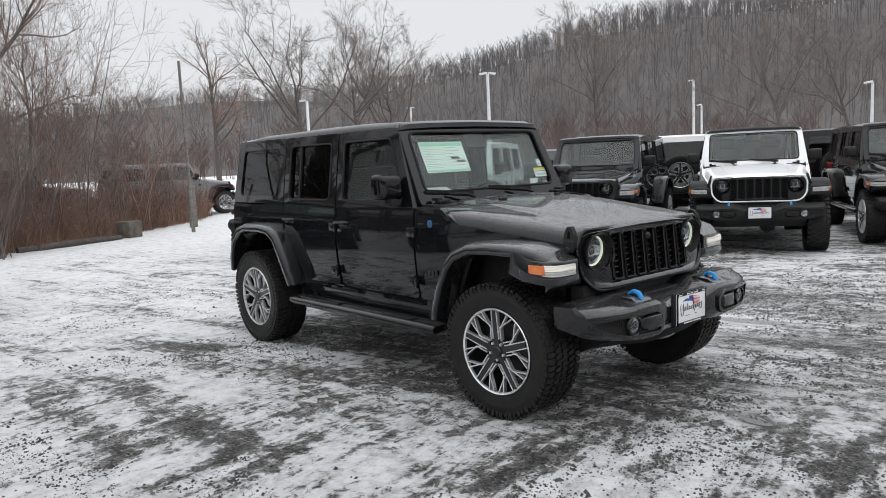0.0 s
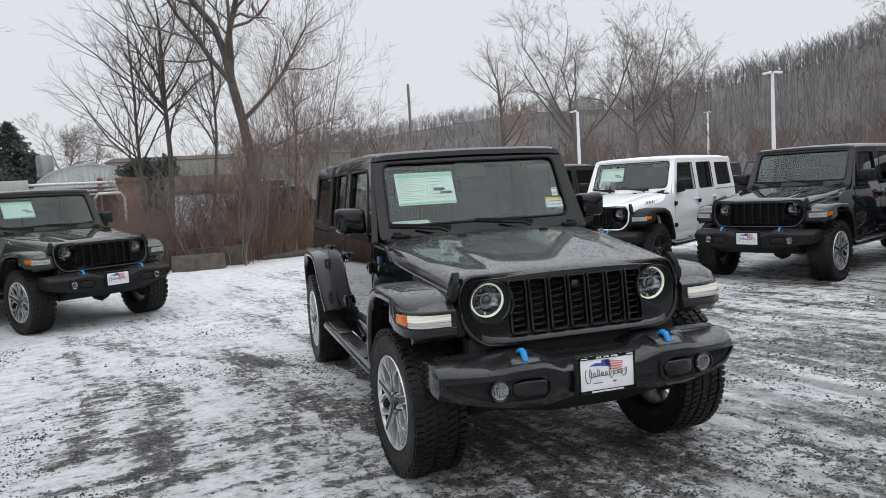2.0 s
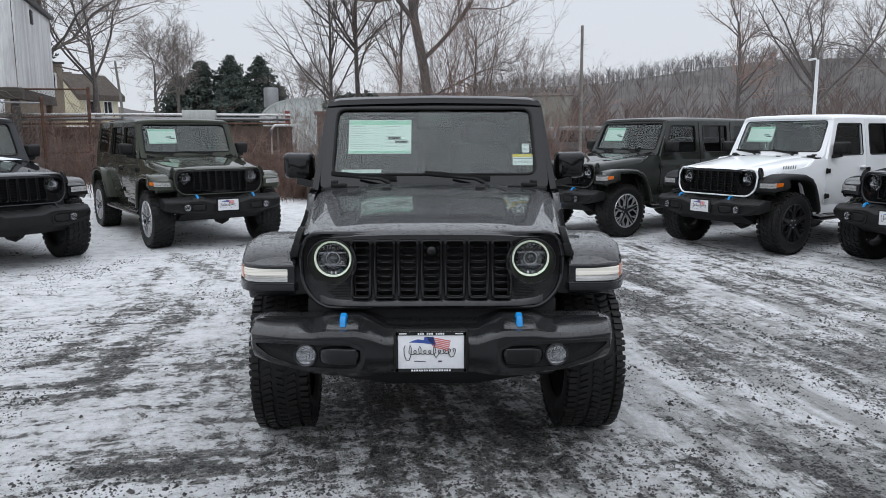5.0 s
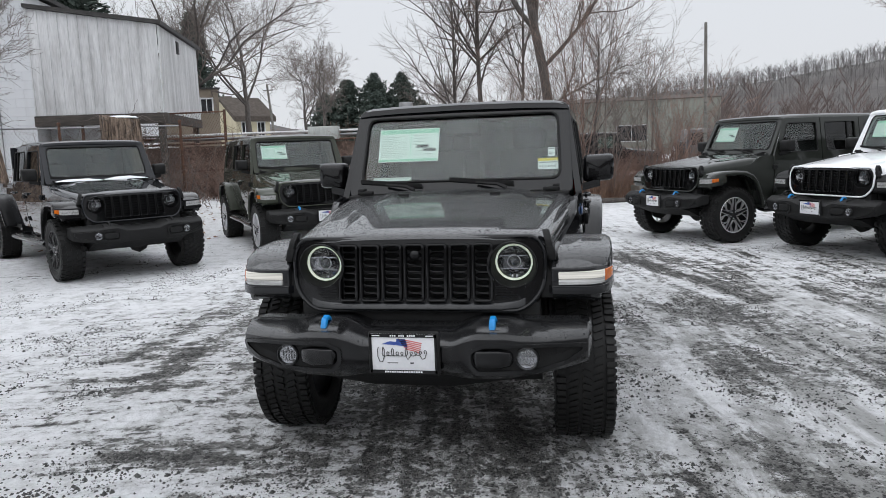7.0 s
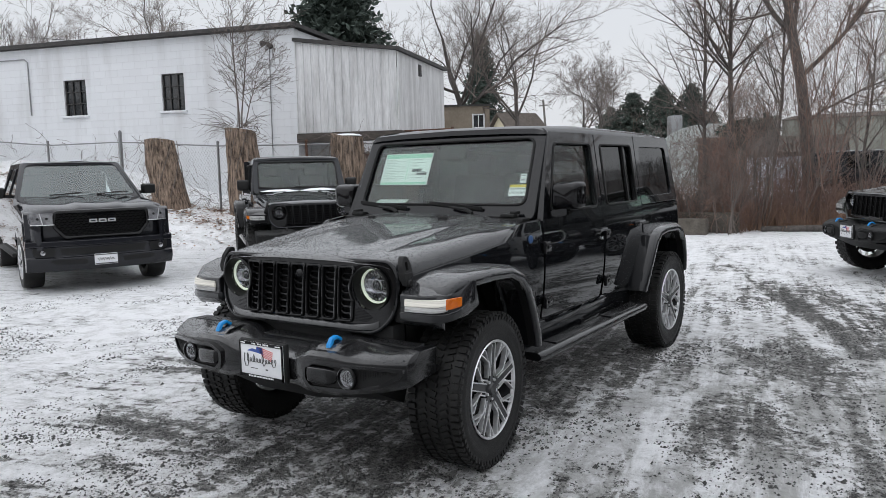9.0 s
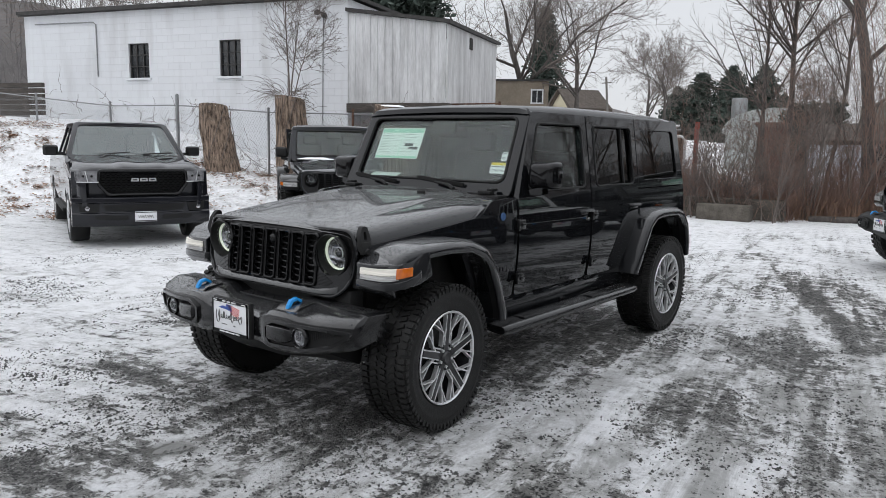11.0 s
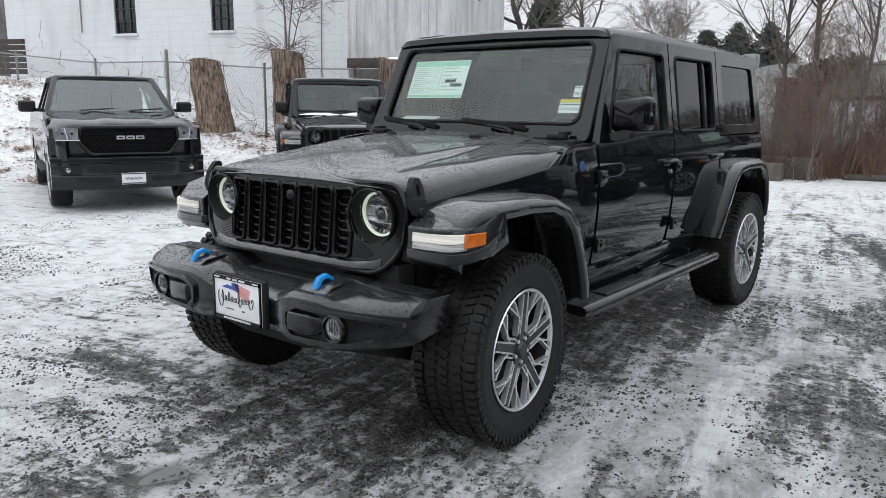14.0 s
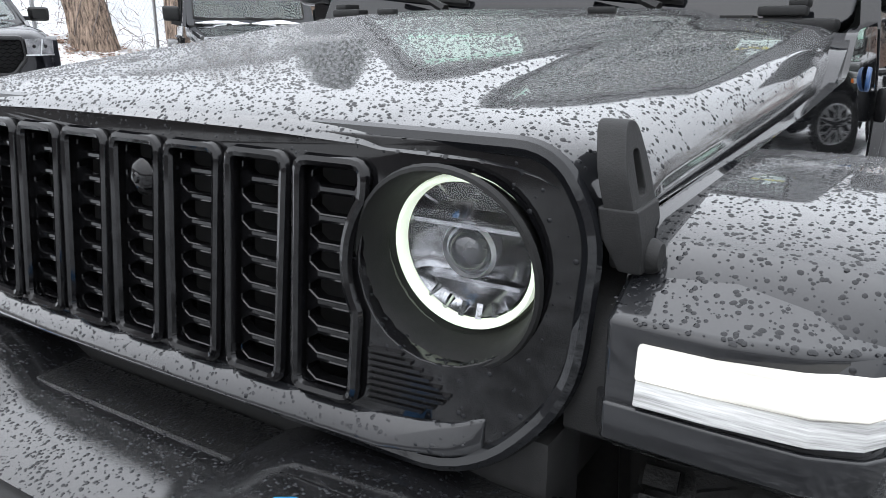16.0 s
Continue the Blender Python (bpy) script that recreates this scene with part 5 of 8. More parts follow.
    tone.data_type, tone.blend_type = "RGBA", "MULTIPLY"
    tone.inputs[0].default_value = 1.0
    dirt = n.new("ShaderNodeValToRGB")
    dirt.color_ramp.elements[0].position, dirt.color_ramp.elements[0].color = 0.32, (0.62, 0.62, 0.60, 1)
    dirt.color_ramp.elements[1].position, dirt.color_ramp.elements[1].color = 0.52, (1, 1, 1, 1)
    l.new(noise_tex(5.0, 9, pos, 0.80), dirt.inputs[0])
    l.new(dirt.outputs[0], tone.inputs[7])
    # grey ice among the snow of the driven side
    icy = math_node("MULTIPLY", driven, span(noise_tex(1.0, 7, mapped(100, (1.2, 0.35, 1)), 0.75, 0.6), 0.44, 0.58, 0.0, 0.8))
    grey = n.new("ShaderNodeMix")
    grey.data_type = "RGBA"
    grey.inputs[7].default_value = (0.33, 0.33, 0.32, 1)
    l.new(icy, grey.inputs[0])
    l.new(ice.outputs[0], grey.inputs[6])
    l.new(grey.outputs[2], tone.inputs[6])
    # a small puddle of melt water
    pool = span(vec("DISTANCE", vec("MULTIPLY", flat, (0.8, 1.0, 0)).outputs[0], (4.05 * 0.8, 1.95, 0)).outputs["Value"], 0.05, 0.13, 1.0, 0.0)
    dry = math_node("SUBTRACT", 1.0, pool)
    melt = n.new("ShaderNodeMix")
    melt.data_type = "RGBA"
    melt.inputs[7].default_value = (0.09, 0.089, 0.083, 1)
    l.new(pool, melt.inputs[0])
    l.new(tone.outputs[2], melt.inputs[6])
    # stones of two sizes, many where the snow is thin, none where it is deep
    bare = math_node("MULTIPLY", span(rough_v, 0.420, 0.555, 1.0, 0.0), dry)
    colour, lumps, cover = melt.outputs[2], None, None
    for scale, most in ((34.0, 0.60), (72.0, 0.66)):
        vor = n.new("ShaderNodeTexVoronoi")
        vor.inputs["Scale"].default_value = scale
        l.new(pos, vor.inputs[0])
        hue = n.new("ShaderNodeSeparateColor")
        l.new(vor.outputs["Color"], hue.inputs[0])
        size = math_node("MULTIPLY", math_node("SUBTRACT", math_node("MULTIPLY", bare, 1.25), math_node("MULTIPLY", hue.outputs[0], 0.92)), most)
        dome = math_node("SUBTRACT", size, vor.outputs["Distance"])
        mask = span(dome, 0.0, 0.03, 0, 1)
        stone = n.new("ShaderNodeValToRGB")
        stone.color_ramp.elements[0].color, stone.color_ramp.elements[1].color = (0.007, 0.007, 0.0075, 1), (0.34, 0.335, 0.325, 1)
        for at_, col in ((0.45, 0.016), (0.75, 0.042), (0.92, 0.13)):
            stone.color_ramp.elements.new(at_).color = (col, col * 0.99, col * 0.965, 1)
        l.new(hue.outputs[1], stone.inputs[0])
        mx = n.new("ShaderNodeMix")
        mx.data_type = "RGBA"
        l.new(mask, mx.inputs[0])
        l.new(colour, mx.inputs[6])
        l.new(stone.outputs[0], mx.inputs[7])
        colour = mx.outputs[2]
        lump = math_node("MULTIPLY", math_node("MAXIMUM", dome, 0.0), 36.0 / scale)
        lumps = lump if lumps is None else math_node("ADD", lumps, lump)
        cover = mask if cover is None else math_node("MAXIMUM", cover, mask)
    l.new(colour, p.inputs["Base Color"])
    snowy = span(v, 0.47, 0.53, 0.0, 1.0)
    l.new(math_node("MULTIPLY_ADD", pool, -0.30, math_node("MULTIPLY_ADD", math_node("MULTIPLY", snowy, dry), 0.42, math_node("MULTIPLY_ADD", cover, 0.14, 0.42))), p.inputs["Roughness"])
    # relief: domes of stones, soft snow above them
    h = math_node("MULTIPLY_ADD", lumps, 1.5, math_node("MULTIPLY", rough_v, 3.2))
    h = math_node("MULTIPLY_ADD", fine, 0.6, h)
    h = math_node("MULTIPLY", h, dry)
    bp = n.new("ShaderNodeBump")
    bp.inputs["Strength"].default_value, bp.inputs["Distance"].default_value = 0.95, 0.026
    l.new(h, bp.inputs["Height"])
    l.new(bp.outputs[0], p.inputs["Normal"])
    return m


gx = [-900, -500, -300, -200, -140, -100, -70, -50, -38, -30] + list(np.arange(-24, 16.01, 0.125)) + [18, 21, 25, 30, 38, 50, 70, 100, 140, 200, 300, 500, 900]
gy = [-900, -500, -300, -150, -80, -40, -20, -12, -8] + list(np.arange(-6, 24.01, 0.125)) + [26, 29, 33, 40, 50, 70, 100, 140, 200, 300, 500, 900]
gv, gf = [], []
for y in gy:
    for x in gx:
        z = bank(x, y)
        if -24 <= x <= 16 and -6 <= y <= 24:
            z += 0.012 * noise.noise((x * 1.3, y * 1.3, 0)) + 0.010 * noise.noise((x * 4.1, y * 4.1, 3)) + 0.03 * smooth(0.1, 0.6, bank(x, y)) * noise.noise((x * 1.9, y * 1.9, 7))
        gv.append((x, y, z))
k = len(gx)
for j in range(len(gy) - 1):
    for i in range(k - 1):
        gf.append((j * k + i, j * k + i + 1, (j + 1) * k + i + 1, (j + 1) * k + i))
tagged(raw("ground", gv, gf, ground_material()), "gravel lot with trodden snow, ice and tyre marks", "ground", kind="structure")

# loose stones lying on the lot
STONE = grained("loose gravel", (0.009, 0.009, 0.0095), (0.052, 0.051, 0.049), scale=30, rough=0.4, detail=1)
rng = random.Random(11)
sv, sf = [], []
OCT = [(1, 0, 0), (0, 1, 0), (-1, 0, 0), (0, -1, 0), (0.1, 0.1, 1)]
OCF = [(0, 1, 4), (1, 2, 4), (2, 3, 4), (3, 0, 4)]
tries = 0
while len(sv) < 5 * 80000 and tries < 800000:
    tries += 1
    x, y = rng.uniform(-3.0, 10.5), rng.uniform(-3.0, 11)
    c = noise.noise((x * 0.8, y * 0.8, 21)) + 0.8 * noise.noise((x * 3.4, y * 1.7, 5)) + 0.5 * noise.noise((x * 7, y * 7, 9))
    near = math.hypot(x - 4.2, y - 1.4)
    if c < (rng.uniform(-0.45, 0.65) if x > 4.4 and y < 4 else rng.uniform(0.0, 0.75)) or rng.random() > 1.25 - near * 0.11:
        continue
    s = rng.uniform(0.0035, 0.011) * (1.8 if rng.random() < 0.08 else 1)
    a, b = rng.uniform(0, 6.28), len(sv)
    ca, sa, z = math.cos(a), math.sin(a), bank(x, y) + 0.012 * noise.noise((x * 1.3, y * 1.3, 0)) + 0.010 * noise.noise((x * 4.1, y * 4.1, 3)) - 0.002
    for u, v, w in OCT:
        u, v, w = u * s * rng.uniform(0.8, 1.4), v * s * rng.uniform(0.7, 1.1), w * s * rng.uniform(0.6, 1.1)
        sv.append((x + u * ca - v * sa, y + u * sa + v * ca, z + w))
    sf += [tuple(b + i for i in f) for f in OCF]
tagged(raw("gravel", sv, sf, STONE, smooth=False), "loose dark gravel scattered on the ice", "gravel", kind="stuff")

# ---- cars ----
hero = offroad_car(pose(CX, CY, 0), "black four-door off-road car, wet, with lit ring headlights", PAINT_BLACK, PAINT_WET, fine=True, steer=4, lit=True, group="")


def by_head(hx, hy, turn):
    """The pose of a car whose headlights' middle stands at (hx, hy)."""
    return pose(hx, hy, 0, 0, 0, turn) @ pose(0, 0.385, 0)


offroad_car(by_head(0.64, 9.62, 36), "grey-green four-door off-road car parked on snowy gravel", PAINT_GREEN, PAINT_GREEN)
offroad_car(by_head(-1.30, 7.82, 52), "dark grey off-road pickup truck with snow along its wipers", PAINT_GREY, PLASTIC, pickup=True, blue_hooks=False, plate=False, snow=True, sticker=False, wb=3.49, rims="dark")
offroad_car(by_head(5.82, 10.87, -57), "dark olive four-door off-road car with bright-edged rims", PAINT_OLIVE, PAINT_OLIVE)
offroad_car(by_head(7.58, 9.14, -58), "white four-door off-road car with black fenders and dark rims", PAINT_WHITE, MATTE, rims="dark", mark=True, top=PAINT_WHITE)
offroad_car(by_head(9.18, 7.40, -66), "charcoal grey four-door off-road car", PAINT_GREY, PAINT_GREY, sticker=False)
offroad_car(by_head(10.20, 4.95, -60), "white four-door off-road car with a black hard top", PAINT_WHITE, MATTE, top=MATTE, sticker=False)
offroad_car(by_head(12.15, 3.25, -58), "black four-door off-road car with black fenders", PAINT_BLACK, PLASTIC, sticker=False)
offroad_car(pose(13.6, 8.3, 0, 0, 0, 122) @ pose(0, -3.6, 0), "white four-door off-road car with its spare wheel showing", PAINT_WHITE, PAINT_WHITE, sticker=False)
offroad_car(pose(16.4, 6.3, 0, 0, 0, 122) @ pose(0, -3.6, 0), "black four-door off-road car seen from behind", PAINT_BLACK, PLASTIC, sticker=False)
offroad_car(pose(17.6, 11.6, 0, 0, 0, -62), "silver-grey four-door off-road car with a hard top", PAINT_SILVER, PAINT_SILVER, sticker=False)
offroad_car(pose(11.2, 25.8, 0, 0, 0, 95), "silver-grey four-door off-road car parked behind the brush", PAINT_SILVER, MATTE, sticker=False)
offroad_car(pose(6.6, 26.6, 0, 0, 0, 88), "dark grey four-door off-road car parked behind the brush", PAINT_GREY, PLASTIC, sticker=False)


def road_pickup(m, label):
    """A full-size pickup truck with a wide mesh grille."""
    car = thing("pickup_truck", m, label, "pickup truck", "parked cars")
    body = PAINT_SLATE
    bm = bmesh.new()
    ys = [-0.86, -0.84, -0.78, -0.6, -0.3, 0.1, 0.5, 0.80]
    zt = [1.13, 1.17, 1.205, 1.245, 1.275, 1.30, 1.325, 1.345]
    hw = [0.80, 0.86, 0.90, 0.965, 0.995, 1.0, 1.0, 0.995]
    rows = []
    for y, z, w in zip(ys, zt, hw):
        half = [(0, z), (0.30 * w, z + 0.012), (0.42 * w, z - 0.012), (0.62 * w, z - 0.006), (0.80 * w, z - 0.01), (0.92 * w, z - 0.05), (0.985 * w, z - 0.13), (w, z - 0.24), (w * 1.005, 0.86), (w * 0.985, 0.62)]
        rows.append([(-x, y, q) for x, q in reversed(half[1:])] + [(x, y, q) for x, q in half])
    loft(bm, rows, closed=False)
    part("hood", bm, body, car)
    for s in (1, -1):
        bm = bmesh.new()
        arch = lambda c: [(c + 0.49 * math.cos(t), 0.42 + 0.50 * math.sin(t)) for t in np.linspace(math.pi, 0, 12)]
        bx = lambda z: float(np.interp(z, [0.45, 0.7, 1.0, 1.3], [0.96, 1.0, 1.0, 0.955]))
        panel(bm, [(-0.66, 0.52), *arch(0.0), *[(y, z) for y, z in arch(3.57)], (4.75, 0.56), (4.75, 1.33), (0.72, 1.33), (0.4, 1.10), (-0.6, 1.0)], [], lambda u, v, w: (bx(v) + 0.004 - w, u, v), 0.05, [(1, 0.7), (1, 1.0)])
        part("body_side", bm if s > 0 else mirrored(bm), body, car)
        bm = bmesh.new()
        cx = lambda z: float(np.interp(z, [1.30, 1.92], [0.95, 0.74]))
        h1, h2 = rounded([(0.98, 1.36), (1.72, 1.36), (1.72, 1.80), (1.45, 1.80)], 0.04, 3), rounded([(1.82, 1.36), (2.70, 1.36), (2.62, 1.80), (1.82, 1.80)], 0.04, 3)
        panel(bm, rounded([(0.70, 1.31), (2.88, 1.31), (2.84, 1.88), (1.42, 1.88)], 0.04, 3), [h1, h2], lambda u, v, w: (cx(v) - w, u, v), 0.04)
        cab = part("cab_side", bm if s > 0 else mirrored(bm), body, car, bevel=0.004)
        bm = bmesh.new()
        panel(bm, [(0.9, 1.34), (2.74, 1.34), (2.68, 1.82), (1.42, 1.82)], [], lambda u, v, w: (cx(v) - 0.02 - w, u, v), 0.004)
        part("window_pane", bm if s > 0 else mirrored(bm), GLASS_SIDE, cab).visible_shadow = False
        bm = bmesh.new()
        sec = lambda y, k: [(1.14 + (u - 1.14) * k, y, 1.42 + (v - 1.42) * k) for u, v in rounded([(1.03, 1.33), (1.26, 1.33), (1.26, 1.50), (1.03, 1.50)], 0.04, 3)]
        loft(bm, [sec(0.98, 0.7), sec(1.02, 0.97), sec(1.10, 1.0)])
        box(bm, (0.99, 1.05, 1.36), (0.12, 0.06, 0.05))
        part("mirror", bm if s > 0 else mirrored(bm), MATTE, car)
        bm = bmesh.new()
        loft(bm, [[(0.64, -0.895, 0.985), (0.64, -0.89, 1.14), (0.66, -0.80, 1.13), (0.66, -0.80, 1.0)], [(0.80, -0.875, 0.98), (0.80, -0.87, 1.145), (0.80, -0.78, 1.14), (0.80, -0.78, 1.0)], [(0.915, -0.80, 0.985), (0.92, -0.79, 1.135), (0.88, -0.72, 1.14), (0.88, -0.72, 1.0)], [(0.955, -0.62, 1.02), (0.958, -0.61, 1.10), (0.93, -0.60, 1.11), (0.93, -0.60, 1.02)]])
        hl = part("headlight", bm if s > 0 else mirrored(bm), LAMP_GREY, car, "clear angular headlight with a bright reflector")
        for lx, ly in ((0.72, -0.886), (0.83, -0.86)):
            bm = bmesh.new()
            lathe(bm, [(0.0005, 0.006), (0.015, 0.004), (0.018, 0.0), (0.018, -0.03)], 16, Matrix.Translation((lx, ly, 1.065)) @ Matrix.Rotation(radians(-90), 4, "Z"))
            part("lamp_unit", bm if s > 0 else mirrored(bm), GLOSS, hl)
        bm = bmesh.new()
        loft(bm, [[(x, y - 0.012, 0.972), (x, y - 0.016, 0.984), (x, y + 0.01, 0.984), (x, y + 0.01, 0.972)] for x, y in ((0.63, -0.895), (0.80, -0.872), (0.92, -0.79))])
        bar(bm, (0.775, -0.885, 0.985), (0.805, -0.880, 1.14), 0.012, 0.012)
        part("lamp_trim", bm if s > 0 else mirrored(bm), ALLOY, hl)
        bm = bmesh.new()
        lathe(bm, [(0.0005, 0.004), (0.030, 0.0), (0.036, 0.006), (0.040, -0.02)], 14, Matrix.Translation((0.80, -0.862, 0.585)) @ Matrix.Rotation(radians(-90), 4, "Z"))
        part("fog_lamp", bm if s > 0 else mirrored(bm), REFLECTOR, car)
        bm = bmesh.new()
        panel(bm, rounded([(0.66, 0.52), (0.90, 0.535), (0.92, 0.655), (0.62, 0.645)], 0.03, 3), [], lambda u, v, w: (u, -0.952 + 0.20 * abs(u) ** 3 + w, v), 0.02, [(0, 0.74), (0, 0.83)])
        part("fog_lamp_bezel", bm if s > 0 else mirrored(bm), MATTE, car)
        for y in (0.0, 3.57):
            wheel(car, (s * 0.86, y, 0.405), 0 if s > 0 else 180, "machined", 0)
            bm = bmesh.new()
            loft(bm, [[(0.55, y + 0.47 * math.cos(t), 0.42 + 0.47 * math.sin(t)), (0.985, y + 0.48 * math.cos(t), 0.42 + 0.49 * math.sin(t)), (0.985, y + 0.50 * math.cos(t), 0.42 + 0.51 * math.sin(t)), (0.55, y + 0.5 * math.cos(t), 0.42 + 0.5 * math.sin(t))] for t in np.linspace(0, math.pi, 12)])
            part("wheel_arch_liner", bm if s > 0 else mirrored(bm), MATTE, car)
        bm = bmesh.new()
        box(bm, (0.965, 1.75, 0.46), (0.16, 2.3, 0.06), bevel=0.02)
        part("side_step", bm if s > 0 else mirrored(bm), MATTE, car)
    bm = bmesh.new()
    loft(bm, [[(x, y, 1.885 + 0.035 * (1 - (x / 0.74) ** 2) - dz) for x in (-0.74, -0.5, 0, 0.5, 0.74)] + [(0.74, y, 1.85), (-0.74, y, 1.85)] for y, dz in ((1.40, 0.03), (1.55, 0.005), (2.2, 0), (2.8, 0.01), (2.9, 0.03))])
    part("roof", bm, body, car)
    ws = lambda u, v, w: (u, 0.72 + (v - 1.30) * 1.22 + w * 0.7, v - w * 0.7)
    bm = bmesh.new()
    panel(bm, rounded([(-0.95, 1.30), (0.95, 1.30), (0.74, 1.895), (-0.74, 1.895)], 0.05, 3), [rounded([(-0.86, 1.345), (0.86, 1.345), (0.685, 1.85), (-0.685, 1.85)], 0.06, 3)], ws, 0.05)
    f = part("windshield_frame", bm, body, car, bevel=0.006)
    bm = bmesh.new()
    panel(bm, [(-0.88, 1.335), (0.88, 1.335), (0.70, 1.86), (-0.70, 1.86)], [], lambda u, v, w: ws(u, v, 0.014 + w), 0.005)
    part("windshield_glass", bm, GLASS_PALE, f, "pale misted windshield glass").visible_shadow = False
    for px in (-0.45, 0.25):
        bm = bmesh.new()
        bar(bm, ws(px, 1.345, -0.02), ws(px + 0.50, 1.375, -0.02), 0.012, 0.02)
        part("wiper", bm, MATTE, f)
    bm = bmesh.new()
    box(bm, (0, 2.87, 1.6), (1.5, 0.03, 0.55))
    box(bm, (0, 4.74, 0.95), (1.8, 0.06, 0.72), bevel=0.02)
    box(bm, (0, 2.9, 0.9), (1.8, 0.05, 0.8))
    part("tailgate", bm, body, car)
    bm = bmesh.new()
    loft(bm, [[(x, y, z) for y, z in ((0.82, 1.15), (0.90, 1.30), (1.2, 1.33), (1.35, 1.1))] for x in (-0.85, 0.85)])
    for x in (-0.42, 0.42):
        box(bm, (x, 2.15, 1.35), (0.5, 0.15, 0.7), bevel=0.04)
        box(bm, (x, 2.18, 1.72), (0.26, 0.1, 0.18), bevel=0.03)
    part("interior", bm, SEAT, car)
    # front fascia between the lamps and the bumper
    bm = bmesh.new()
    loft(bm, [[(x, -0.6, 1.165), (x, fy + 0.05, 1.16), (x, fy, 1.125), (x, fy, 0.78), (x, fy + 0.03, 0.735), (x, -0.6, 0.735)] for x, fy in [(x, -0.855 + 0.17 * abs(x) ** 3) for x in np.linspace(-0.985, 0.985, 17)]])
    part("front_fascia", bm, body, car, bevel=0.006)
    # grille
    bm = bmesh.new()
    ring = rounded([(-0.50, 0.785), (0.50, 0.785), (0.635, 0.95), (0.62, 1.15), (-0.62, 1.15), (-0.635, 0.95)], 0.05, 4)
    tube(bm, [(u, -0.898 + 0.06 * abs(u) ** 2, v) for u, v in ring], 0.026, 8, True, up=(0, 1, 0))
    gr = part("grille", bm, GLOSS, car, "black mesh grille with a bright emblem bar")
    bm = bmesh.new()
    panel(bm, ring, [], lambda u, v, w: (u, -0.872 + 0.06 * abs(u) ** 2 + w, v), 0.03)
    part("grille_backing", bm, MATTE, gr)
    bm = bmesh.new()
    for j in range(9):
        z = 0.815 + j * 0.038
        lim = float(np.interp(z, [0.79, 0.95, 1.15], [0.50, 0.62, 0.60]))
        n = int(lim / 0.0355)
        for i in range(-n, n):
            x0, x1 = i * 0.0355, (i + 1) * 0.0355
            q0, q1 = (0.009 if i % 2 else -0.009), (-0.009 if i % 2 else 0.009)
            sg = 1 if j % 2 else -1
            bar(bm, (x0, -0.892, z + q0 * sg), (x1, -0.892, z + q1 * sg), 0.018, 0.010)
    part("grille_mesh", bm, GLOSS, gr)
    for cx in (-0.125, 0.0, 0.125):
        bm = bmesh.new()
        panel(bm, rounded([(cx - 0.055, 0.985), (cx + 0.055, 0.985), (cx + 0.050, 1.035), (cx - 0.050, 1.035)], 0.006, 2), [rounded([(cx - 0.03, 1.000), (cx + 0.03, 1.000), (cx + 0.03, 1.018), (cx - 0.03, 1.018)], 0.004, 2)], lambda u, v, w: (u, -0.925 + w, v), 0.02)
        part("emblem", bm, ALLOY, gr, "bright emblem block")
    bm = bmesh.new()
    rows = []
    for x in np.linspace(-1.0, 1.0, 17):
        y = -0.965 + 0.20 * abs(x) ** 3
        rows.append([(x, -0.6, 0.755), (x, y + 0.05, 0.755), (x, y + 0.004, 0.738), (x, y, 0.672), (x, y + 0.022, 0.655), (x, y + 0.024, 0.520), (x, y - 0.008, 0.500), (x, y - 0.002, 0.400), (x, y + 0.06, 0.310), (x, -0.6, 0.30)])
    loft(bm, rows)
    bu = part("front_bumper", bm, body, car, bevel=0.006)
    bm = bmesh.new()
    panel(bm, rounded([(-0.55, 0.545), (0.55, 0.545), (0.60, 0.635), (-0.60, 0.635)], 0.03, 3), [], lambda u, v, w: (u, -0.946 + 0.2 * abs(u) ** 3 + w, v), 0.02, [(0, x) for x in (-0.4, -0.2, 0, 0.2, 0.4)])
    part("upper_intake", bm, MATTE, bu)
    for s in (1, -1):
        bm = bmesh.new()
        panel(bm, rounded([(0.24, 0.405), (0.66, 0.42), (0.72, 0.465), (0.62, 0.485), (0.24, 0.475)], 0.02, 3), [], lambda u, v, w: (u, -0.974 + 0.2 * abs(u) ** 3 + w, v), 0.02, [(0, 0.4), (0, 0.55)])
        part("lower_intake", bm if s > 0 else mirrored(bm), MATTE, bu)
    bm = bmesh.new()
    box(bm, (0, -0.982, 0.455), (0.31, 0.015, 0.155), bevel=0.004)
    pl = part("plate", bm, PLATE_WHITE, bu, "white dealer plate with dark strokes")
    bm = bmesh.new()
    tube(bm, [(-0.11 + 0.22 * i / 40, -0.991, 0.455 + 0.020 * math.cos(i * 1.05)) for i in range(41)], 0.004, 4, up=(0, 1, 0))
    box(bm, (0, -0.991, 0.520), (0.30, 0.006, 0.014))
    box(bm, (0, -0.991, 0.390), (0.30, 0.006, 0.014))
    part("plate_print", bm, INK, pl)
    bm = bmesh.new()
    box(bm, (0, 1.9, 0.55), (1.5, 4.9, 0.2))
    box(bm, (0, -0.3, 0.85), (1.3, 0.8, 0.5))
    for y in (0.0, 3.57):
        tube(bm, [(-0.8, y, 0.4), (0.8, y, 0.4)], 0.05, 8)
    part("underbody", bm, UNDER, car)
    return car


road_pickup(pose(-3.05, 5.54, 0.0, 0, 0, 69) @ pose(0, 0.85, 0.01) @ Matrix.Diagonal((0.95, 0.95, 0.95, 1)), "dark slate full-size pickup truck parked below the bank")


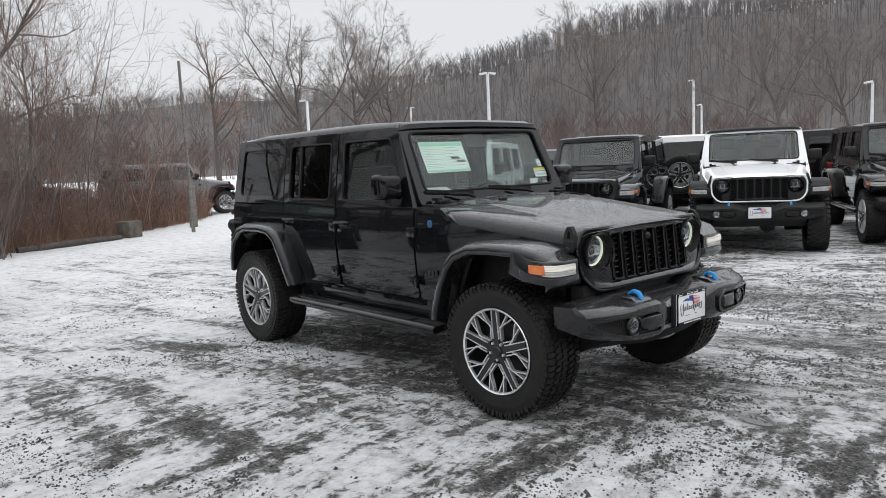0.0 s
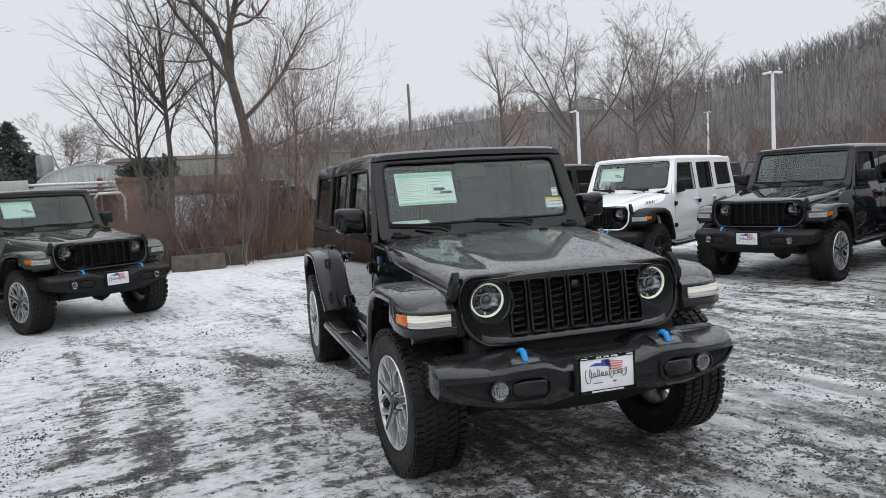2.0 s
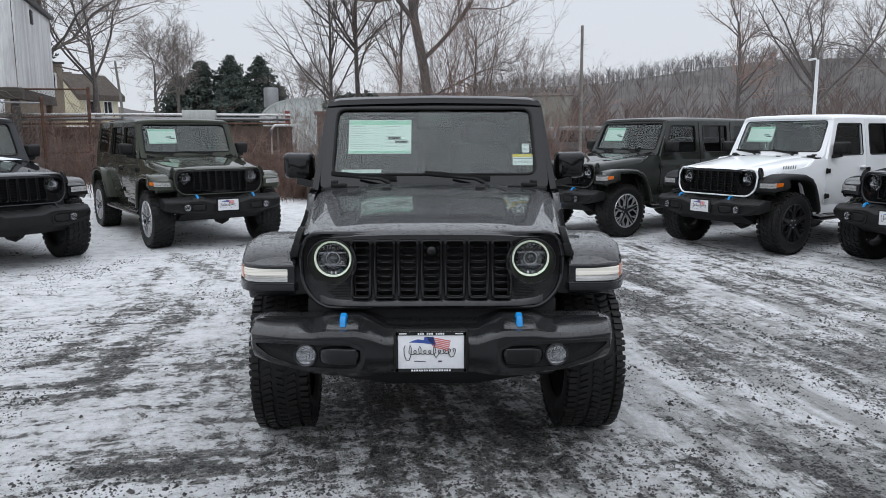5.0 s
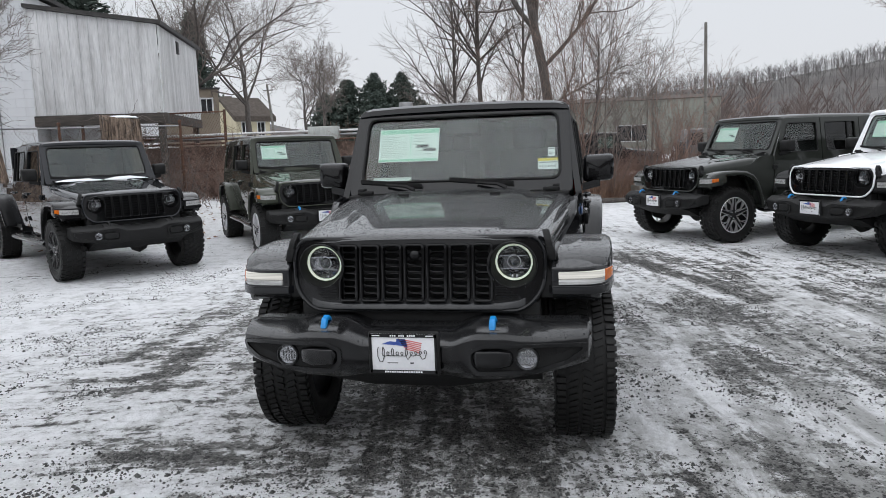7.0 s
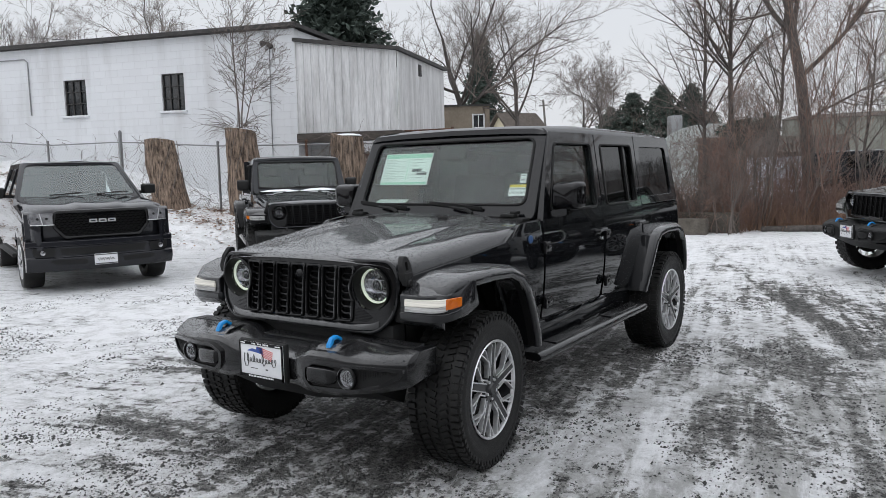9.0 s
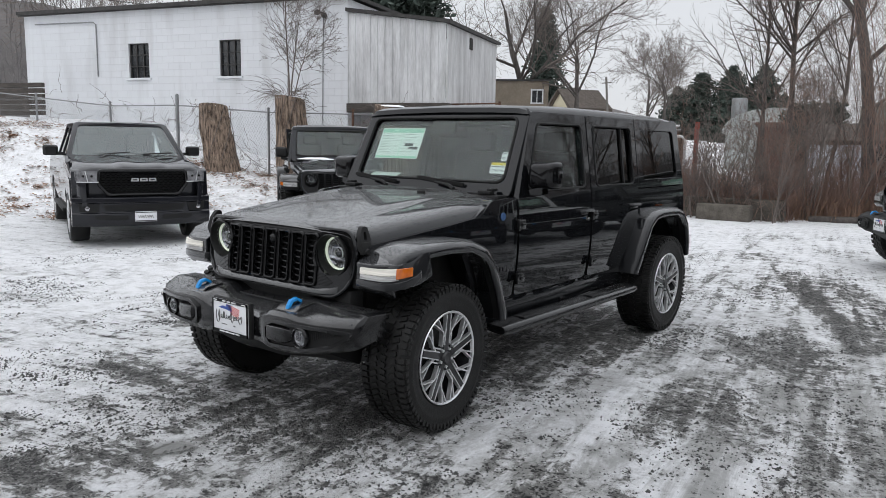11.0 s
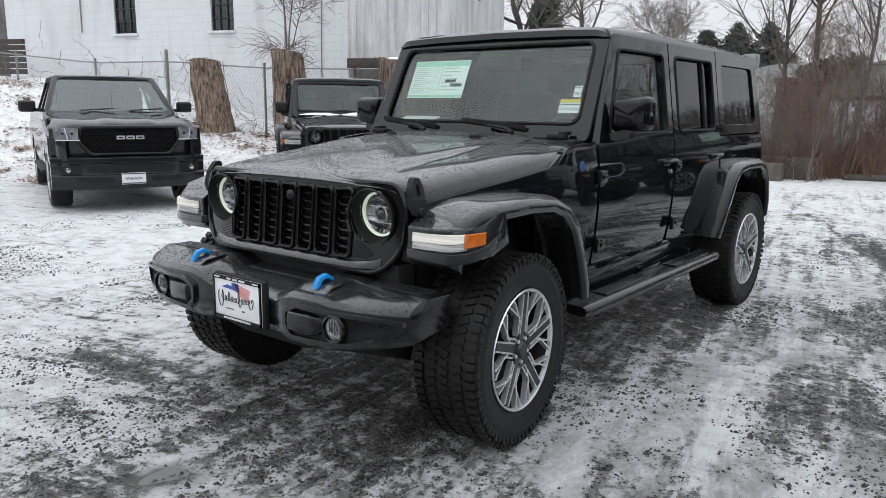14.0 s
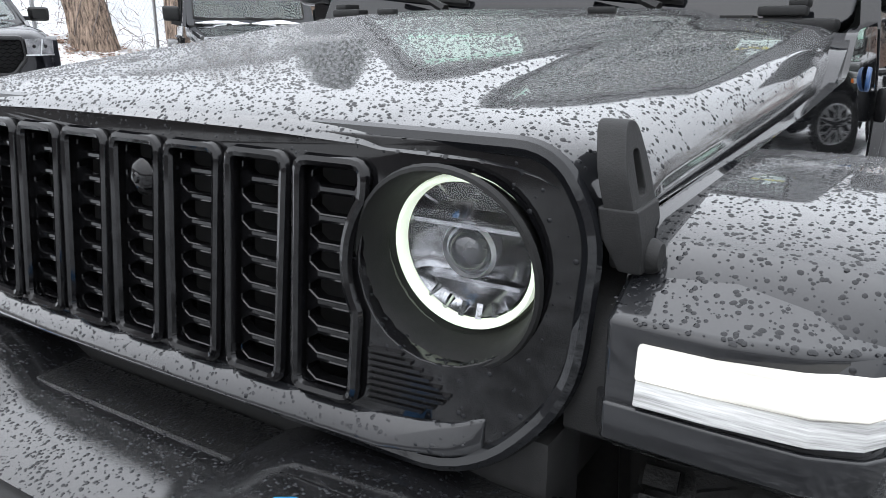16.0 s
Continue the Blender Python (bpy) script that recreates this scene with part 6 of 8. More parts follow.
# ---- buildings ----
def block_wall(name, base, joint, w, h, rough=0.8, dirt=(0.35, 0.34, 0.32)):
    """Painted blockwork: courses as shallow relief, with streaks of dirt."""
    m, n, l, p = node_mat(name)
    tc = n.new("ShaderNodeTexCoord")
    mp = n.new("ShaderNodeMapping")
    mp.inputs["Rotation"].default_value = (radians(90), 0, 0)
    l.new(tc.outputs["Object"], mp.inputs[0])
    b = n.new("ShaderNodeTexBrick")
    b.inputs["Scale"].default_value = 1.0
    b.inputs["Brick Width"].default_value, b.inputs["Row Height"].default_value = w, h
    b.inputs["Mortar Size"].default_value, b.inputs["Mortar Smooth"].default_value = 0.006, 0.6
    b.inputs["Color1"].default_value, b.inputs["Color2"].default_value, b.inputs["Mortar"].default_value = (*base, 1), (*[v * 0.96 for v in base], 1), (*joint, 1)
    l.new(mp.outputs[0], b.inputs[0])
    mp2 = n.new("ShaderNodeMapping")
    mp2.inputs["Scale"].default_value = (1.6, 1.6, 0.25)
    l.new(tc.outputs["Object"], mp2.inputs[0])
    t = n.new("ShaderNodeTexNoise")
    t.inputs["Scale"].default_value, t.inputs["Detail"].default_value = 1.3, 8
    l.new(mp2.outputs[0], t.inputs[0])
    r = n.new("ShaderNodeValToRGB")
    r.color_ramp.elements[0].position, r.color_ramp.elements[1].position = 0.5, 0.78
    r.color_ramp.elements[0].color, r.color_ramp.elements[1].color = (0, 0, 0, 1), (0.6, 0.6, 0.6, 1)
    l.new(t.outputs[0], r.inputs[0])
    mx = n.new("ShaderNodeMix")
    mx.data_type = "RGBA"
    mx.inputs[7].default_value = (*dirt, 1)
    l.new(r.outputs[0], mx.inputs[0])
    l.new(b.outputs[0], mx.inputs[6])
    l.new(mx.outputs[2], p.inputs["Base Color"])
    p.inputs["Roughness"].default_value = rough
    t2 = n.new("ShaderNodeTexNoise")
    t2.inputs["Scale"].default_value, t2.inputs["Detail"].default_value = 9, 6
    l.new(tc.outputs["Object"], t2.inputs[0])
    ad = n.new("ShaderNodeMath")
    ad.operation = "MULTIPLY_ADD"
    ad.inputs[1].default_value = -1.0
    l.new(b.outputs["Fac"], ad.inputs[0])
    l.new(t2.outputs[0], ad.inputs[2])
    bp = n.new("ShaderNodeBump")
    bp.inputs["Strength"].default_value, bp.inputs["Distance"].default_value = 0.5, 0.012
    l.new(ad.outputs[0], bp.inputs["Height"])
    l.new(bp.outputs[0], p.inputs["Normal"])
    return m


WALL_WHITE = block_wall("white painted blocks", (0.70, 0.715, 0.735), (0.62, 0.63, 0.645), 0.40, 0.20, dirt=(0.46, 0.46, 0.46))
SIDING = grained("weathered white metal siding", (0.42, 0.42, 0.42), (0.74, 0.745, 0.75), scale=1.6, rough=0.55, bump=0.15, bscale=18, stretch=(3, 3, 0.35), lo=0.32, hi=0.62)
ROOF_DARK = grained("dark roof edging", (0.025, 0.024, 0.023), (0.055, 0.052, 0.05), scale=6, rough=0.7, bump=0.2)
WOOD_DARK = grained("dark weathered timber", (0.035, 0.030, 0.026), (0.085, 0.072, 0.062), scale=4, rough=0.8, bump=0.4, stretch=(1, 1, 6))
WOOD_GREY = grained("grey weathered wood", (0.10, 0.095, 0.085), (0.22, 0.205, 0.185), scale=5, rough=0.85, bump=0.4, stretch=(1, 1, 5))
STEEL = grained("galvanised steel", (0.20, 0.205, 0.21), (0.32, 0.325, 0.33), scale=30, rough=0.45, metal=0.7)
RUST = grained("rusty steel", (0.055, 0.030, 0.020), (0.14, 0.070, 0.045), scale=14, rough=0.85, bump=0.3)
PIPE_WHITE = grained("pale painted pipe", (0.55, 0.56, 0.56), (0.70, 0.70, 0.70), scale=8, rough=0.5)
POLE_WHITE = grained("white lamp post paint", (0.60, 0.62, 0.63), (0.72, 0.73, 0.74), scale=5, rough=0.4)
PANE = grained("dark window pane", (0.012, 0.014, 0.016), (0.035, 0.038, 0.042), scale=3, rough=0.12, coat=0.6)
BARK = grained("tree bark", (0.050, 0.044, 0.041), (0.125, 0.110, 0.100), scale=9, rough=0.9, bump=0.9, bscale=28, stretch=(2, 2, 0.5))
BARK_CUT = grained("cut stump bark", (0.045, 0.032, 0.024), (0.34, 0.255, 0.195), scale=9, rough=0.9, bump=1.0, bscale=16, stretch=(2.4, 2.4, 0.32), lo=0.40, hi=0.60)
TWIG = grained("bare twigs", (0.100, 0.083, 0.074), (0.205, 0.172, 0.155), scale=2, rough=0.9)
TWIG_RED = grained("reddish bare stems", (0.150, 0.095, 0.076), (0.290, 0.195, 0.160), scale=2, rough=0.9)
WOODS_NEAR = grained("brown thicket", (0.075, 0.058, 0.052), (0.140, 0.108, 0.098), scale=0.3, rough=1.0)
# far woods: base tones lifted towards grey in place of aerial haze
TWIG_HAZED = grained("distant bare trees with haze in the tone", (0.102, 0.096, 0.096), (0.180, 0.168, 0.166), scale=0.4, rough=1.0)
DRYGRASS = grained("dry weeds", (0.15, 0.088, 0.060), (0.36, 0.235, 0.165), scale=3, rough=0.95)
NEEDLE = grained("dark conifer needles", (0.030, 0.045, 0.038), (0.085, 0.108, 0.090), scale=3, rough=0.85)

WALL_P, WALL_A = (-7.90, 14.31), 18.0
bld = thing("building", pose(*WALL_P, 0, 0, 0, WALL_A), "white painted block building with a flat roof and two barred windows", "building")
wins = [(-7.49, -6.72, 3.38, 4.40), (-4.16, -3.43, 3.38, 4.40)]
bm = bmesh.new()
panel(bm, [(-11.70, 0.0), (0.0, 0.0), (0.0, 5.36), (-11.70, 5.42)], [[(a, c), (b, c), (b, d), (a, d)] for a, b, c, d in wins], lambda u, v, w: (u, w, v), 0.25)
part("front_wall", bm, WALL_WHITE, bld, smooth=False)
bm = bmesh.new()
box(bm, (-0.13, 6.25, 2.67), (0.25, 12.0, 5.35))
box(bm, (-11.57, 6.25, 2.70), (0.25, 12.0, 5.40))
box(bm, (-5.85, 12.1, 2.68), (11.6, 0.25, 5.37))
part("side_wall", bm, WALL_WHITE, bld, smooth=False)
bm = bmesh.new()
box(bm, (-5.85, 6.1, 5.44), (11.9, 12.6, 0.10))
box(bm, (-5.87, -0.06, 5.44), (11.94, 0.10, 0.15), bevel=0.01)
part("roof", bm, ROOF_DARK, bld, "dark flat roof with a thin edge", smooth=False)
for a, b, c, d in wins:
    win = new("window")
    win.parent = bld
    bm = bmesh.new()
    for u0, u1, v0, v1 in ((a, b, c - 0.05, c), (a, b, d - 0.03, d), (a, a + 0.035, c, d), (b - 0.035, b, c, d)):
        box(bm, ((u0 + u1) / 2, 0.08, (v0 + v1) / 2), (u1 - u0, 0.06, v1 - v0))
    for i in (1, 2):
        u = a + (b - a) * i / 3
        box(bm, (u, 0.07, (c + d) / 2), (0.03, 0.03, d - c))
        v = c + (d - c) * i / 3
        box(bm, ((a + b) / 2, 0.07, v), (b - a, 0.03, 0.026))
    part("window_frame", bm, ROOF_DARK, win, smooth=False)
    for i in range(3):
        for j in range(3):
            bm = bmesh.new()
            box(bm, (a + (b - a) * (i + 0.5) / 3, 0.10, c + (d - c) * (j + 0.5) / 3), ((b - a) / 3, 0.006, (d - c) / 3))
            part("pane", bm, PANE, win, smooth=False)
    bm = bmesh.new()
    box(bm, ((a + b) / 2, -0.02, c - 0.04), (b - a + 0.14, 0.10, 0.07), bevel=0.008)
    part("window_sill", bm, WALL_WHITE, win)
# flood lamp, conduits and cables on the wall
bm = bmesh.new()
box(bm, (-0.75, -0.03, 4.98), (0.10, 0.06, 0.10), bevel=0.01)
for s in (-0.10, 0.10):
    lathe(bm, [(0.001, 0.10), (0.05, 0.09), (0.075, 0.0), (0.07, -0.06), (0.001, -0.08)], 12, Matrix.Translation((-0.75 + s, -0.13, 4.96 - 0.4 * s)) @ Matrix.Rotation(radians(-60 - 300 * s), 4, "Z"))
part("flood_lamp", bm, ROOF_DARK, bld, "dark twin flood lamp")
bm = bmesh.new()
tube(bm, [(-0.72, -0.03, 4.9), (-0.74, -0.03, 4.0), (-0.76, -0.03, 2.4), (-0.76, -0.03, 1.1)], 0.013, 6)
part("cable", bm, STEEL, bld, "thin grey cable")
bm = bmesh.new()
tube(bm, [(-8.70, -0.03, 3.44), (-8.70, -0.03, 5.0), (-8.80, -0.03, 5.08), (-11.2, -0.03, 5.10)], 0.020, 6)
part("conduit", bm, STEEL, bld, "thin grey conduit")

# overhanging shed against the building's corner
shed = thing("shed", pose(*WALL_P, 0, 0, 0, WALL_A), "raised shed clad in weathered pale metal boards over a dark beam", "shed")
n = 13
for i in range(n):
    u0, u1 = 0.02 + 2.82 * i / n, 0.02 + 2.82 * (i + 1) / n
    bm = bmesh.new()
    t0, t1 = 5.0 - 0.14 * u0, 5.0 - 0.14 * u1
    loft(bm, [[(u0 + 0.009, 0.0, 2.6), (u1 - 0.009, 0.0, 2.6), (u1 - 0.009, 0.03, 2.6), (u0 + 0.009, 0.03, 2.6)], [(u0 + 0.009, 0.0, t0), (u1 - 0.009, 0.0, t1), (u1 - 0.009, 0.03, t1), (u0 + 0.009, 0.03, t0)]])
    bar(bm, (u0, -0.008, 2.6), (u0, -0.008, t0), 0.022, 0.03, (0, 1, 0))
    part("board", bm, SIDING, shed, smooth=False)
for i in range(12):
    v0, v1 = 4.3 * i / 12, 4.3 * (i + 1) / 12
    bm = bmesh.new()
    box(bm, (2.86, (v0 + v1) / 2 + 0.02, 3.56), (0.03, v1 - v0 - 0.008, 2.04))
    part("board", bm, SIDING, shed, smooth=False)
bm = bmesh.new()
loft(bm, [[(-0.02, -0.10, 5.01), (2.96, -0.10, 4.59), (2.96, -0.10, 4.68), (-0.02, -0.10, 5.10)], [(-0.02, 4.5, 5.01), (2.96, 4.5, 4.59), (2.96, 4.5, 4.68), (-0.02, 4.5, 5.10)]])
part("roof", bm, ROOF_DARK, shed, smooth=False)
bm = bmesh.new()
box(bm, (1.45, 0.06, 2.47), (2.95, 0.20, 0.24), bevel=0.01)
box(bm, (2.82, 2.2, 2.47), (0.16, 4.2, 0.22))
part("beam", bm, WOOD_DARK, shed, "dark timber beam")
for u, w in ((2.75, 0.15), (2.75, 4.1)):
    bm = bmesh.new()
    box(bm, (u, w, 1.36), (0.14, 0.14, 2.0))
    part("post", bm, WOOD_DARK, shed)
bm = bmesh.new()
box(bm, (0.66, 0.9, 1.3), (1.4, 0.2, 2.1))
part("lower_wall", bm, WALL_WHITE, shed, "white painted lower wall", smooth=False)
bm = bmesh.new()
box(bm, (2.885, 1.85, 4.30), (0.03, 0.24, 0.32), bevel=0.01)
for j in range(5):
    box(bm, (2.90, 1.85, 4.18 + j * 0.06), (0.02, 0.20, 0.02), Matrix.Rotation(0.5, 3, "Y"))
part("vent", bm, ROOF_DARK, shed, "dark louvred vent")

# ---- chain-link fence ----
FX = math.cos(FENCE_A), math.sin(FENCE_A)


def fence_at(u, d=0.0):
    x, y = FENCE_P.x + FX[0] * u + FENCE_N.x * d, FENCE_P.y + FX[1] * u + FENCE_N.y * d
    return x, y, bank(x, y)


fence = thing("fence", pose(0, 0, 0), "galvanised chain-link fence with old posts, tangled with vines", "fence")
posts = [-8.8, -7.4, -4.84, -2.67, 0.06, 2.4, 4.8]
heights = [1.0, 0.85, 0.9, 1.35, 1.75, 1.75, 1.85]
top_z = lambda u: float(np.interp(u, [-8.8, -7.4, -4.84, -2.67, 0, 2.4, 4.8], [2.80, 2.66, 2.42, 2.44, 2.26, 2.22, 2.20]))
for u in posts:
    x, y, z = fence_at(u)
    bm = bmesh.new()
    tube(bm, [(x, y, z - 0.1), (x, y, top_z(u) + (0.25 if u == -2.67 else 0.08))], 0.045 if u == -2.67 else 0.03, 8)
    lathe(bm, [(0.001, 0.05), (0.035, 0.03), (0.045, 0.0)], 8, Matrix.Translation((x, y, top_z(u) + (0.25 if u == -2.67 else 0.08))) @ Matrix.Rotation(radians(-90), 4, "Y"))
    part("post", bm, STEEL if u < 1 else RUST, fence)
bm = bmesh.new()
tube(bm, [(*fence_at(u)[:2], top_z(u)) for u in np.linspace(-8.8, 4.8, 24)], 0.018, 6)
part("top_rail", bm, STEEL, fence)
bm = bmesh.new()
step = 0.075
u = -8.8
while u < 4.8:
    z0, z1 = fence_at(u)[2] + 0.03, top_z(u)
    h = z1 - z0
    for s in (1, -1):
        a, b = u, u + s * h * 0.62
        k = max(0.0, min(1.0, ((-8.8 if s < 0 else 4.8) - a) / (b - a))) if (b < -8.8 or b > 4.8) else 1.0
        b = a + (b - a) * k
        xa, ya, _ = fence_at(a, 0.006 * s)
        xb, yb, _ = fence_at(b, 0.006 * s)
        tube(bm, [(xa, ya, z0), (xb, yb, z0 + h * k)], 0.0019, 3)
    u += step
part("wire_mesh", bm, STEEL, fence, "diamond wire mesh").data.shade_flat()


# ---- vegetation ----
class Geo:
    """Collects tapered round branches into one mesh."""

    def __init__(self):
        self.v, self.f = [], []

    def branch(self, pts, r0, r1, sides):
        b, k = len(self.v), len(pts)
        for i, p in enumerate(pts):
            t = (pts[min(i + 1, k - 1)] - pts[max(i - 1, 0)]).normalized()
            s = t.cross(Vector((0.31, 0.95, 0.08))).normalized()
            u = s.cross(t)
            r = r0 + (r1 - r0) * i / (k - 1)
            for j in range(sides):
                a = 2 * math.pi * j / sides
                self.v.append(tuple(p + s * (r * math.cos(a)) + u * (r * math.sin(a))))
        for i in range(k - 1):
            for j in range(sides):
                self.f.append((b + i * sides + j, b + i * sides + (j + 1) % sides, b + (i + 1) * sides + (j + 1) % sides, b + (i + 1) * sides + j))


def limb(rng, p, d, length, bend, up, seg):
    pts, step = [p.copy()], length / seg
    for _ in range(seg):
        d = (d + Vector((rng.gauss(0, bend), rng.gauss(0, bend), rng.gauss(0, bend) + up))).normalized()
        pts.append(pts[-1] + d * step)
    return pts


def grow(rng, geos, p, d, length, r, level, spec, thin=0.003):
    """Grows a limb and, from it, the limbs of the next level."""
    n, ratio, spread, up, bend = spec[level]
    sides = (8, 6, 4, 3, 3, 3)[min(level, 5)]
    pts = limb(rng, p, d, length, bend, up, (7, 5, 4, 3, 2, 2)[min(level, 5)] if level < len(spec) - 2 else len(spec) - level)
    tip = 0.35 if level < len(spec) - 1 else 0.5
    geos[0 if level < 2 else 1].branch(pts, r, r * tip, sides)
    if level + 1 >= len(spec):
        return
    for i in range(n):
        t = rng.uniform(0.32 if level == 0 else 0.18, 1.0) if i else 1.0
        q = t * (len(pts) - 1)
        k = min(int(q), len(pts) - 2)
        base = pts[k].lerp(pts[k + 1], q - k)
        axis = (pts[k + 1] - pts[k]).normalized()
        side = axis.cross(Vector((rng.uniform(-1, 1), rng.uniform(-1, 1), rng.uniform(-1, 1)))).normalized()
        a = radians(spread) * rng.uniform(0.6, 1.25) * (0.5 if i == 0 else 1)
        dd = (axis * math.cos(a) + side * math.sin(a)).normalized()
        rr = max((r * (1 - 0.62 * t)) * 0.56, thin)
        grow(rng, geos, base, dd, length * ratio * rng.uniform(0.7, 1.2) * (1.15 - 0.45 * t), rr, level + 1, spec, thin)


OAK = [(8, 1.02, 46, 0.05, 0.12), (9, 0.52, 46, 0.06, 0.20), (7, 0.54, 46, 0.05, 0.22), (6, 0.52, 42, 0.05, 0.2), (0, 0, 0, 0.03, 0.2)]
SLIM = [(16, 0.44, 42, 0.04, 0.05), (8, 0.5, 42, 0.06, 0.12), (6, 0.5, 42, 0.05, 0.16), (0, 0, 0, 0.03, 0.2)]
BUSH = [(8, 0.44, 34, 0.03, 0.10), (5, 0.5, 38, 0.06, 0.14), (3, 0.55, 40, 0.03, 0.18), (0, 0, 0, 0, 0.2)]


def tree(seed, x, y, height, r, spec, label, lean=(0, 0), z=None, mats=(None, None), category="tree", group="bare trees", path=None, forks=()):
    rng = random.Random(seed)
    z = bank(x, y) if z is None else z
    t = thing("tree", pose(x, y, z - 0.05), label, category, group)
    geos = [Geo(), Geo()]
    if path:
        pts = [Vector(p) for p in path]
        geos[0].branch(pts, r, r * 0.7, 9)
        for at, d, ln, rr in forks:
            grow(rng, geos, pts[at], Vector(d).normalized(), ln, rr, 1, spec, 0.0045)
    else:
        grow(rng, geos, Vector((0, 0, 0)), Vector((lean[0], lean[1], 1)).normalized(), height * (0.48 if spec is OAK else 0.72), r * 1.1, 0, spec, max(0.003, 0.00016 * math.hypot(x - 4, y)))
    raw("trunk", geos[0].v, geos[0].f, mats[0] or BARK, t)
    raw("crown", geos[1].v, geos[1].f, mats[1] or TWIG, t)
    return t


def shrub(seed, x, y, height, stems, spread, mat, label="leafless multi-stemmed shrub with reddish-brown twigs"):
    rng = random.Random(seed)
    t = thing("shrub", pose(x, y, bank(x, y) - 0.03), label, "shrub", "leafless shrubs")
    geos = [Geo(), Geo()]
    for _ in range(stems):
        a = rng.uniform(0, 6.28)
        o = Vector((rng.gauss(0, 0.16), rng.gauss(0, 0.16), 0))
        d = Vector((math.cos(a) * spread * rng.random(), math.sin(a) * spread * rng.random(), 1)).normalized()
        grow(rng, geos, o, d, height * rng.uniform(0.45, 0.9), rng.uniform(0.010, 0.022), 0, BUSH)
    raw("stem", geos[0].v, geos[0].f, mat, t)
    raw("crown", geos[1].v, geos[1].f, mat, t)
    return t


# the leaning tree in the brush: a crooked trunk that forks
FORK = [(9, 0.62, 48, 0.06, 0.09), (12, 0.50, 44, 0.06, 0.13), (7, 0.52, 45, 0.05, 0.17), (5, 0.5, 42, 0.05, 0.2), (0, 0, 0, 0.03, 0.2)]
tree(5, 3.55, 21.8, 10.6, 0.17, FORK, "large bare tree with a leaning dark trunk", path=[(0, 0, -0.1), (-0.04, 0, 1.2), (-0.14, 0, 2.6), (-0.30, 0, 3.8), (-0.52, 0, 4.9), (-0.62, 0, 5.6)],
     forks=[(5, (-0.18, 0.1, 1), 4.6, 0.11), (5, (0.25, -0.1, 1), 4.4, 0.10), (4, (-0.6, 0.2, 0.9), 4.0, 0.08), (4, (0.15, 0.3, 1), 4.2, 0.08), (3, (0.9, 0.0, 0.8), 3.4, 0.07), (2, (0.9, -0.3, 0.5), 2.6, 0.04)])
tree(41, 1.0, 23.5, 9.8, 0.10, SLIM, "tall slender bare tree", lean=(0.02, 0))
tree(42, 0.3, 24.0, 9.2, 0.07, SLIM, "tall slender bare tree", lean=(-0.06, 0))
tree(43, 2.1, 23.6, 8.6, 0.06, SLIM, "tall slender bare tree", lean=(0.05, 0))
tree(44, 4.6, 22.5, 6.6, 0.05, SLIM, "tall slender bare tree", lean=(0.15, 0))
# bare trees beyond
tree(6, 27.0, 45.4, 14.5, 0.21, OAK, "wide-crowned bare tree beyond the lot", lean=(-0.12, 0.1))
tree(7, 34.0, 49.6, 15.5, 0.20, OAK, "wide-crowned bare tree beyond the lot")
tree(8, 36.2, 48.2, 15.0, 0.20, OAK, "wide-crowned bare tree beyond the lot", lean=(0.1, 0))
tree(9, 31.7, 70.8, 16.5, 0.24, SLIM, "narrow bare larch with a pointed crown", mats=(None, TWIG_RED))
tree(10, 72.1, 55.0, 21.0, 0.23, OAK, "tall bare tree below the hill")
tree(11, 60.0, 28.0, 15.0, 0.17, OAK, "tall bare tree below the hill")
tree(12, 64.0, 24.0, 15.0, 0.17, OAK, "tall bare tree below the hill", lean=(0.2, 0))
tree(13, -13.4, 36.8, 11.5, 0.16, OAK, "bare tree behind the fence", lean=(0.05, 0))
tree(14, -17.4, 55.3, 9.6, 0.13, OAK, "small bare tree far behind the fence")
tree(15, -16.4, 35.9, 14.5, 0.20, OAK, "large bare tree behind the shed")
tree(16, -14.0, 50.6, 9.0, 0.13, OAK, "small bare tree far behind the fence")
tree(17, -30.0, 28.0, 13.0, 0.20, OAK, "bare tree behind the white building")
tree(18, -24.0, 34.0, 13.0, 0.20, OAK, "bare tree behind the white building")
tree(19, -37.0, 24.0, 12.0, 0.20, OAK, "bare tree behind the white building")
tree(20, -7.0, 58.0, 8.5, 0.12, OAK, "small bare tree far behind the brush")

# stems growing round the low barrier
for i in range(7):
    shrub(170 + i, 0.95 + i * 0.30, 16.55 + 0.12 * (i % 3), 1.5 + 0.3 * (i % 4), 4, 0.6, TWIG)
# brush along the lot's far edge
rng = random.Random(77)
edge_y = lambda x: float(np.interp(x, [-6, 0, 2, 4.5, 6, 9, 12], [17.5, 16.9, 16.8, 17.8, 19.3, 22.0, 26.5]))
for i, (x, h, st) in enumerate([(0.2, 1.9, 7), (1.1, 2.2, 7), (1.9, 2.6, 8), (2.6, 2.8, 9), (3.2, 3.4, 12), (3.9, 4.4, 11), (4.6, 5.2, 13), (5.3, 5.0, 11), (6.1, 4.0, 9), (7.0, 3.2, 10), (8.3, 2.4, 8)]):
    shrub(100 + i, x + rng.uniform(-0.2, 0.2), edge_y(x) + rng.uniform(-0.1, 0.9), h * 1.15, st, 0.62, TWIG if i % 3 else TWIG_RED)
for i in range(9):
    x = rng.uniform(-3.5, 9.5)
    shrub(140 + i, x, edge_y(x) + rng.uniform(1.2, 4.0), rng.uniform(1.6, 2.6), 9, 0.45, TWIG_RED)

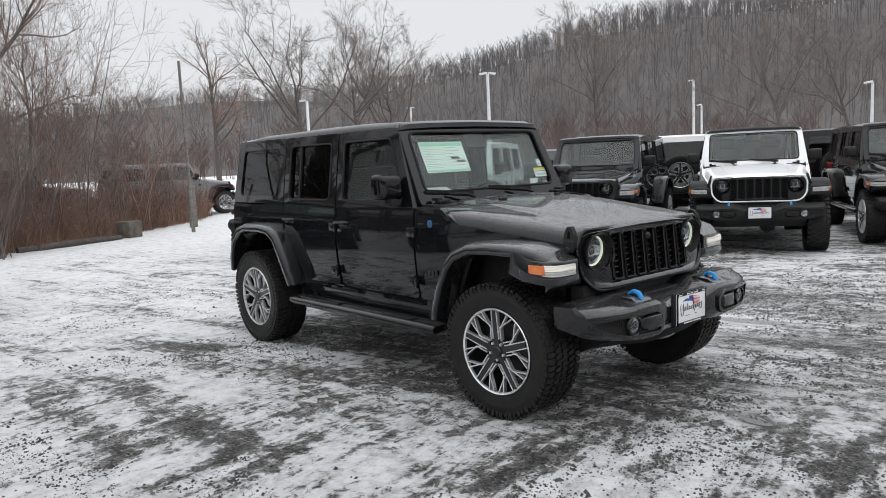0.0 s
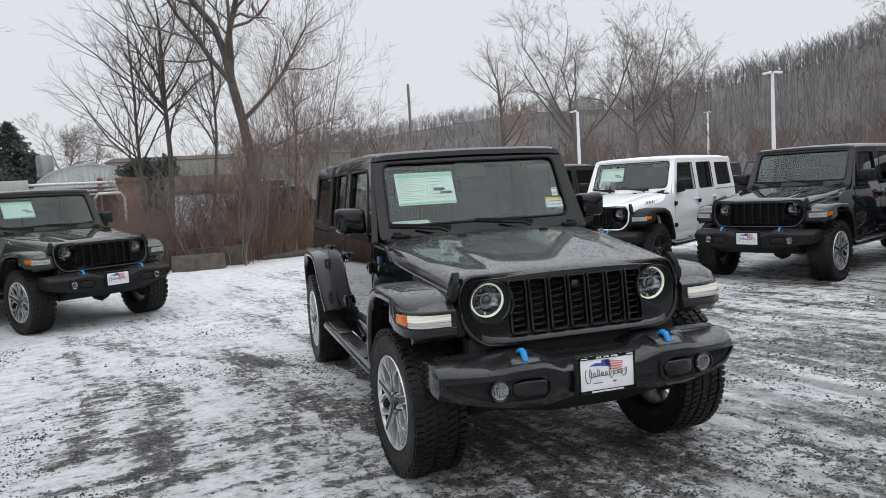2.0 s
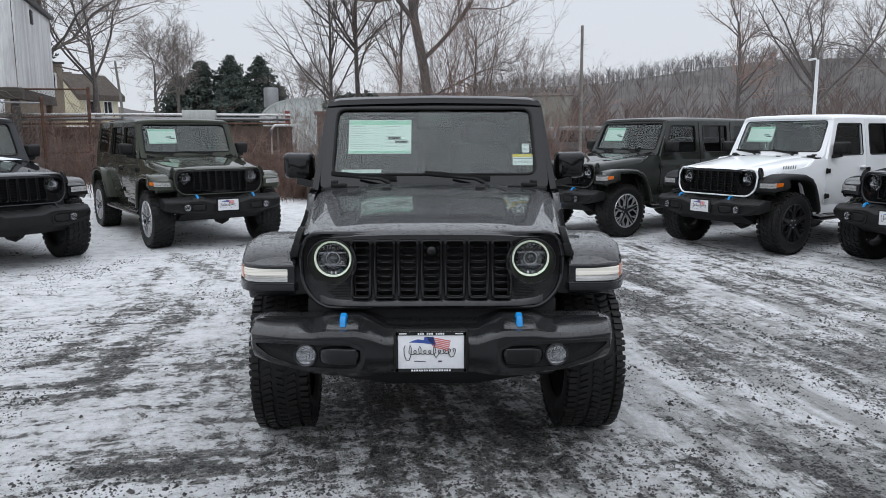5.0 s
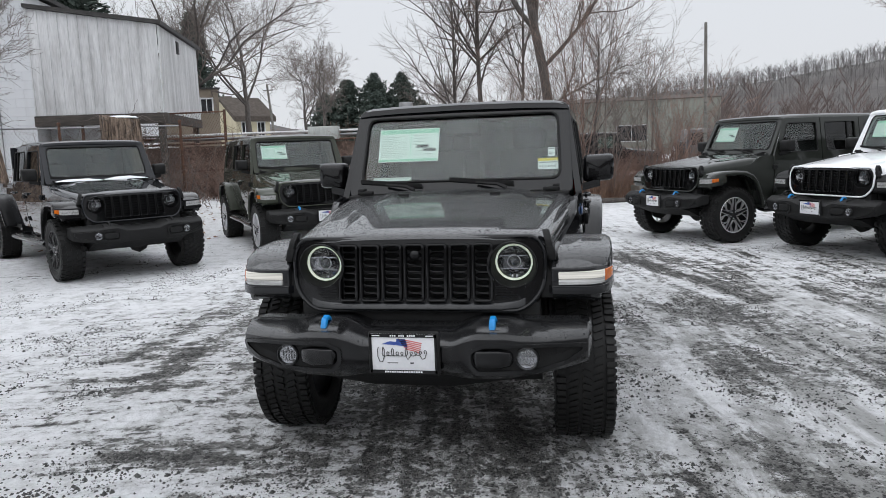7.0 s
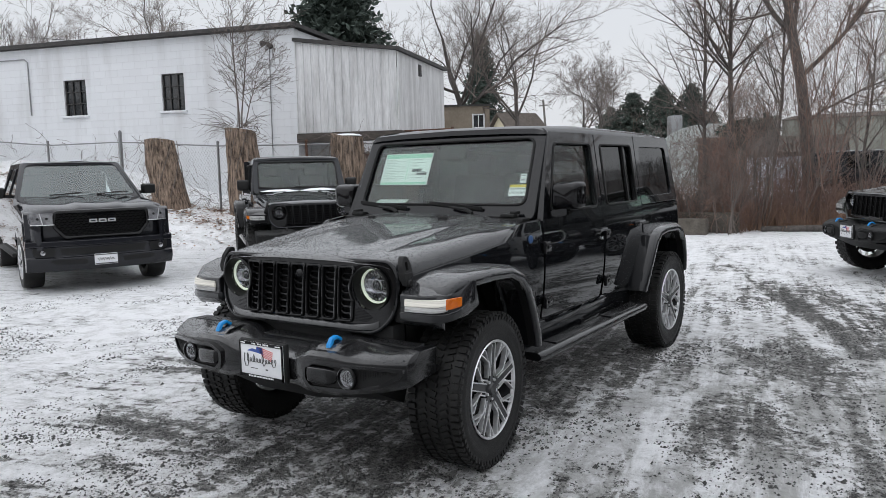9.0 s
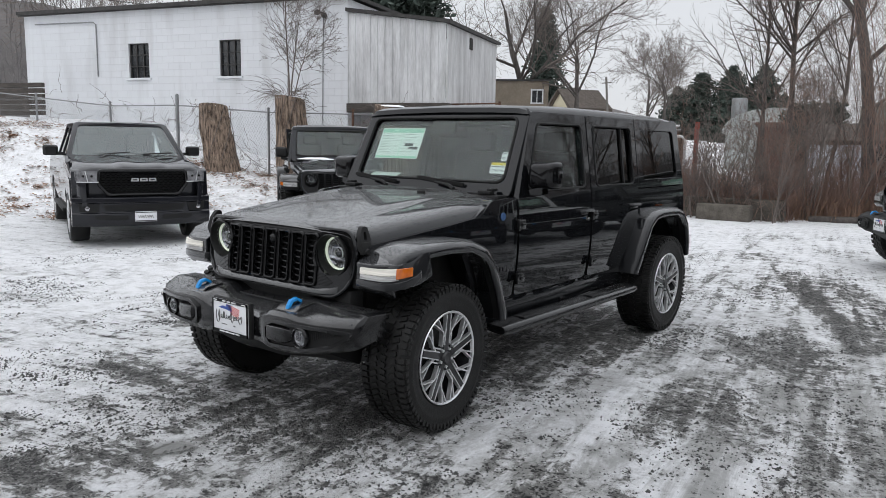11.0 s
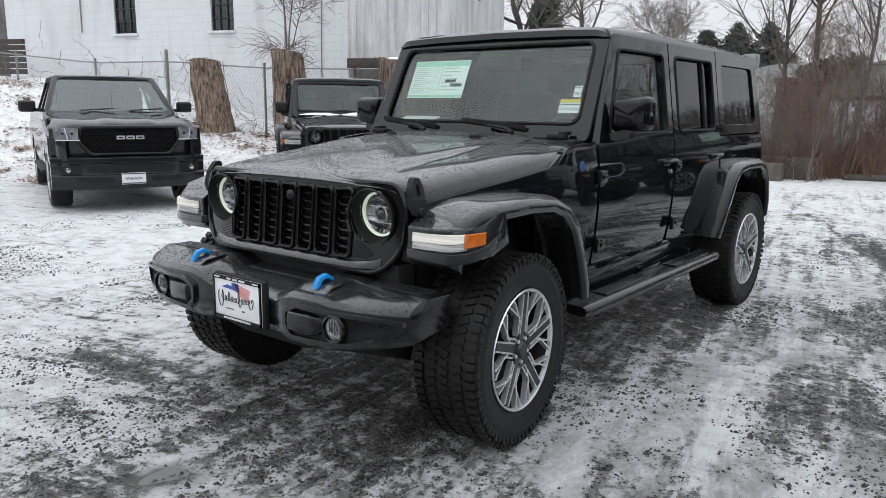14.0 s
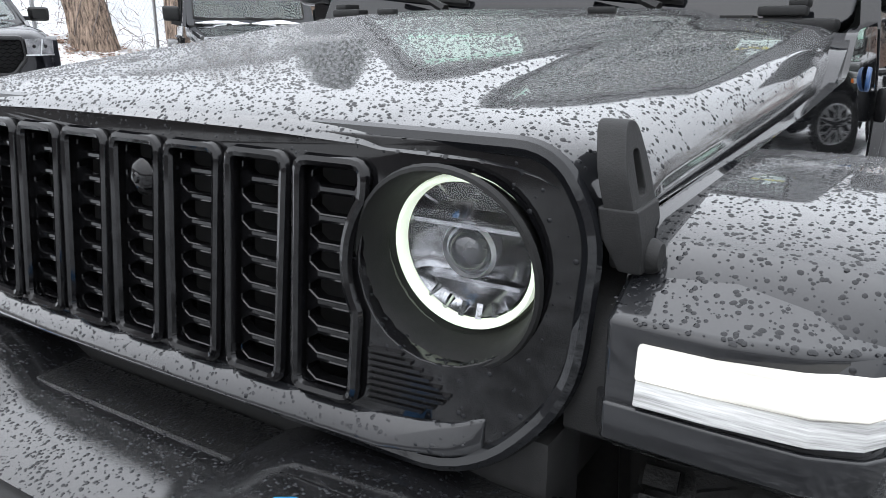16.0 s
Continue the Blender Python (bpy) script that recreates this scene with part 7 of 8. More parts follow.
# dry weeds below the brush
wv, wf = [], []
for _ in range(30000):
    x = rng.uniform(-6.5, 10.5)
    y = edge_y(x) + abs(rng.gauss(0, 1)) * 2.6 + rng.uniform(-0.1, 0.5)
    if x < -3.5 and y < 18.5:
        continue
    h, a, w = rng.uniform(0.15, 0.75) * (1.5 if rng.random() < 0.15 else 0.9), rng.uniform(0, 6.28), rng.uniform(0.003, 0.008)
    lx, ly, b = rng.gauss(0, 0.5) * h, rng.gauss(0, 0.5) * h, len(wv)
    c, s_ = math.cos(a) * w, math.sin(a) * w
    z = bank(x, y)
    wv += [(x - c, y - s_, z), (x + c, y + s_, z), (x + lx * 0.35 + c, y + ly * 0.35 + s_, z + h * 0.6), (x + lx * 0.35 - c, y + ly * 0.35 - s_, z + h * 0.6), (x + lx, y + ly, z + h)]
    wf += [(b, b + 1, b + 2, b + 3), (b + 3, b + 2, b + 4)]
tagged(raw("dry_weeds", wv, wf, DRYGRASS, smooth=False), "thick dry reddish-brown weeds", "weeds", kind="stuff")


def canes(name, count, spot, low, high, mat, label):
    """A thicket of thin arching canes with side twigs; spot() gives the foot of each."""
    g = Geo()
    for _ in range(count):
        x, y = spot()
        h, a = rng.uniform(low, high), rng.uniform(0, 6.28)
        d = Vector((math.cos(a) * rng.uniform(0.1, 0.7), math.sin(a) * rng.uniform(0.1, 0.7), 1)).normalized()
        pts = limb(rng, Vector((x, y, bank(x, y) - 0.02)), d, h * 1.15, 0.16, -0.09, 4)
        g.branch(pts, rng.uniform(0.004, 0.008), 0.002, 3)
        for _ in range(5):
            k = rng.randint(1, 3)
            p = pts[k].lerp(pts[k + 1], rng.random())
            g.branch(limb(rng, p, Vector((rng.gauss(0, 1), rng.gauss(0, 1), 0.5)).normalized(), h * rng.uniform(0.15, 0.4), 0.25, 0, 1), 0.0032, 0.0016, 3)
    tagged(raw(name, g.v, g.f, mat), label, "brambles", kind="stuff")


def brush_spot():
    x = rng.uniform(-5.5, 10.5)
    return x, edge_y(x) + abs(rng.gauss(0, 1)) * 1.7 + rng.uniform(-0.75 if 0 < x < 3 else 0.1, 0.4)


def wall_spot():
    q = rng.uniform(-4.3, 4.6)
    return -3.9 + q * 0.974, 16.9 + q * 0.225 - abs(rng.gauss(0, 0.7)) - 0.15


canes("brambles", 4000, brush_spot, 0.5, 1.30, TWIG_RED, "dense reddish-brown bramble canes along the lot's edge")
canes("brambles", 1300, wall_spot, 0.5, 1.7, TWIG_RED, "brown bramble canes growing against the low wall")


SPROUT = [(18, 0.60, 60, 0.03, 0.05), (6, 0.5, 45, 0.08, 0.12), (4, 0.5, 42, 0.05, 0.16), (0, 0, 0, 0.0, 0.2)]


def stump(seed, u, d, height, r, lean, sprout):
    """A cut trunk with rough bark, a sawn top and a tangle of vines."""
    rng = random.Random(seed)
    x, y, z = fence_at(u, d)
    t = thing("tree_stump", pose(x, y, z - 0.1), "tall cut tree stump with rough brown bark and vines", "tree stump", "cut stumps")
    bm = bmesh.new()
    rows, k = [], 88
    for i in range(22):
        f = i / 21
        ring = []
        for j in range(k):
            a = 2 * math.pi * j / k
            rr = r * (1.18 - 0.25 * f + 0.22 * max(0, 0.2 - f)) * (1 + 0.10 * noise.noise((math.cos(a) * 1.6, math.sin(a) * 1.6, f * 2.2 + seed)) + 0.07 * noise.noise((math.cos(a) * 7, math.sin(a) * 7, f * 3 + seed)) + 0.11 * noise.noise((math.cos(a) * 11, math.sin(a) * 11, f * 2.2 + seed)))
            ring.append((lean * f * height + rr * math.cos(a), rr * math.sin(a), height * f + (0.05 * math.cos(a + seed) if i == 21 else 0)))
        rows.append(ring)
    loft(bm, rows)
    part("trunk", bm, BARK_CUT, t, flat=60)
    bm = bmesh.new()
    lathe(bm, [(0.001, 0.03), (r * 0.5, 0.025), (r * 0.8, 0.01), (r * 0.92, -0.02)], 16, Matrix.Translation((lean * height, 0, height)) @ Matrix.Rotation(radians(-90), 4, "Y"))
    part("snow_cap", bm, SNOW, t, "thin cap of snow")
    g = Geo()
    top = Vector((lean * height, 0, height))
    for _ in range(26):
        a = rng.uniform(0, 6.28)
        p = top + Vector((math.cos(a) * r * rng.uniform(0.5, 1.1), math.sin(a) * r, rng.uniform(-0.5, 0.05)))
        g.branch(limb(rng, p, Vector((math.cos(a), math.sin(a) * 0.7, rng.uniform(-0.4, 0.5))), rng.uniform(0.3, 0.9), 0.45, -0.12, 6), 0.008, 0.003, 3)
    for _ in range(5):
        a = rng.uniform(0, 6.28)
        pts = [Vector((lean * height * f + r * 1.13 * math.cos(a + f * 2), r * 1.13 * math.sin(a + f * 2), height * f)) for f in np.linspace(0, 1, 10)]
        g.branch(pts, 0.012, 0.008, 4)
    if sprout:
        # a young tree grown out of the stump, with a drooping tangle at its foot
        geos = [g, g]
        for k, ln in enumerate((2.5, 2.0, 1.6)):
            grow(rng, geos, top + Vector((0.08 * k, 0, 0)), Vector((0.12 * k - 0.1, 0.1 * k, 1)).normalized(), ln, 0.026 - 0.005 * k, 0, SPROUT, 0.0042)
        for _ in range(70):
            a = rng.uniform(0, 6.28)
            p = top + Vector((-0.15 + math.cos(a) * 0.25, math.sin(a) * 0.2, rng.uniform(0, 0.15)))
            g.branch(limb(rng, p, Vector((math.cos(a) - 0.5, math.sin(a) * 0.7, rng.uniform(0, 0.7))).normalized(), rng.uniform(0.4, 1.1), 0.3, -0.16, 6), 0.006, 0.002, 3)
    raw("vine", g.v, g.f, TWIG, t)


stump(1, -1.02, -0.45, 1.70, 0.36, -0.20, 0)
stump(2, 1.12, -0.48, 2.10, 0.37, -0.12, 16)
stump(3, 3.95, -1.40, 2.15, 0.36, 0.0, 0)
rng = random.Random(31)
vines = Geo()
for _ in range(340):
    u = rng.choice((rng.uniform(-3.2, 5.0), rng.uniform(2.0, 5.2), rng.uniform(-8, 5)))
    x, y, z = fence_at(u, rng.uniform(-0.12, 0.12))
    vines.branch(limb(rng, Vector((x, y, z + rng.uniform(0, 0.9))), Vector((rng.uniform(-1, 1), rng.uniform(-0.25, 0.25), rng.uniform(-0.2, 0.7))), rng.uniform(0.3, 1.0), 0.3, -0.04, 6), 0.007, 0.003, 3)
for _ in range(60):
    x, y, z = fence_at(rng.uniform(3.4, 6.5), rng.uniform(-0.5, 0.4))
    vines.branch(limb(rng, Vector((x, y, z)), Vector((rng.uniform(-0.4, 0.4), rng.uniform(-0.4, 0.4), 1)), rng.uniform(0.8, 2.3), 0.16, 0, 7), 0.008, 0.003, 3)
tagged(raw("vines", vines.v, vines.f, TWIG), "tangle of bare brown vines on the fence", "vines", kind="stuff")


def conifer(seed, x, y, height, width, z=0.0, label="dark green conifer far behind the lot"):
    """A conifer: a trunk and many drooping boughs of needle sprays."""
    rng = random.Random(seed)
    t = thing("tree", pose(x, y, z), label, "tree", "conifers")
    g = Geo()
    g.branch([Vector((0, 0, 0)), Vector((0, 0, height * 0.5)), Vector((0, 0, height))], width * 0.06, 0.02, 6)
    raw("trunk", g.v, g.f, BARK, t)
    v, f = [], []
    levels = int(height * 4.6)
    for i in range(levels):
        fz = (i + rng.random()) / levels
        zz = height * (0.06 + 0.94 * fz)
        reach = width * 0.55 * (1 - fz) ** 0.7 + 0.15
        for j in range(11):
            a = rng.uniform(0, 6.28)
            rl = reach * rng.uniform(0.6, 1.12)
            ca, sa = math.cos(a), math.sin(a)
            rise = rng.uniform(-0.32, 0.10)
            for k in range(8):
                q = (k + 0.7) / 8
                px, py, pz = ca * rl * q, sa * rl * q, zz + rise * rl * q * q + rng.gauss(0, 0.10)
                for _ in range(4):
                    w, b = rl * 0.045 * rng.uniform(0.6, 1.4) + 0.10, len(v)
                    e = Vector((rng.gauss(0, 1) + ca, rng.gauss(0, 1) + sa, rng.gauss(0.25, 0.7))).normalized() * w * 1.8
                    n = e.cross(Vector((rng.gauss(0, 1), rng.gauss(0, 1), rng.gauss(0, 1)))).normalized() * w * 0.5
                    p = Vector((px + rng.gauss(0, 0.12), py + rng.gauss(0, 0.12), pz))
                    v += [tuple(p), tuple(p + e * 0.5 + n), tuple(p + e), tuple(p + e * 0.5 - n)]
                    f.append((b, b + 1, b + 2, b + 3))
    raw("crown", v, f, NEEDLE, t, smooth=False)


for i, (x, y, h, w) in enumerate([(-16.3, 55.5, 6.6, 4.5), (-14.8, 56.2, 8.0, 5.0), (-12.8, 56.8, 8.4, 5.0), (-10.7, 57.3, 8.4, 4.8), (-9.4, 57.8, 6.0, 3.6), (-12.0, 54.5, 6.5, 4.5)]):
    conifer(300 + i, x * 1.22, y * 1.22, h * 1.02, w * 1.4)
conifer(310, -15.4, 24.5, 12.0, 6.5, label="large dark conifer behind the white building")
conifer(312, -17.5, 27.0, 12.5, 6.0, label="large dark conifer behind the white building")
conifer(311, -24.4, 51.6, 12.0, 4.6, label="slim dark conifer behind the shed")
for i in range(4):
    conifer(320 + i, -0.7 + i * 0.45, 31.2, 3.0 + 0.2 * (i % 2), 0.9, label="clipped dark evergreen in a hedge")


# fallen leaves on the snow of the bank
rng = random.Random(51)
lv, lf = [], []
spots = [(rng.uniform(-9.5, -3.2), rng.uniform(-2.8, -0.2), rng.uniform(0.2, 0.7)) for _ in range(34)] + [(rng.uniform(-17.5, -8.0), rng.uniform(-5.6, -0.2), rng.uniform(0.08, 0.35)) for _ in range(120)]
for _ in range(9000):
    u, d, sp = rng.choice(spots)
    x = FENCE_P.x + (u + 8.4) * math.cos(FENCE_A) - (d + rng.gauss(0, sp * 0.5)) * math.sin(FENCE_A) + rng.gauss(0, sp)
    y = FENCE_P.y + (u + 8.4) * math.sin(FENCE_A) + (d + rng.gauss(0, sp * 0.5)) * math.cos(FENCE_A) + rng.gauss(0, sp * 0.5)
    z, r, a, b = bank(x, y) + 0.02, rng.uniform(0.015, 0.045), rng.uniform(0, 6.28), len(lv)
    for k in range(4):
        q = a + k * math.pi / 2
        lv.append((x + r * math.cos(q) * (1.4 if k % 2 else 0.8), y + r * math.sin(q), z + rng.uniform(0, 0.03)))
    lf.append((b, b + 1, b + 2, b + 3))
tagged(raw("leaf_litter", lv, lf, DRYGRASS, smooth=False), "brown fallen leaves scattered on the snowy bank", "leaves", kind="stuff")


# ---- far buildings ----
METAL_PALE = grained("pale metal cladding", (0.34, 0.36, 0.35), (0.46, 0.48, 0.46), scale=1.2, rough=0.55, stretch=(4, 4, 0.3))
METAL_GREEN = grained("pale green metal cladding", (0.165, 0.170, 0.145), (0.235, 0.240, 0.205), scale=1.0, rough=0.6, stretch=(4, 4, 0.3))
CANVAS = grained("white tarpaulin", (0.55, 0.58, 0.64), (0.68, 0.70, 0.74), scale=2, rough=0.6, bump=0.3, bscale=5)
YELLOW_WALL = grained("cream wood siding", (0.50, 0.45, 0.30), (0.58, 0.53, 0.39), scale=2, rough=0.8)
OCHRE_WALL = grained("ochre rendered wall", (0.17, 0.14, 0.105), (0.24, 0.20, 0.155), scale=1.5, rough=0.85)
BRICK_RED = grained("old red brick", (0.12, 0.072, 0.058), (0.19, 0.120, 0.098), scale=10, rough=0.9, bump=0.4)
SHINGLE = grained("brown roof shingles", (0.055, 0.045, 0.038), (0.11, 0.09, 0.075), scale=5, rough=0.9, bump=0.4)
CONCRETE = grained("grey concrete", (0.060, 0.053, 0.044), (0.150, 0.132, 0.112), scale=5, rough=0.9, bump=0.4)
BROWN_WALL = grained("brown block wall", (0.085, 0.062, 0.050), (0.17, 0.125, 0.10), scale=3, rough=0.9, bump=0.4)
RED_PAINT = grained("faded red paint", (0.22, 0.045, 0.035), (0.32, 0.08, 0.06), scale=6, rough=0.8)


def gabled(name, m, size, wall, roof, label, eave=0.25, rise=0.9, windows=(), category="building"):
    """A gabled building: w along x, d along y, with real window openings filled by panes."""
    w, d, h = size
    b = thing(name, m, label, category)
    bm = bmesh.new()
    panel(bm, [(-w / 2, 0), (w / 2, 0), (w / 2, h), (-w / 2, h)], [[(a - ww / 2, c - hh / 2), (a + ww / 2, c - hh / 2), (a + ww / 2, c + hh / 2), (a - ww / 2, c + hh / 2)] for a, c, ww, hh in windows], lambda u, v, q: (u, -d / 2 + q, v), 0.15)
    for s in (-1, 1):
        loft(bm, [[(s * w / 2, -d / 2 + 0.151, 0), (s * w / 2, d / 2, 0), (s * w / 2, d / 2, h), (s * w / 2, 0, h + rise), (s * w / 2, -d / 2 + 0.151, h)], [(s * (w / 2 - 0.15), -d / 2 + 0.151, 0), (s * (w / 2 - 0.15), d / 2, 0), (s * (w / 2 - 0.15), d / 2, h), (s * (w / 2 - 0.15), 0, h + rise), (s * (w / 2 - 0.15), -d / 2 + 0.151, h)]])
    box(bm, (0, d / 2 - 0.08, h / 2), (w - 0.3, 0.15, h))
    part("wall", bm, wall, b, smooth=False)
    bm = bmesh.new()
    e = eave
    loft(bm, [[(x, -d / 2 - e, h - e * rise / (d / 2) + 0.01), (x, 0, h + rise + 0.01), (x, d / 2 + e, h - e * rise / (d / 2) + 0.01), (x, d / 2 + e, h + 0.09), (x, 0, h + rise + 0.11), (x, -d / 2 - e, h + 0.09)] for x in (-w / 2 - e, w / 2 + e)])
    part("roof", bm, roof, b, smooth=False)
    for a, c, ww, hh in windows:
        bm = bmesh.new()
        box(bm, (a, -d / 2 + 0.09, c), (ww, 0.02, hh))
        wn_ = part("window", bm, PANE, b, smooth=False)
        bm = bmesh.new()
        for s in (-1, 1):
            box(bm, (a + s * ww / 2, -d / 2 + 0.02, c), (0.07, 0.06, hh + 0.1))
            box(bm, (a, -d / 2 + 0.02, c + s * hh / 2), (ww + 0.1, 0.06, 0.07))
        box(bm, (a, -d / 2 + 0.05, c), (0.04, 0.04, hh))
        part("window_frame", bm, PIPE_WHITE, wn_, smooth=False)
    return b


gabled("warehouse", pose(5.4, 85.0, 0, 0, 0, -2), (24.0, 14.0, 5.4), METAL_GREEN, SHINGLE, "long low warehouse clad in pale green metal", 0.1, 0.7, windows=[(-8.5, 2.6, 1.6, 1.1), (3.5, 2.2, 3.0, 1.6)])
gabled("shed", pose(2.2, 28.4, 0, 0, 0, 2), (2.9, 2.2, 1.75), CANVAS, SHINGLE, "small white shed with a dark shingled roof", 0.12, 0.55, category="shed")
gabled("house", pose(-18.3, 46.0, 0, 0, 0, 60), (2.6, 3, 3.9), YELLOW_WALL, SHINGLE, "cream two-storey house far off", 0.3, 1.3, windows=[(-0.6, 3.2, 0.6, 0.9), (0.6, 3.2, 0.6, 0.9)])
gabled("house", pose(-26.6, 57.0, 0, 0, 0, 20), (3.8, 3.6, 5.0), YELLOW_WALL, SHINGLE, "cream house with a gabled roof far off", 0.25, 1.3, windows=[(-0.9, 3.6, 0.7, 1.0), (0.9, 3.6, 0.7, 1.0)])
gabled("building", pose(-16.2, 35.5, 0, 0, 0, 35), (3.0, 3.2, 4.9), OCHRE_WALL, ROOF_DARK, "ochre flat-roofed building behind the shed", 0.1, 0.1, windows=[(0.9, 4.1, 0.6, 0.7)])

# round-roofed metal shed
q = thing("shed", pose(-2.9, 36.5, 0, 0, 0, 3) @ Matrix.Diagonal((0.82, 0.82, 0.82, 1)), "round-roofed shed of ribbed grey metal", "shed")
for i in range(20):
    x0, x1 = -2.6 + 5.2 * i / 20, -2.6 + 5.2 * (i + 1) / 20
    z0, z1 = 2.8 + 1.3 * math.sqrt(max(0, 1 - (x0 / 2.75) ** 2)), 2.8 + 1.3 * math.sqrt(max(0, 1 - (x1 / 2.75) ** 2))
    bm = bmesh.new()
    loft(bm, [[(x0 + 0.012, 0, 0), (x1 - 0.012, 0, 0), (x1 - 0.012, 0.08, 0), (x0 + 0.012, 0.08, 0)], [(x0 + 0.012, 0, z0), (x1 - 0.012, 0, z1), (x1 - 0.012, 0.08, z1), (x0 + 0.012, 0.08, z0)]])
    part("panel", bm, METAL_PALE, q, smooth=False)
bm = bmesh.new()
arc = [(2.8 * math.cos(a), 2.75 + 1.4 * math.sin(a)) for a in np.linspace(0, math.pi, 17)]
loft(bm, [[(x, -0.1, z) for x, z in arc] + [(x * 0.97, -0.1, z - 0.06) for x, z in reversed(arc)], [(x, 9, z) for x, z in arc] + [(x * 0.97, 9, z - 0.06) for x, z in reversed(arc)]])
part("roof", bm, METAL_PALE, q)
bm = bmesh.new()
lathe(bm, [(0.45, 0), (0.45, 1.1), (0.40, 1.2), (0.001, 1.2)], 16, Matrix.Translation((-2.3, 1.5, 3.6)) @ Matrix.Rotation(radians(-90), 4, "Y"))
part("vent_drum", bm, STEEL, q)
bm = bmesh.new()
box(bm, (1.2, -0.02, 1.9), (0.5, 0.1, 0.6))
part("window", bm, PANE, q)

# low wall with pipes and a cabinet behind the green car
w = thing("wall", pose(-3.9, 16.9, 0, 0, 0, 13) @ Matrix.Diagonal((0.78, 0.9, 0.85, 1)), "low brown block wall carrying pale pipes", "wall")
bm = bmesh.new()
box(bm, (0, 0.3, 1.05), (10.5, 0.3, 2.1))
part("block_wall", bm, BROWN_WALL, w, smooth=False)
for z, yy, rr, mt in ((2.42, -0.1, 0.036, PIPE_WHITE), (2.30, 0.1, 0.045, STEEL), (2.17, -0.15, 0.030, RUST)):
    bm = bmesh.new()
    tube(bm, [(-5.2, yy, z), (0, yy, z + 0.01), (5.2, yy, z)], rr, 8)
    part("pipe", bm, mt, w)
for x in (-4.5, -2.2, 0.2, 2.6, 4.8):
    bm = bmesh.new()
    tube(bm, [(x, 0.0, 0), (x, 0.0, 2.45)], 0.035, 6)
    part("pipe_support", bm, STEEL, w)
bm = bmesh.new()
box(bm, (2.45, -0.1, 2.36), (0.98, 0.5, 0.38), bevel=0.02)
part("cabinet", bm, METAL_PALE, w, "pale grey metal cabinet")
bm = bmesh.new()
tube(bm, [(4.6, -0.2, 1.3), (4.6, -0.2, 2.0), (4.7, -0.2, 2.12), (5.3, -0.2, 2.12), (5.4, -0.2, 2.0), (5.4, -0.2, 1.3)], 0.04, 8)
part("bent_pipe", bm, PIPE_WHITE, w)

# rusty pipe gate and posts behind the parked cars
gate = thing("fence", pose(-5.6, 15.4, 0.3, 0, 0, 26), "rusty pipe fence with a sagging mesh", "fence")
for x in (-1.6, 0.1, 1.6):
    bm = bmesh.new()
    tube(bm, [(x, 0, 0), (x + 0.03, 0, 2.35)], 0.035, 8)
    part("post", bm, RUST, gate)
for z in (0.9, 1.7, 2.3):
    bm = bmesh.new()
    tube(bm, [(-1.6, 0, z), (0, 0, z - 0.03), (1.6, 0, z)], 0.022, 6)
    part("rail", bm, RUST, gate)
bm = bmesh.new()
bar(bm, (-1.5, -0.05, 0.4), (0.3, -0.05, 1.9), 0.06, 0.04)
part("brace", bm, WOOD_GREY, gate)
bm = bmesh.new()
for i in range(60):
    a = -1.6 + i * 0.06
    for s in (1, -1):
        b = a + s * 1.3
        k = min(1.0, max(0.0, ((1.6 if s > 0 else -1.6) - a) / (b - a)))
        if k > 0.02:
            tube(bm, [(a, 0.01 * s, 0.1), (a + (b - a) * k, 0.01 * s, 0.1 + 2.2 * k)], 0.003, 3)
part("wire_mesh", bm, RUST, gate).data.shade_flat()
for x, y, h in ((-0.62, 20.7, 2.25), (-1.3, 19.2, 1.5), (-3.5, 17.8, 2.0)):
    bm = bmesh.new()
    tube(bm, [(x, y, -0.1), (x + 0.02, y, h)], 0.07 if h > 2.1 else 0.04, 8)
    tagged(part("post", bm, RED_PAINT if h > 2.1 else RUST), "faded red steel post standing in weeds", "post")
bm = bmesh.new()
box(bm, (-2.45, 13.6, 1.32), (0.34, 0.10, 0.95), Matrix.Rotation(0.5, 3, "Z"), bevel=0.01)
bar(bm, (-2.45, 13.65, -0.05), (-2.45, 13.65, 1.0), 0.08, 0.08)
tagged(part("sign", bm, YELLOW), "weathered yellow board standing on a post", "sign")
bm = bmesh.new()
box(bm, (-0.35, 27.2, 1.15), (0.9, 0.5, 2.3), bevel=0.02)
box(bm, (-0.35, 27.2, 2.36), (1.05, 0.65, 0.14), bevel=0.02)
tagged(part("brick_pillar", bm, BRICK_RED), "old red brick pillar with a capstone", "pillar")

# blocks and logs at the brush's foot
for x, y, sx, sy, sz, a, mt, nm, lb in ((1.75, 16.25, 1.1, 0.40, 0.36, 0.08, CONCRETE, "concrete_block", "rough grey concrete block in the snow"), (1.7, 16.9, 2.2, 0.35, 0.46, 0.05, CONCRETE, "barrier", "long low concrete barrier half hidden by twigs"), (5.9, 18.6, 0.45, 0.4, 0.42, 0.5, CONCRETE, "concrete_block", "rough grey concrete block in the snow")):
    bm = bmesh.new()
    box(bm, (0, 0, sz / 2), (sx, sy, sz), bevel=0.03)
    for v in bm.verts:
        v.co += Vector((noise.noise(v.co * 5), noise.noise(v.co * 5 + Vector((3, 3, 3))), 0)) * 0.03
    o = tagged(part(nm, bm, mt), lb, "block")
    o.matrix_world = pose(x, y, -0.02, 0, 0, math.degrees(a))
bm = bmesh.new()
tube(bm, [(3.2, 17.35, 0.05), (4.4, 17.75, 0.07), (5.6, 18.3, 0.05)], [0.07, 0.08, 0.06], 10)
tagged(part("log", bm, BARK), "dark fallen log lying at the brush's edge", "log")
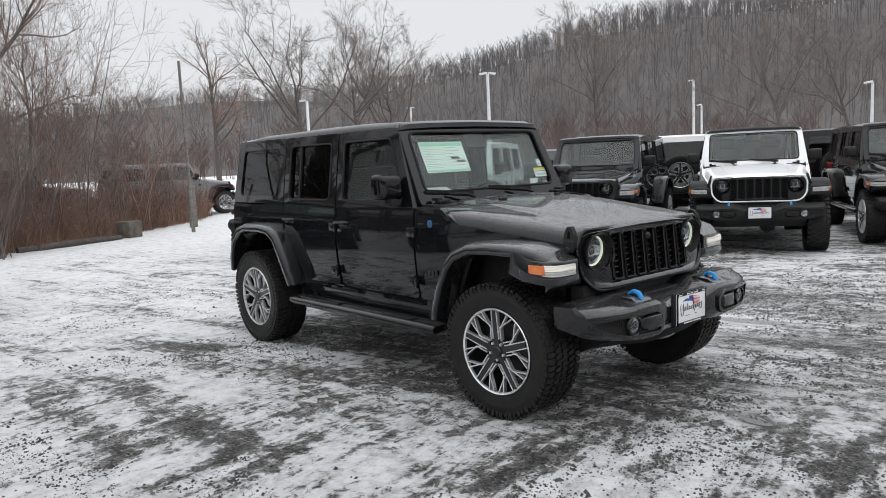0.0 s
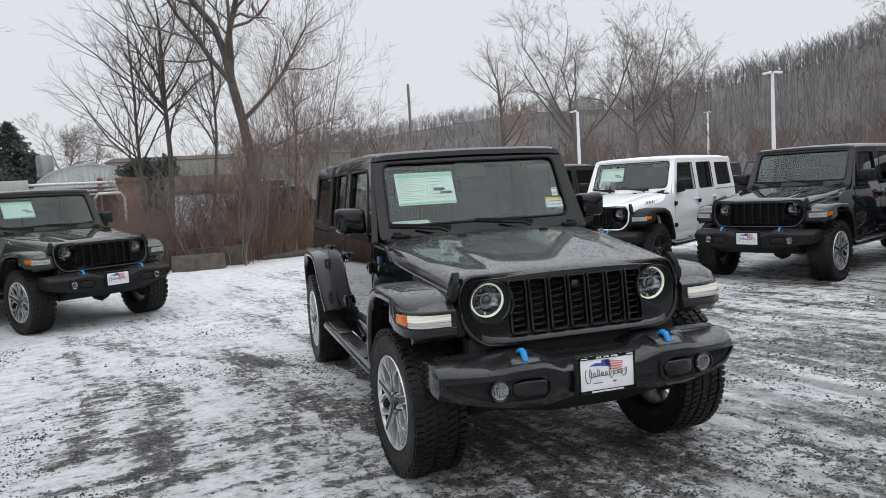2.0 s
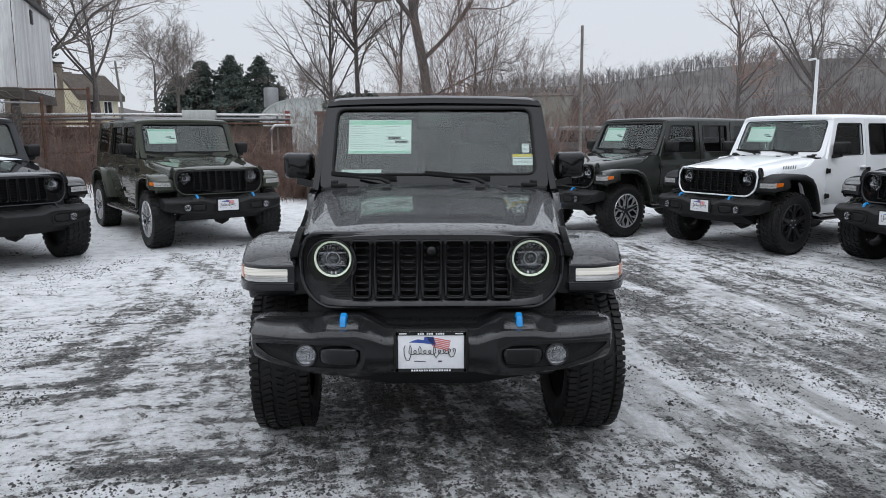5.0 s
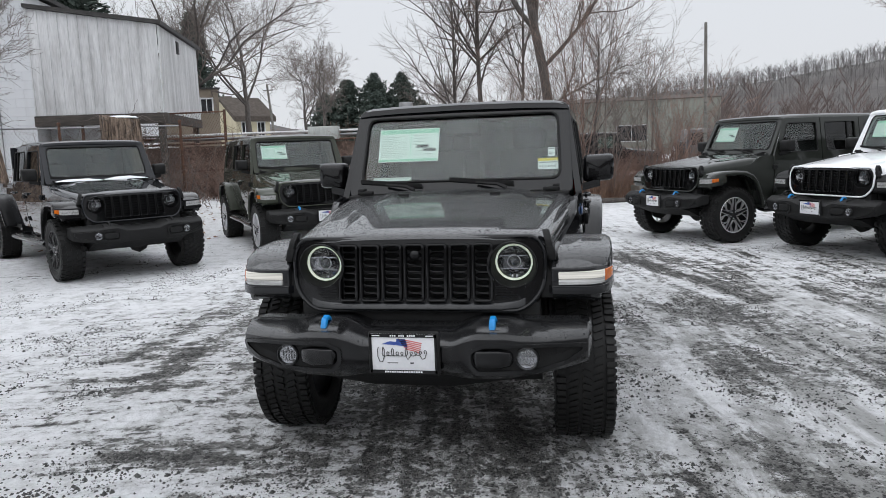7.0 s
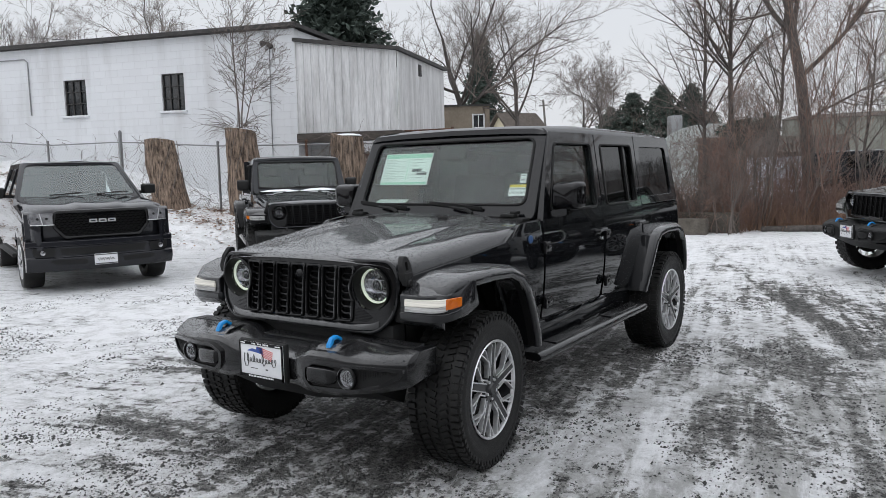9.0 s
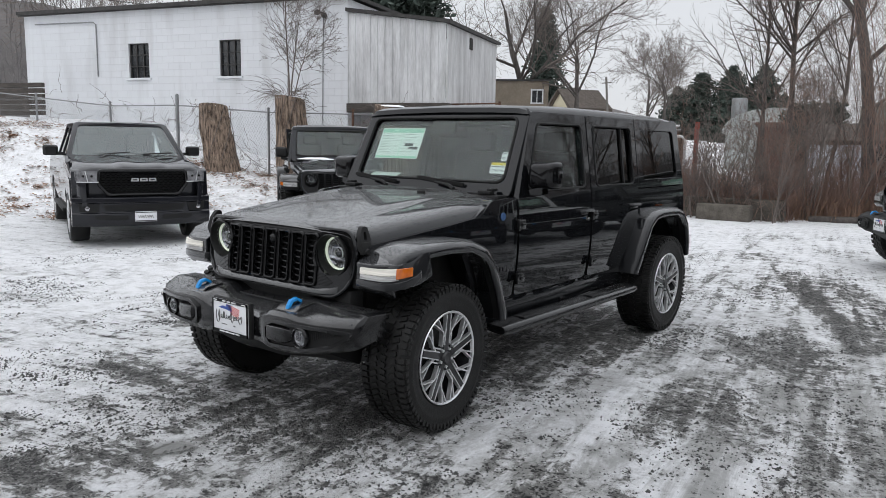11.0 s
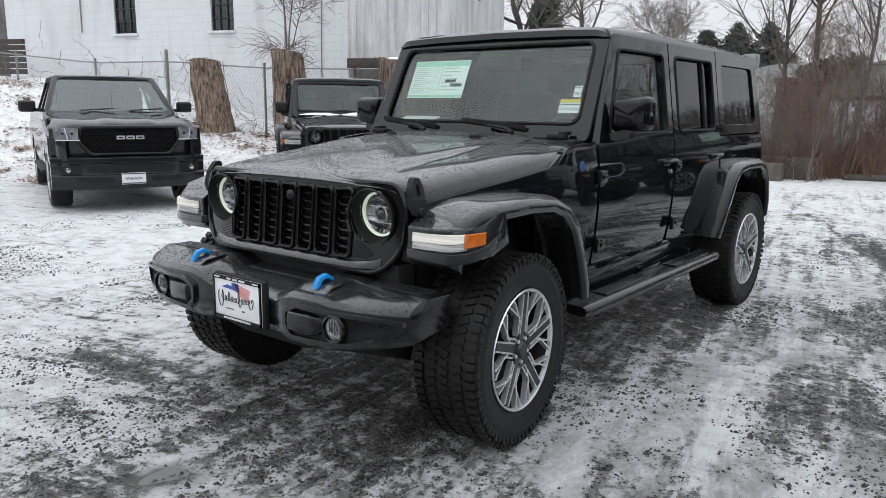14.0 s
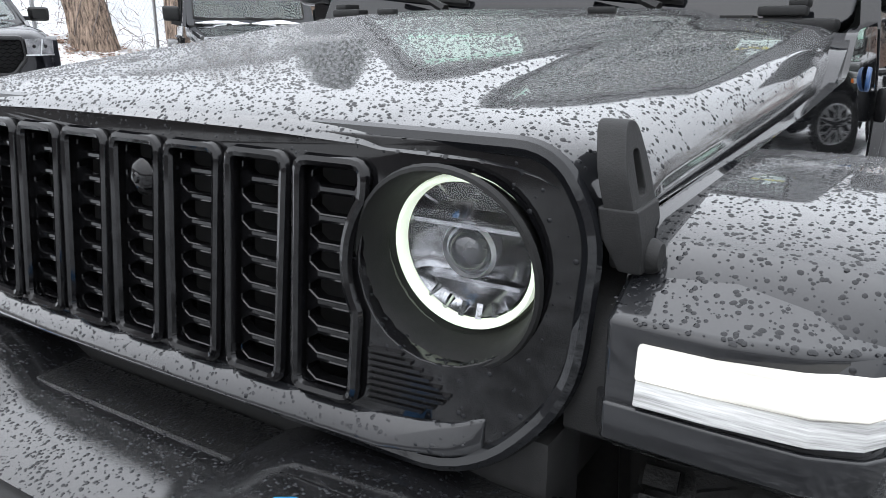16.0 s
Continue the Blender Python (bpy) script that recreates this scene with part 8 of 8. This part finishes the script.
bm = bmesh.new()
box(bm, (8.06, 19.95, 0.55), (0.18, 0.16, 1.2), bevel=0.015)
tagged(part("post", bm, WOOD_GREY), "weathered grey wooden post", "post")

# timber crib and parked car roof at the bank's head
bm = bmesh.new()
for j in range(6):
    box(bm, (-16.6, 9.5, 2.25 + j * 0.16), (1.6, 0.12, 0.13), Matrix.Rotation(0.36, 3, "Z"))
tagged(part("timber_wall", bm, WOOD_DARK), "stacked dark timbers on the bank", "wall")


# ---- lamp posts and masts ----
def lamp_post(x, y, h, heads, r=0.09):
    t = thing("street_lamp", pose(x, y, 0), "white lamp post with flat lamp heads", "street lamp", "lamp posts")
    bm = bmesh.new()
    tube(bm, [(0, 0, 0), (0, 0, h)], [r * 0.9, r * 0.65], 8)
    part("pole", bm, POLE_WHITE, t)
    for s in heads:
        bm = bmesh.new()
        box(bm, (s * 0.22, -s * 0.13, h + 0.03), (0.42, 0.24, 0.10), Matrix.Rotation(-0.5, 3, "Z") @ Matrix.Rotation(s * 0.15, 3, "Y"), bevel=0.03)
        part("lamp_head", bm, POLE_WHITE, t)


lamp_post(29.9, 30.5, 6.2, (-1, 1), 0.12)
lamp_post(24.2, 40.6, 5.5, (-1,), 0.13)
lamp_post(60.1, 35.8, 7.4, (-1,), 0.15)
lamp_post(62.2, 78.2, 8.5, (-1, 1), 0.17)
lamp_post(66.0, 38.5, 5.6, (-1,), 0.13)
lamp_post(42.7, 14.0, 5.5, (-1, 1), 0.13)
lamp_post(44.0, 15.6, 4.6, (-1,), 0.11)
bm = bmesh.new()
tube(bm, [(7.37, 18.3, 0), (7.35, 18.3, 4.25)], [0.05, 0.035], 8)
tagged(part("mast", bm, WOOD_GREY), "thin weathered grey pole standing in the brush", "mast")
bm = bmesh.new()
tube(bm, [(-15.4, 45.3, 0), (-15.9, 45.3, 6.0)], [0.10, 0.07], 8)
bar(bm, (-16.2, 45.3, 5.6), (-15.5, 45.3, 5.62), 0.06, 0.06)
tagged(part("utility_pole", bm, WOOD_GREY), "leaning grey wooden utility pole", "utility pole")
bm = bmesh.new()
for z in (7.6, 8.0, 8.5):
    tube(bm, [Vector((-36, 22, z + 0.9)).lerp(Vector((-15, 26, z - 0.6)), f) - Vector((0, 0, 0.5 * 4 * f * (1 - f))) for f in np.linspace(0, 1, 12)], 0.02, 4)
tagged(part("cable", bm, ROOF_DARK), "sagging overhead cables behind the building", "cable", kind="structure")

# ---- distant rows of parked cars ----
rng = random.Random(5)
far_paints = [PAINT_WHITE, PAINT_GREY, PAINT_BLACK, PAINT_SILVER, PAINT_WHITE, PAINT_GREY]
for i in range(14):
    x, y = 19.0 + i * 2.3 + rng.uniform(-0.3, 0.3), 27.0 - i * 1.35 + rng.uniform(-0.3, 0.3)
    t = thing("suv", pose(x, y, 0, 0, 0, -62 + rng.uniform(-2, 2)), ("white", "grey", "black", "silver", "white", "grey")[i % 6] + " boxy car in a distant row", "car", "distant cars")
    body = far_paints[i % 6]
    bm = bmesh.new()
    box(bm, (0, 1.4, 0.88), (1.56, 3.9, 0.62), bevel=0.05)
    box(bm, (0, 0.1, 1.14), (1.30, 1.3, 0.18), bevel=0.05)
    part("body", bm, body, t)
    bm = bmesh.new()
    loft(bm, [[(-0.76, 0.85, 1.19), (0.76, 0.85, 1.19), (0.78, 3.4, 1.19), (-0.78, 3.4, 1.19)], [(-0.68, 1.15, 1.80), (0.68, 1.15, 1.80), (0.68, 3.35, 1.80), (-0.68, 3.35, 1.80)]])
    part("roof", bm, body, t, bevel=0.03)
    bm = bmesh.new()
    panel(bm, rounded([(-0.66, 1.26), (0.66, 1.26), (0.60, 1.72), (-0.60, 1.72)], 0.05, 3), [], lambda u, v, q: (u, 0.85 + (v - 1.19) * 0.49 - 0.012 + q, v), 0.02)
    part("windshield_glass", bm, PANE, t)
    for s in (-1, 1):
        for y0, y1 in ((1.2, 1.8), (1.95, 2.55), (2.7, 3.3)):
            bm = bmesh.new()
            panel(bm, rounded([(y0, 1.28), (y1, 1.28), (y1, 1.70), (y0 + (0.15 if y0 < 1.3 else 0), 1.70)], 0.04, 3), [], lambda u, v, q: (s * (0.775 - (v - 1.19) * 0.15 + 0.004 - q), u, v), 0.02)
            part("window_pane", bm, PANE, t)
        for y0 in (0, 2.95):
            bm = bmesh.new()
            lathe(bm, [(0.001, 0.12), (0.25, 0.12), (0.38, 0.11), (0.40, 0.08), (0.40, -0.1), (0.001, -0.1)], 18, Matrix.Translation((s * 0.78, y0, 0.40)) @ Matrix.Rotation(0 if s > 0 else math.pi, 4, "Z"))
            part("wheel", bm, RUBBER, t)
    bm = bmesh.new()
    box(bm, (0, -0.55, 0.62), (1.6, 0.3, 0.2), bevel=0.04)
    part("front_bumper", bm, MATTE, t)
    bm = bmesh.new()
    box(bm, (0, -0.56, 0.95), (1.1, 0.06, 0.3), bevel=0.03)
    part("grille", bm, GLOSS, t)

# ---- the wooded hill ----
HILL = grained("leaf-strewn hillside", (0.072, 0.066, 0.064), (0.122, 0.112, 0.108), scale=0.05, rough=1.0, detail=10)
C = Vector((4.0, 0.0))
AZ = [-255, -204, -150, -90, -40, -20, 0, 20, 31, 40, 47, 53, 58, 64, 70, 76, 84, 95, 112]
EL = [1.5, 11.5, 9.5, 8.5, 9.0, 9.5, 10.5, 11.4, 11.2, 9.7, 8.0, 6.7, 6.2, 5.9, 5.5, 5.1, 4.3, 3.0, 1.5]
RR = [500, 170, 170, 160, 190, 230, 230, 240, 250, 265, 290, 330, 370, 410, 440, 460, 480, 500, 500]


def hill_point(az, f):
    """A point on the hill: f runs from its foot (0) past its ridge (1)."""
    ridge, el = float(np.interp(az, AZ, RR)), float(np.interp(az, AZ, EL))
    foot = ridge * 0.45
    r = foot + (ridge - foot) * f
    top = ridge * math.tan(radians(el)) + 1.5 - 8.5
    z = top * smooth(-0.02, 1.05, f) ** 0.85 if f < 1.05 else top - (f - 1.05) * 30
    x, y = C.x + r * math.cos(radians(az)), C.y + r * math.sin(radians(az))
    return Vector((x, y, z + 3.0 * noise.noise((x * 0.015, y * 0.015, 2)) * min(1, f * 3)))


hv, hf = [], []
azs, fs = np.linspace(-253, 107, 280), np.linspace(-0.05, 1.5, 63)
for f in fs:
    for a in azs:
        p = hill_point(a, f)
        hv.append((p.x, p.y, p.z if f > 0 else -0.4))
k = len(azs)
hf = [(j * k + i, j * k + i + 1, (j + 1) * k + i + 1, (j + 1) * k + i) for j in range(len(fs) - 1) for i in range(k - 1)]
tagged(raw("hill", hv, hf, HILL), "long wooded hill, brown and leafless", "hill", kind="structure")


class Slivers:
    """Collects slender two-sided twigs, turned at random, for woods hundreds of metres off."""

    def __init__(self):
        self.v, self.f = [], []

    def branch(self, pts, r0, r1, sides):
        b, k = len(self.v), len(pts)
        t = (pts[-1] - pts[0]).normalized()
        side = t.cross(Vector((C.x - pts[0].x, C.y - pts[0].y, 0.1))).normalized()
        for i, p in enumerate(pts):
            r = r0 + (r1 - r0) * i / (k - 1)
            self.v += [tuple(p - side * r), tuple(p + side * r)]
        self.f += [(b + 2 * i, b + 2 * i + 1, b + 2 * i + 3, b + 2 * i + 2) for i in range(k - 1)]


def simple_tree(g, rng, p, h, twigs, low=0.30, subs=2):
    """A small bare tree for distant woods."""
    d = Vector((rng.gauss(0, 0.05), rng.gauss(0, 0.05), 1))
    g.branch([p, p + d * h * 0.4, p + d * h * 0.8], h * 0.009, h * 0.003, 3)
    for _ in range(twigs):
        t, a = rng.uniform(low, 0.79), rng.uniform(0, 6.28)
        q = p + d * h * t
        ln = h * rng.uniform(0.16, 0.34)
        e = q + Vector((math.cos(a) * 0.55, math.sin(a) * 0.55, 0.85)) * ln
        g.branch([q, e], h * 0.0034, h * 0.0014, 3)
        for _ in range(subs):
            a2 = a + rng.uniform(-1.2, 1.2)
            s = q.lerp(e, rng.uniform(0.3, 0.9))
            g.branch([s, s + Vector((math.cos(a2) * 0.6, math.sin(a2) * 0.6, 0.8)) * ln * 0.55], h * 0.0026, h * 0.0012, 3)


rng = random.Random(8)
woods = Slivers()
for i in range(4400):
    az = rng.uniform(8, 88)
    f = rng.random() ** 0.75 * 1.08
    p = hill_point(az, f)
    simple_tree(woods, rng, p - Vector((0, 0, 0.5)), rng.uniform(5.5, 10.5), 7 if f < 0.85 else 11)
for i in range(2400):
    p = hill_point(rng.uniform(8, 90), rng.uniform(0.82, 1.05))
    simple_tree(woods, rng, p - Vector((0, 0, 1.5)), rng.uniform(3.5, 7.0) * rng.choice((0.7, 1.0, 1.0, 1.3)), 13, 0.06)
for i in range(1000):
    p = hill_point(rng.uniform(-230, 8), rng.random() ** 0.75 * 1.08)
    simple_tree(woods, rng, p - Vector((0, 0, 0.5)), rng.uniform(6, 11), 6)
for i in range(260):
    p = hill_point(rng.uniform(-210, -192), rng.random() * 1.06)
    simple_tree(woods, rng, p - Vector((0, 0, 0.5)), rng.uniform(5, 10), 8)
tagged(raw("hill_woods", woods.v, woods.f, TWIG_HAZED), "leafless grey-brown woods covering the hill", "woods", kind="stuff")
woods = Slivers()
for i in range(420):
    az, r = rng.uniform(24, 92), rng.uniform(75, 150)
    p = Vector((C.x + r * math.cos(radians(az)), C.y + r * math.sin(radians(az)), -0.1))
    simple_tree(woods, rng, p, rng.uniform(3.5, 7.5), 20, 0.12, 6)
tagged(raw("valley_woods", woods.v, woods.f, WOODS_NEAR), "reddish-brown leafless thicket below the hill", "woods", kind="stuff")


# ---- rain on the near car ----
WATER, wn_, wl_, wp = node_mat("rain water over black paint")
wp.inputs["Base Color"].default_value = (0.010, 0.0105, 0.012, 1)
wp.inputs["Roughness"].default_value, wp.inputs["IOR"].default_value = 0.04, 1.33


def wet(owner, names, count, seed, lo, hi, keep):
    """Raindrops: small domes scattered over the upward faces of some of the car's parts."""
    rng = random.Random(seed)
    tris, area = [], []
    for ob in [o for o in owner.children_recursive if o.type == "MESH" and o.name.split(".")[0] in names]:
        m = owner.matrix_world.inverted() @ ob.matrix_world
        me = ob.data
        me.calc_loop_triangles()
        for t in me.loop_triangles:
            a, b, c = (m @ me.vertices[i].co for i in t.vertices)
            n = (b - a).cross(c - a)
            if n.length < 1e-9:
                continue
            if n.z < 0 and ob.name.startswith("hood"):
                n = -n
            k = keep(n.normalized(), (a + b + c) / 3)
            if k > 0:
                tris.append((a, b, c, n.normalized()))
                area.append(n.length * k)
    pick = np.random.RandomState(seed).choice(len(tris), size=count, p=np.array(area) / sum(area))
    v, f = [], []
    for i in pick:
        a, b, c, n = tris[i]
        u, w = rng.random(), rng.random()
        if u + w > 1:
            u, w = 1 - u, 1 - w
        p = a + (b - a) * u + (c - a) * w
        r = lo + (hi - lo) * rng.random() ** 1.7
        s = n.cross(Vector((0.3, 0.9, 0.2))).normalized()
        t = n.cross(s)
        sx, k0, ph = rng.uniform(0.85, 1.2), len(v), rng.uniform(0, 6.28)
        for j in range(7):
            q = ph + j * math.pi / 3.5
            v.append(tuple(p + (s * math.cos(q) * sx + t * math.sin(q)) * (r * rng.uniform(0.92, 1.08)) - n * (r * 0.03)))
        v.append(tuple(p + n * r * 0.55))
        f += [(k0 + j, k0 + (j + 1) % 7, k0 + 7) for j in range(7)]
    ob = raw("rain", v, f, WATER, owner)
    return tagged(ob, "clear raindrops beading on the paint", kind="stuff")


bpy.context.view_layer.update()
wet(hero, ("hood",), 24000, 1, 0.0009, 0.0036, lambda n, p: max(0.0, abs(n.z) - 0.25) * (1.2 if p.y < 0.35 else 0.6))
wet(hero, ("fender", "fender_nose"), 13000, 2, 0.0009, 0.0034, lambda n, p: max(0.0, n.z - 0.2) * (1 if p.y < 0.6 else 0.35))
wet(hero, ("front_bumper", "step_pad", "hook_bracket", "grille", "mirror", "grille_chin"), 14000, 3, 0.0011, 0.0034, lambda n, p: max(0.03, n.z) if n.z > -0.2 and n.y < 0.5 else 0.0)
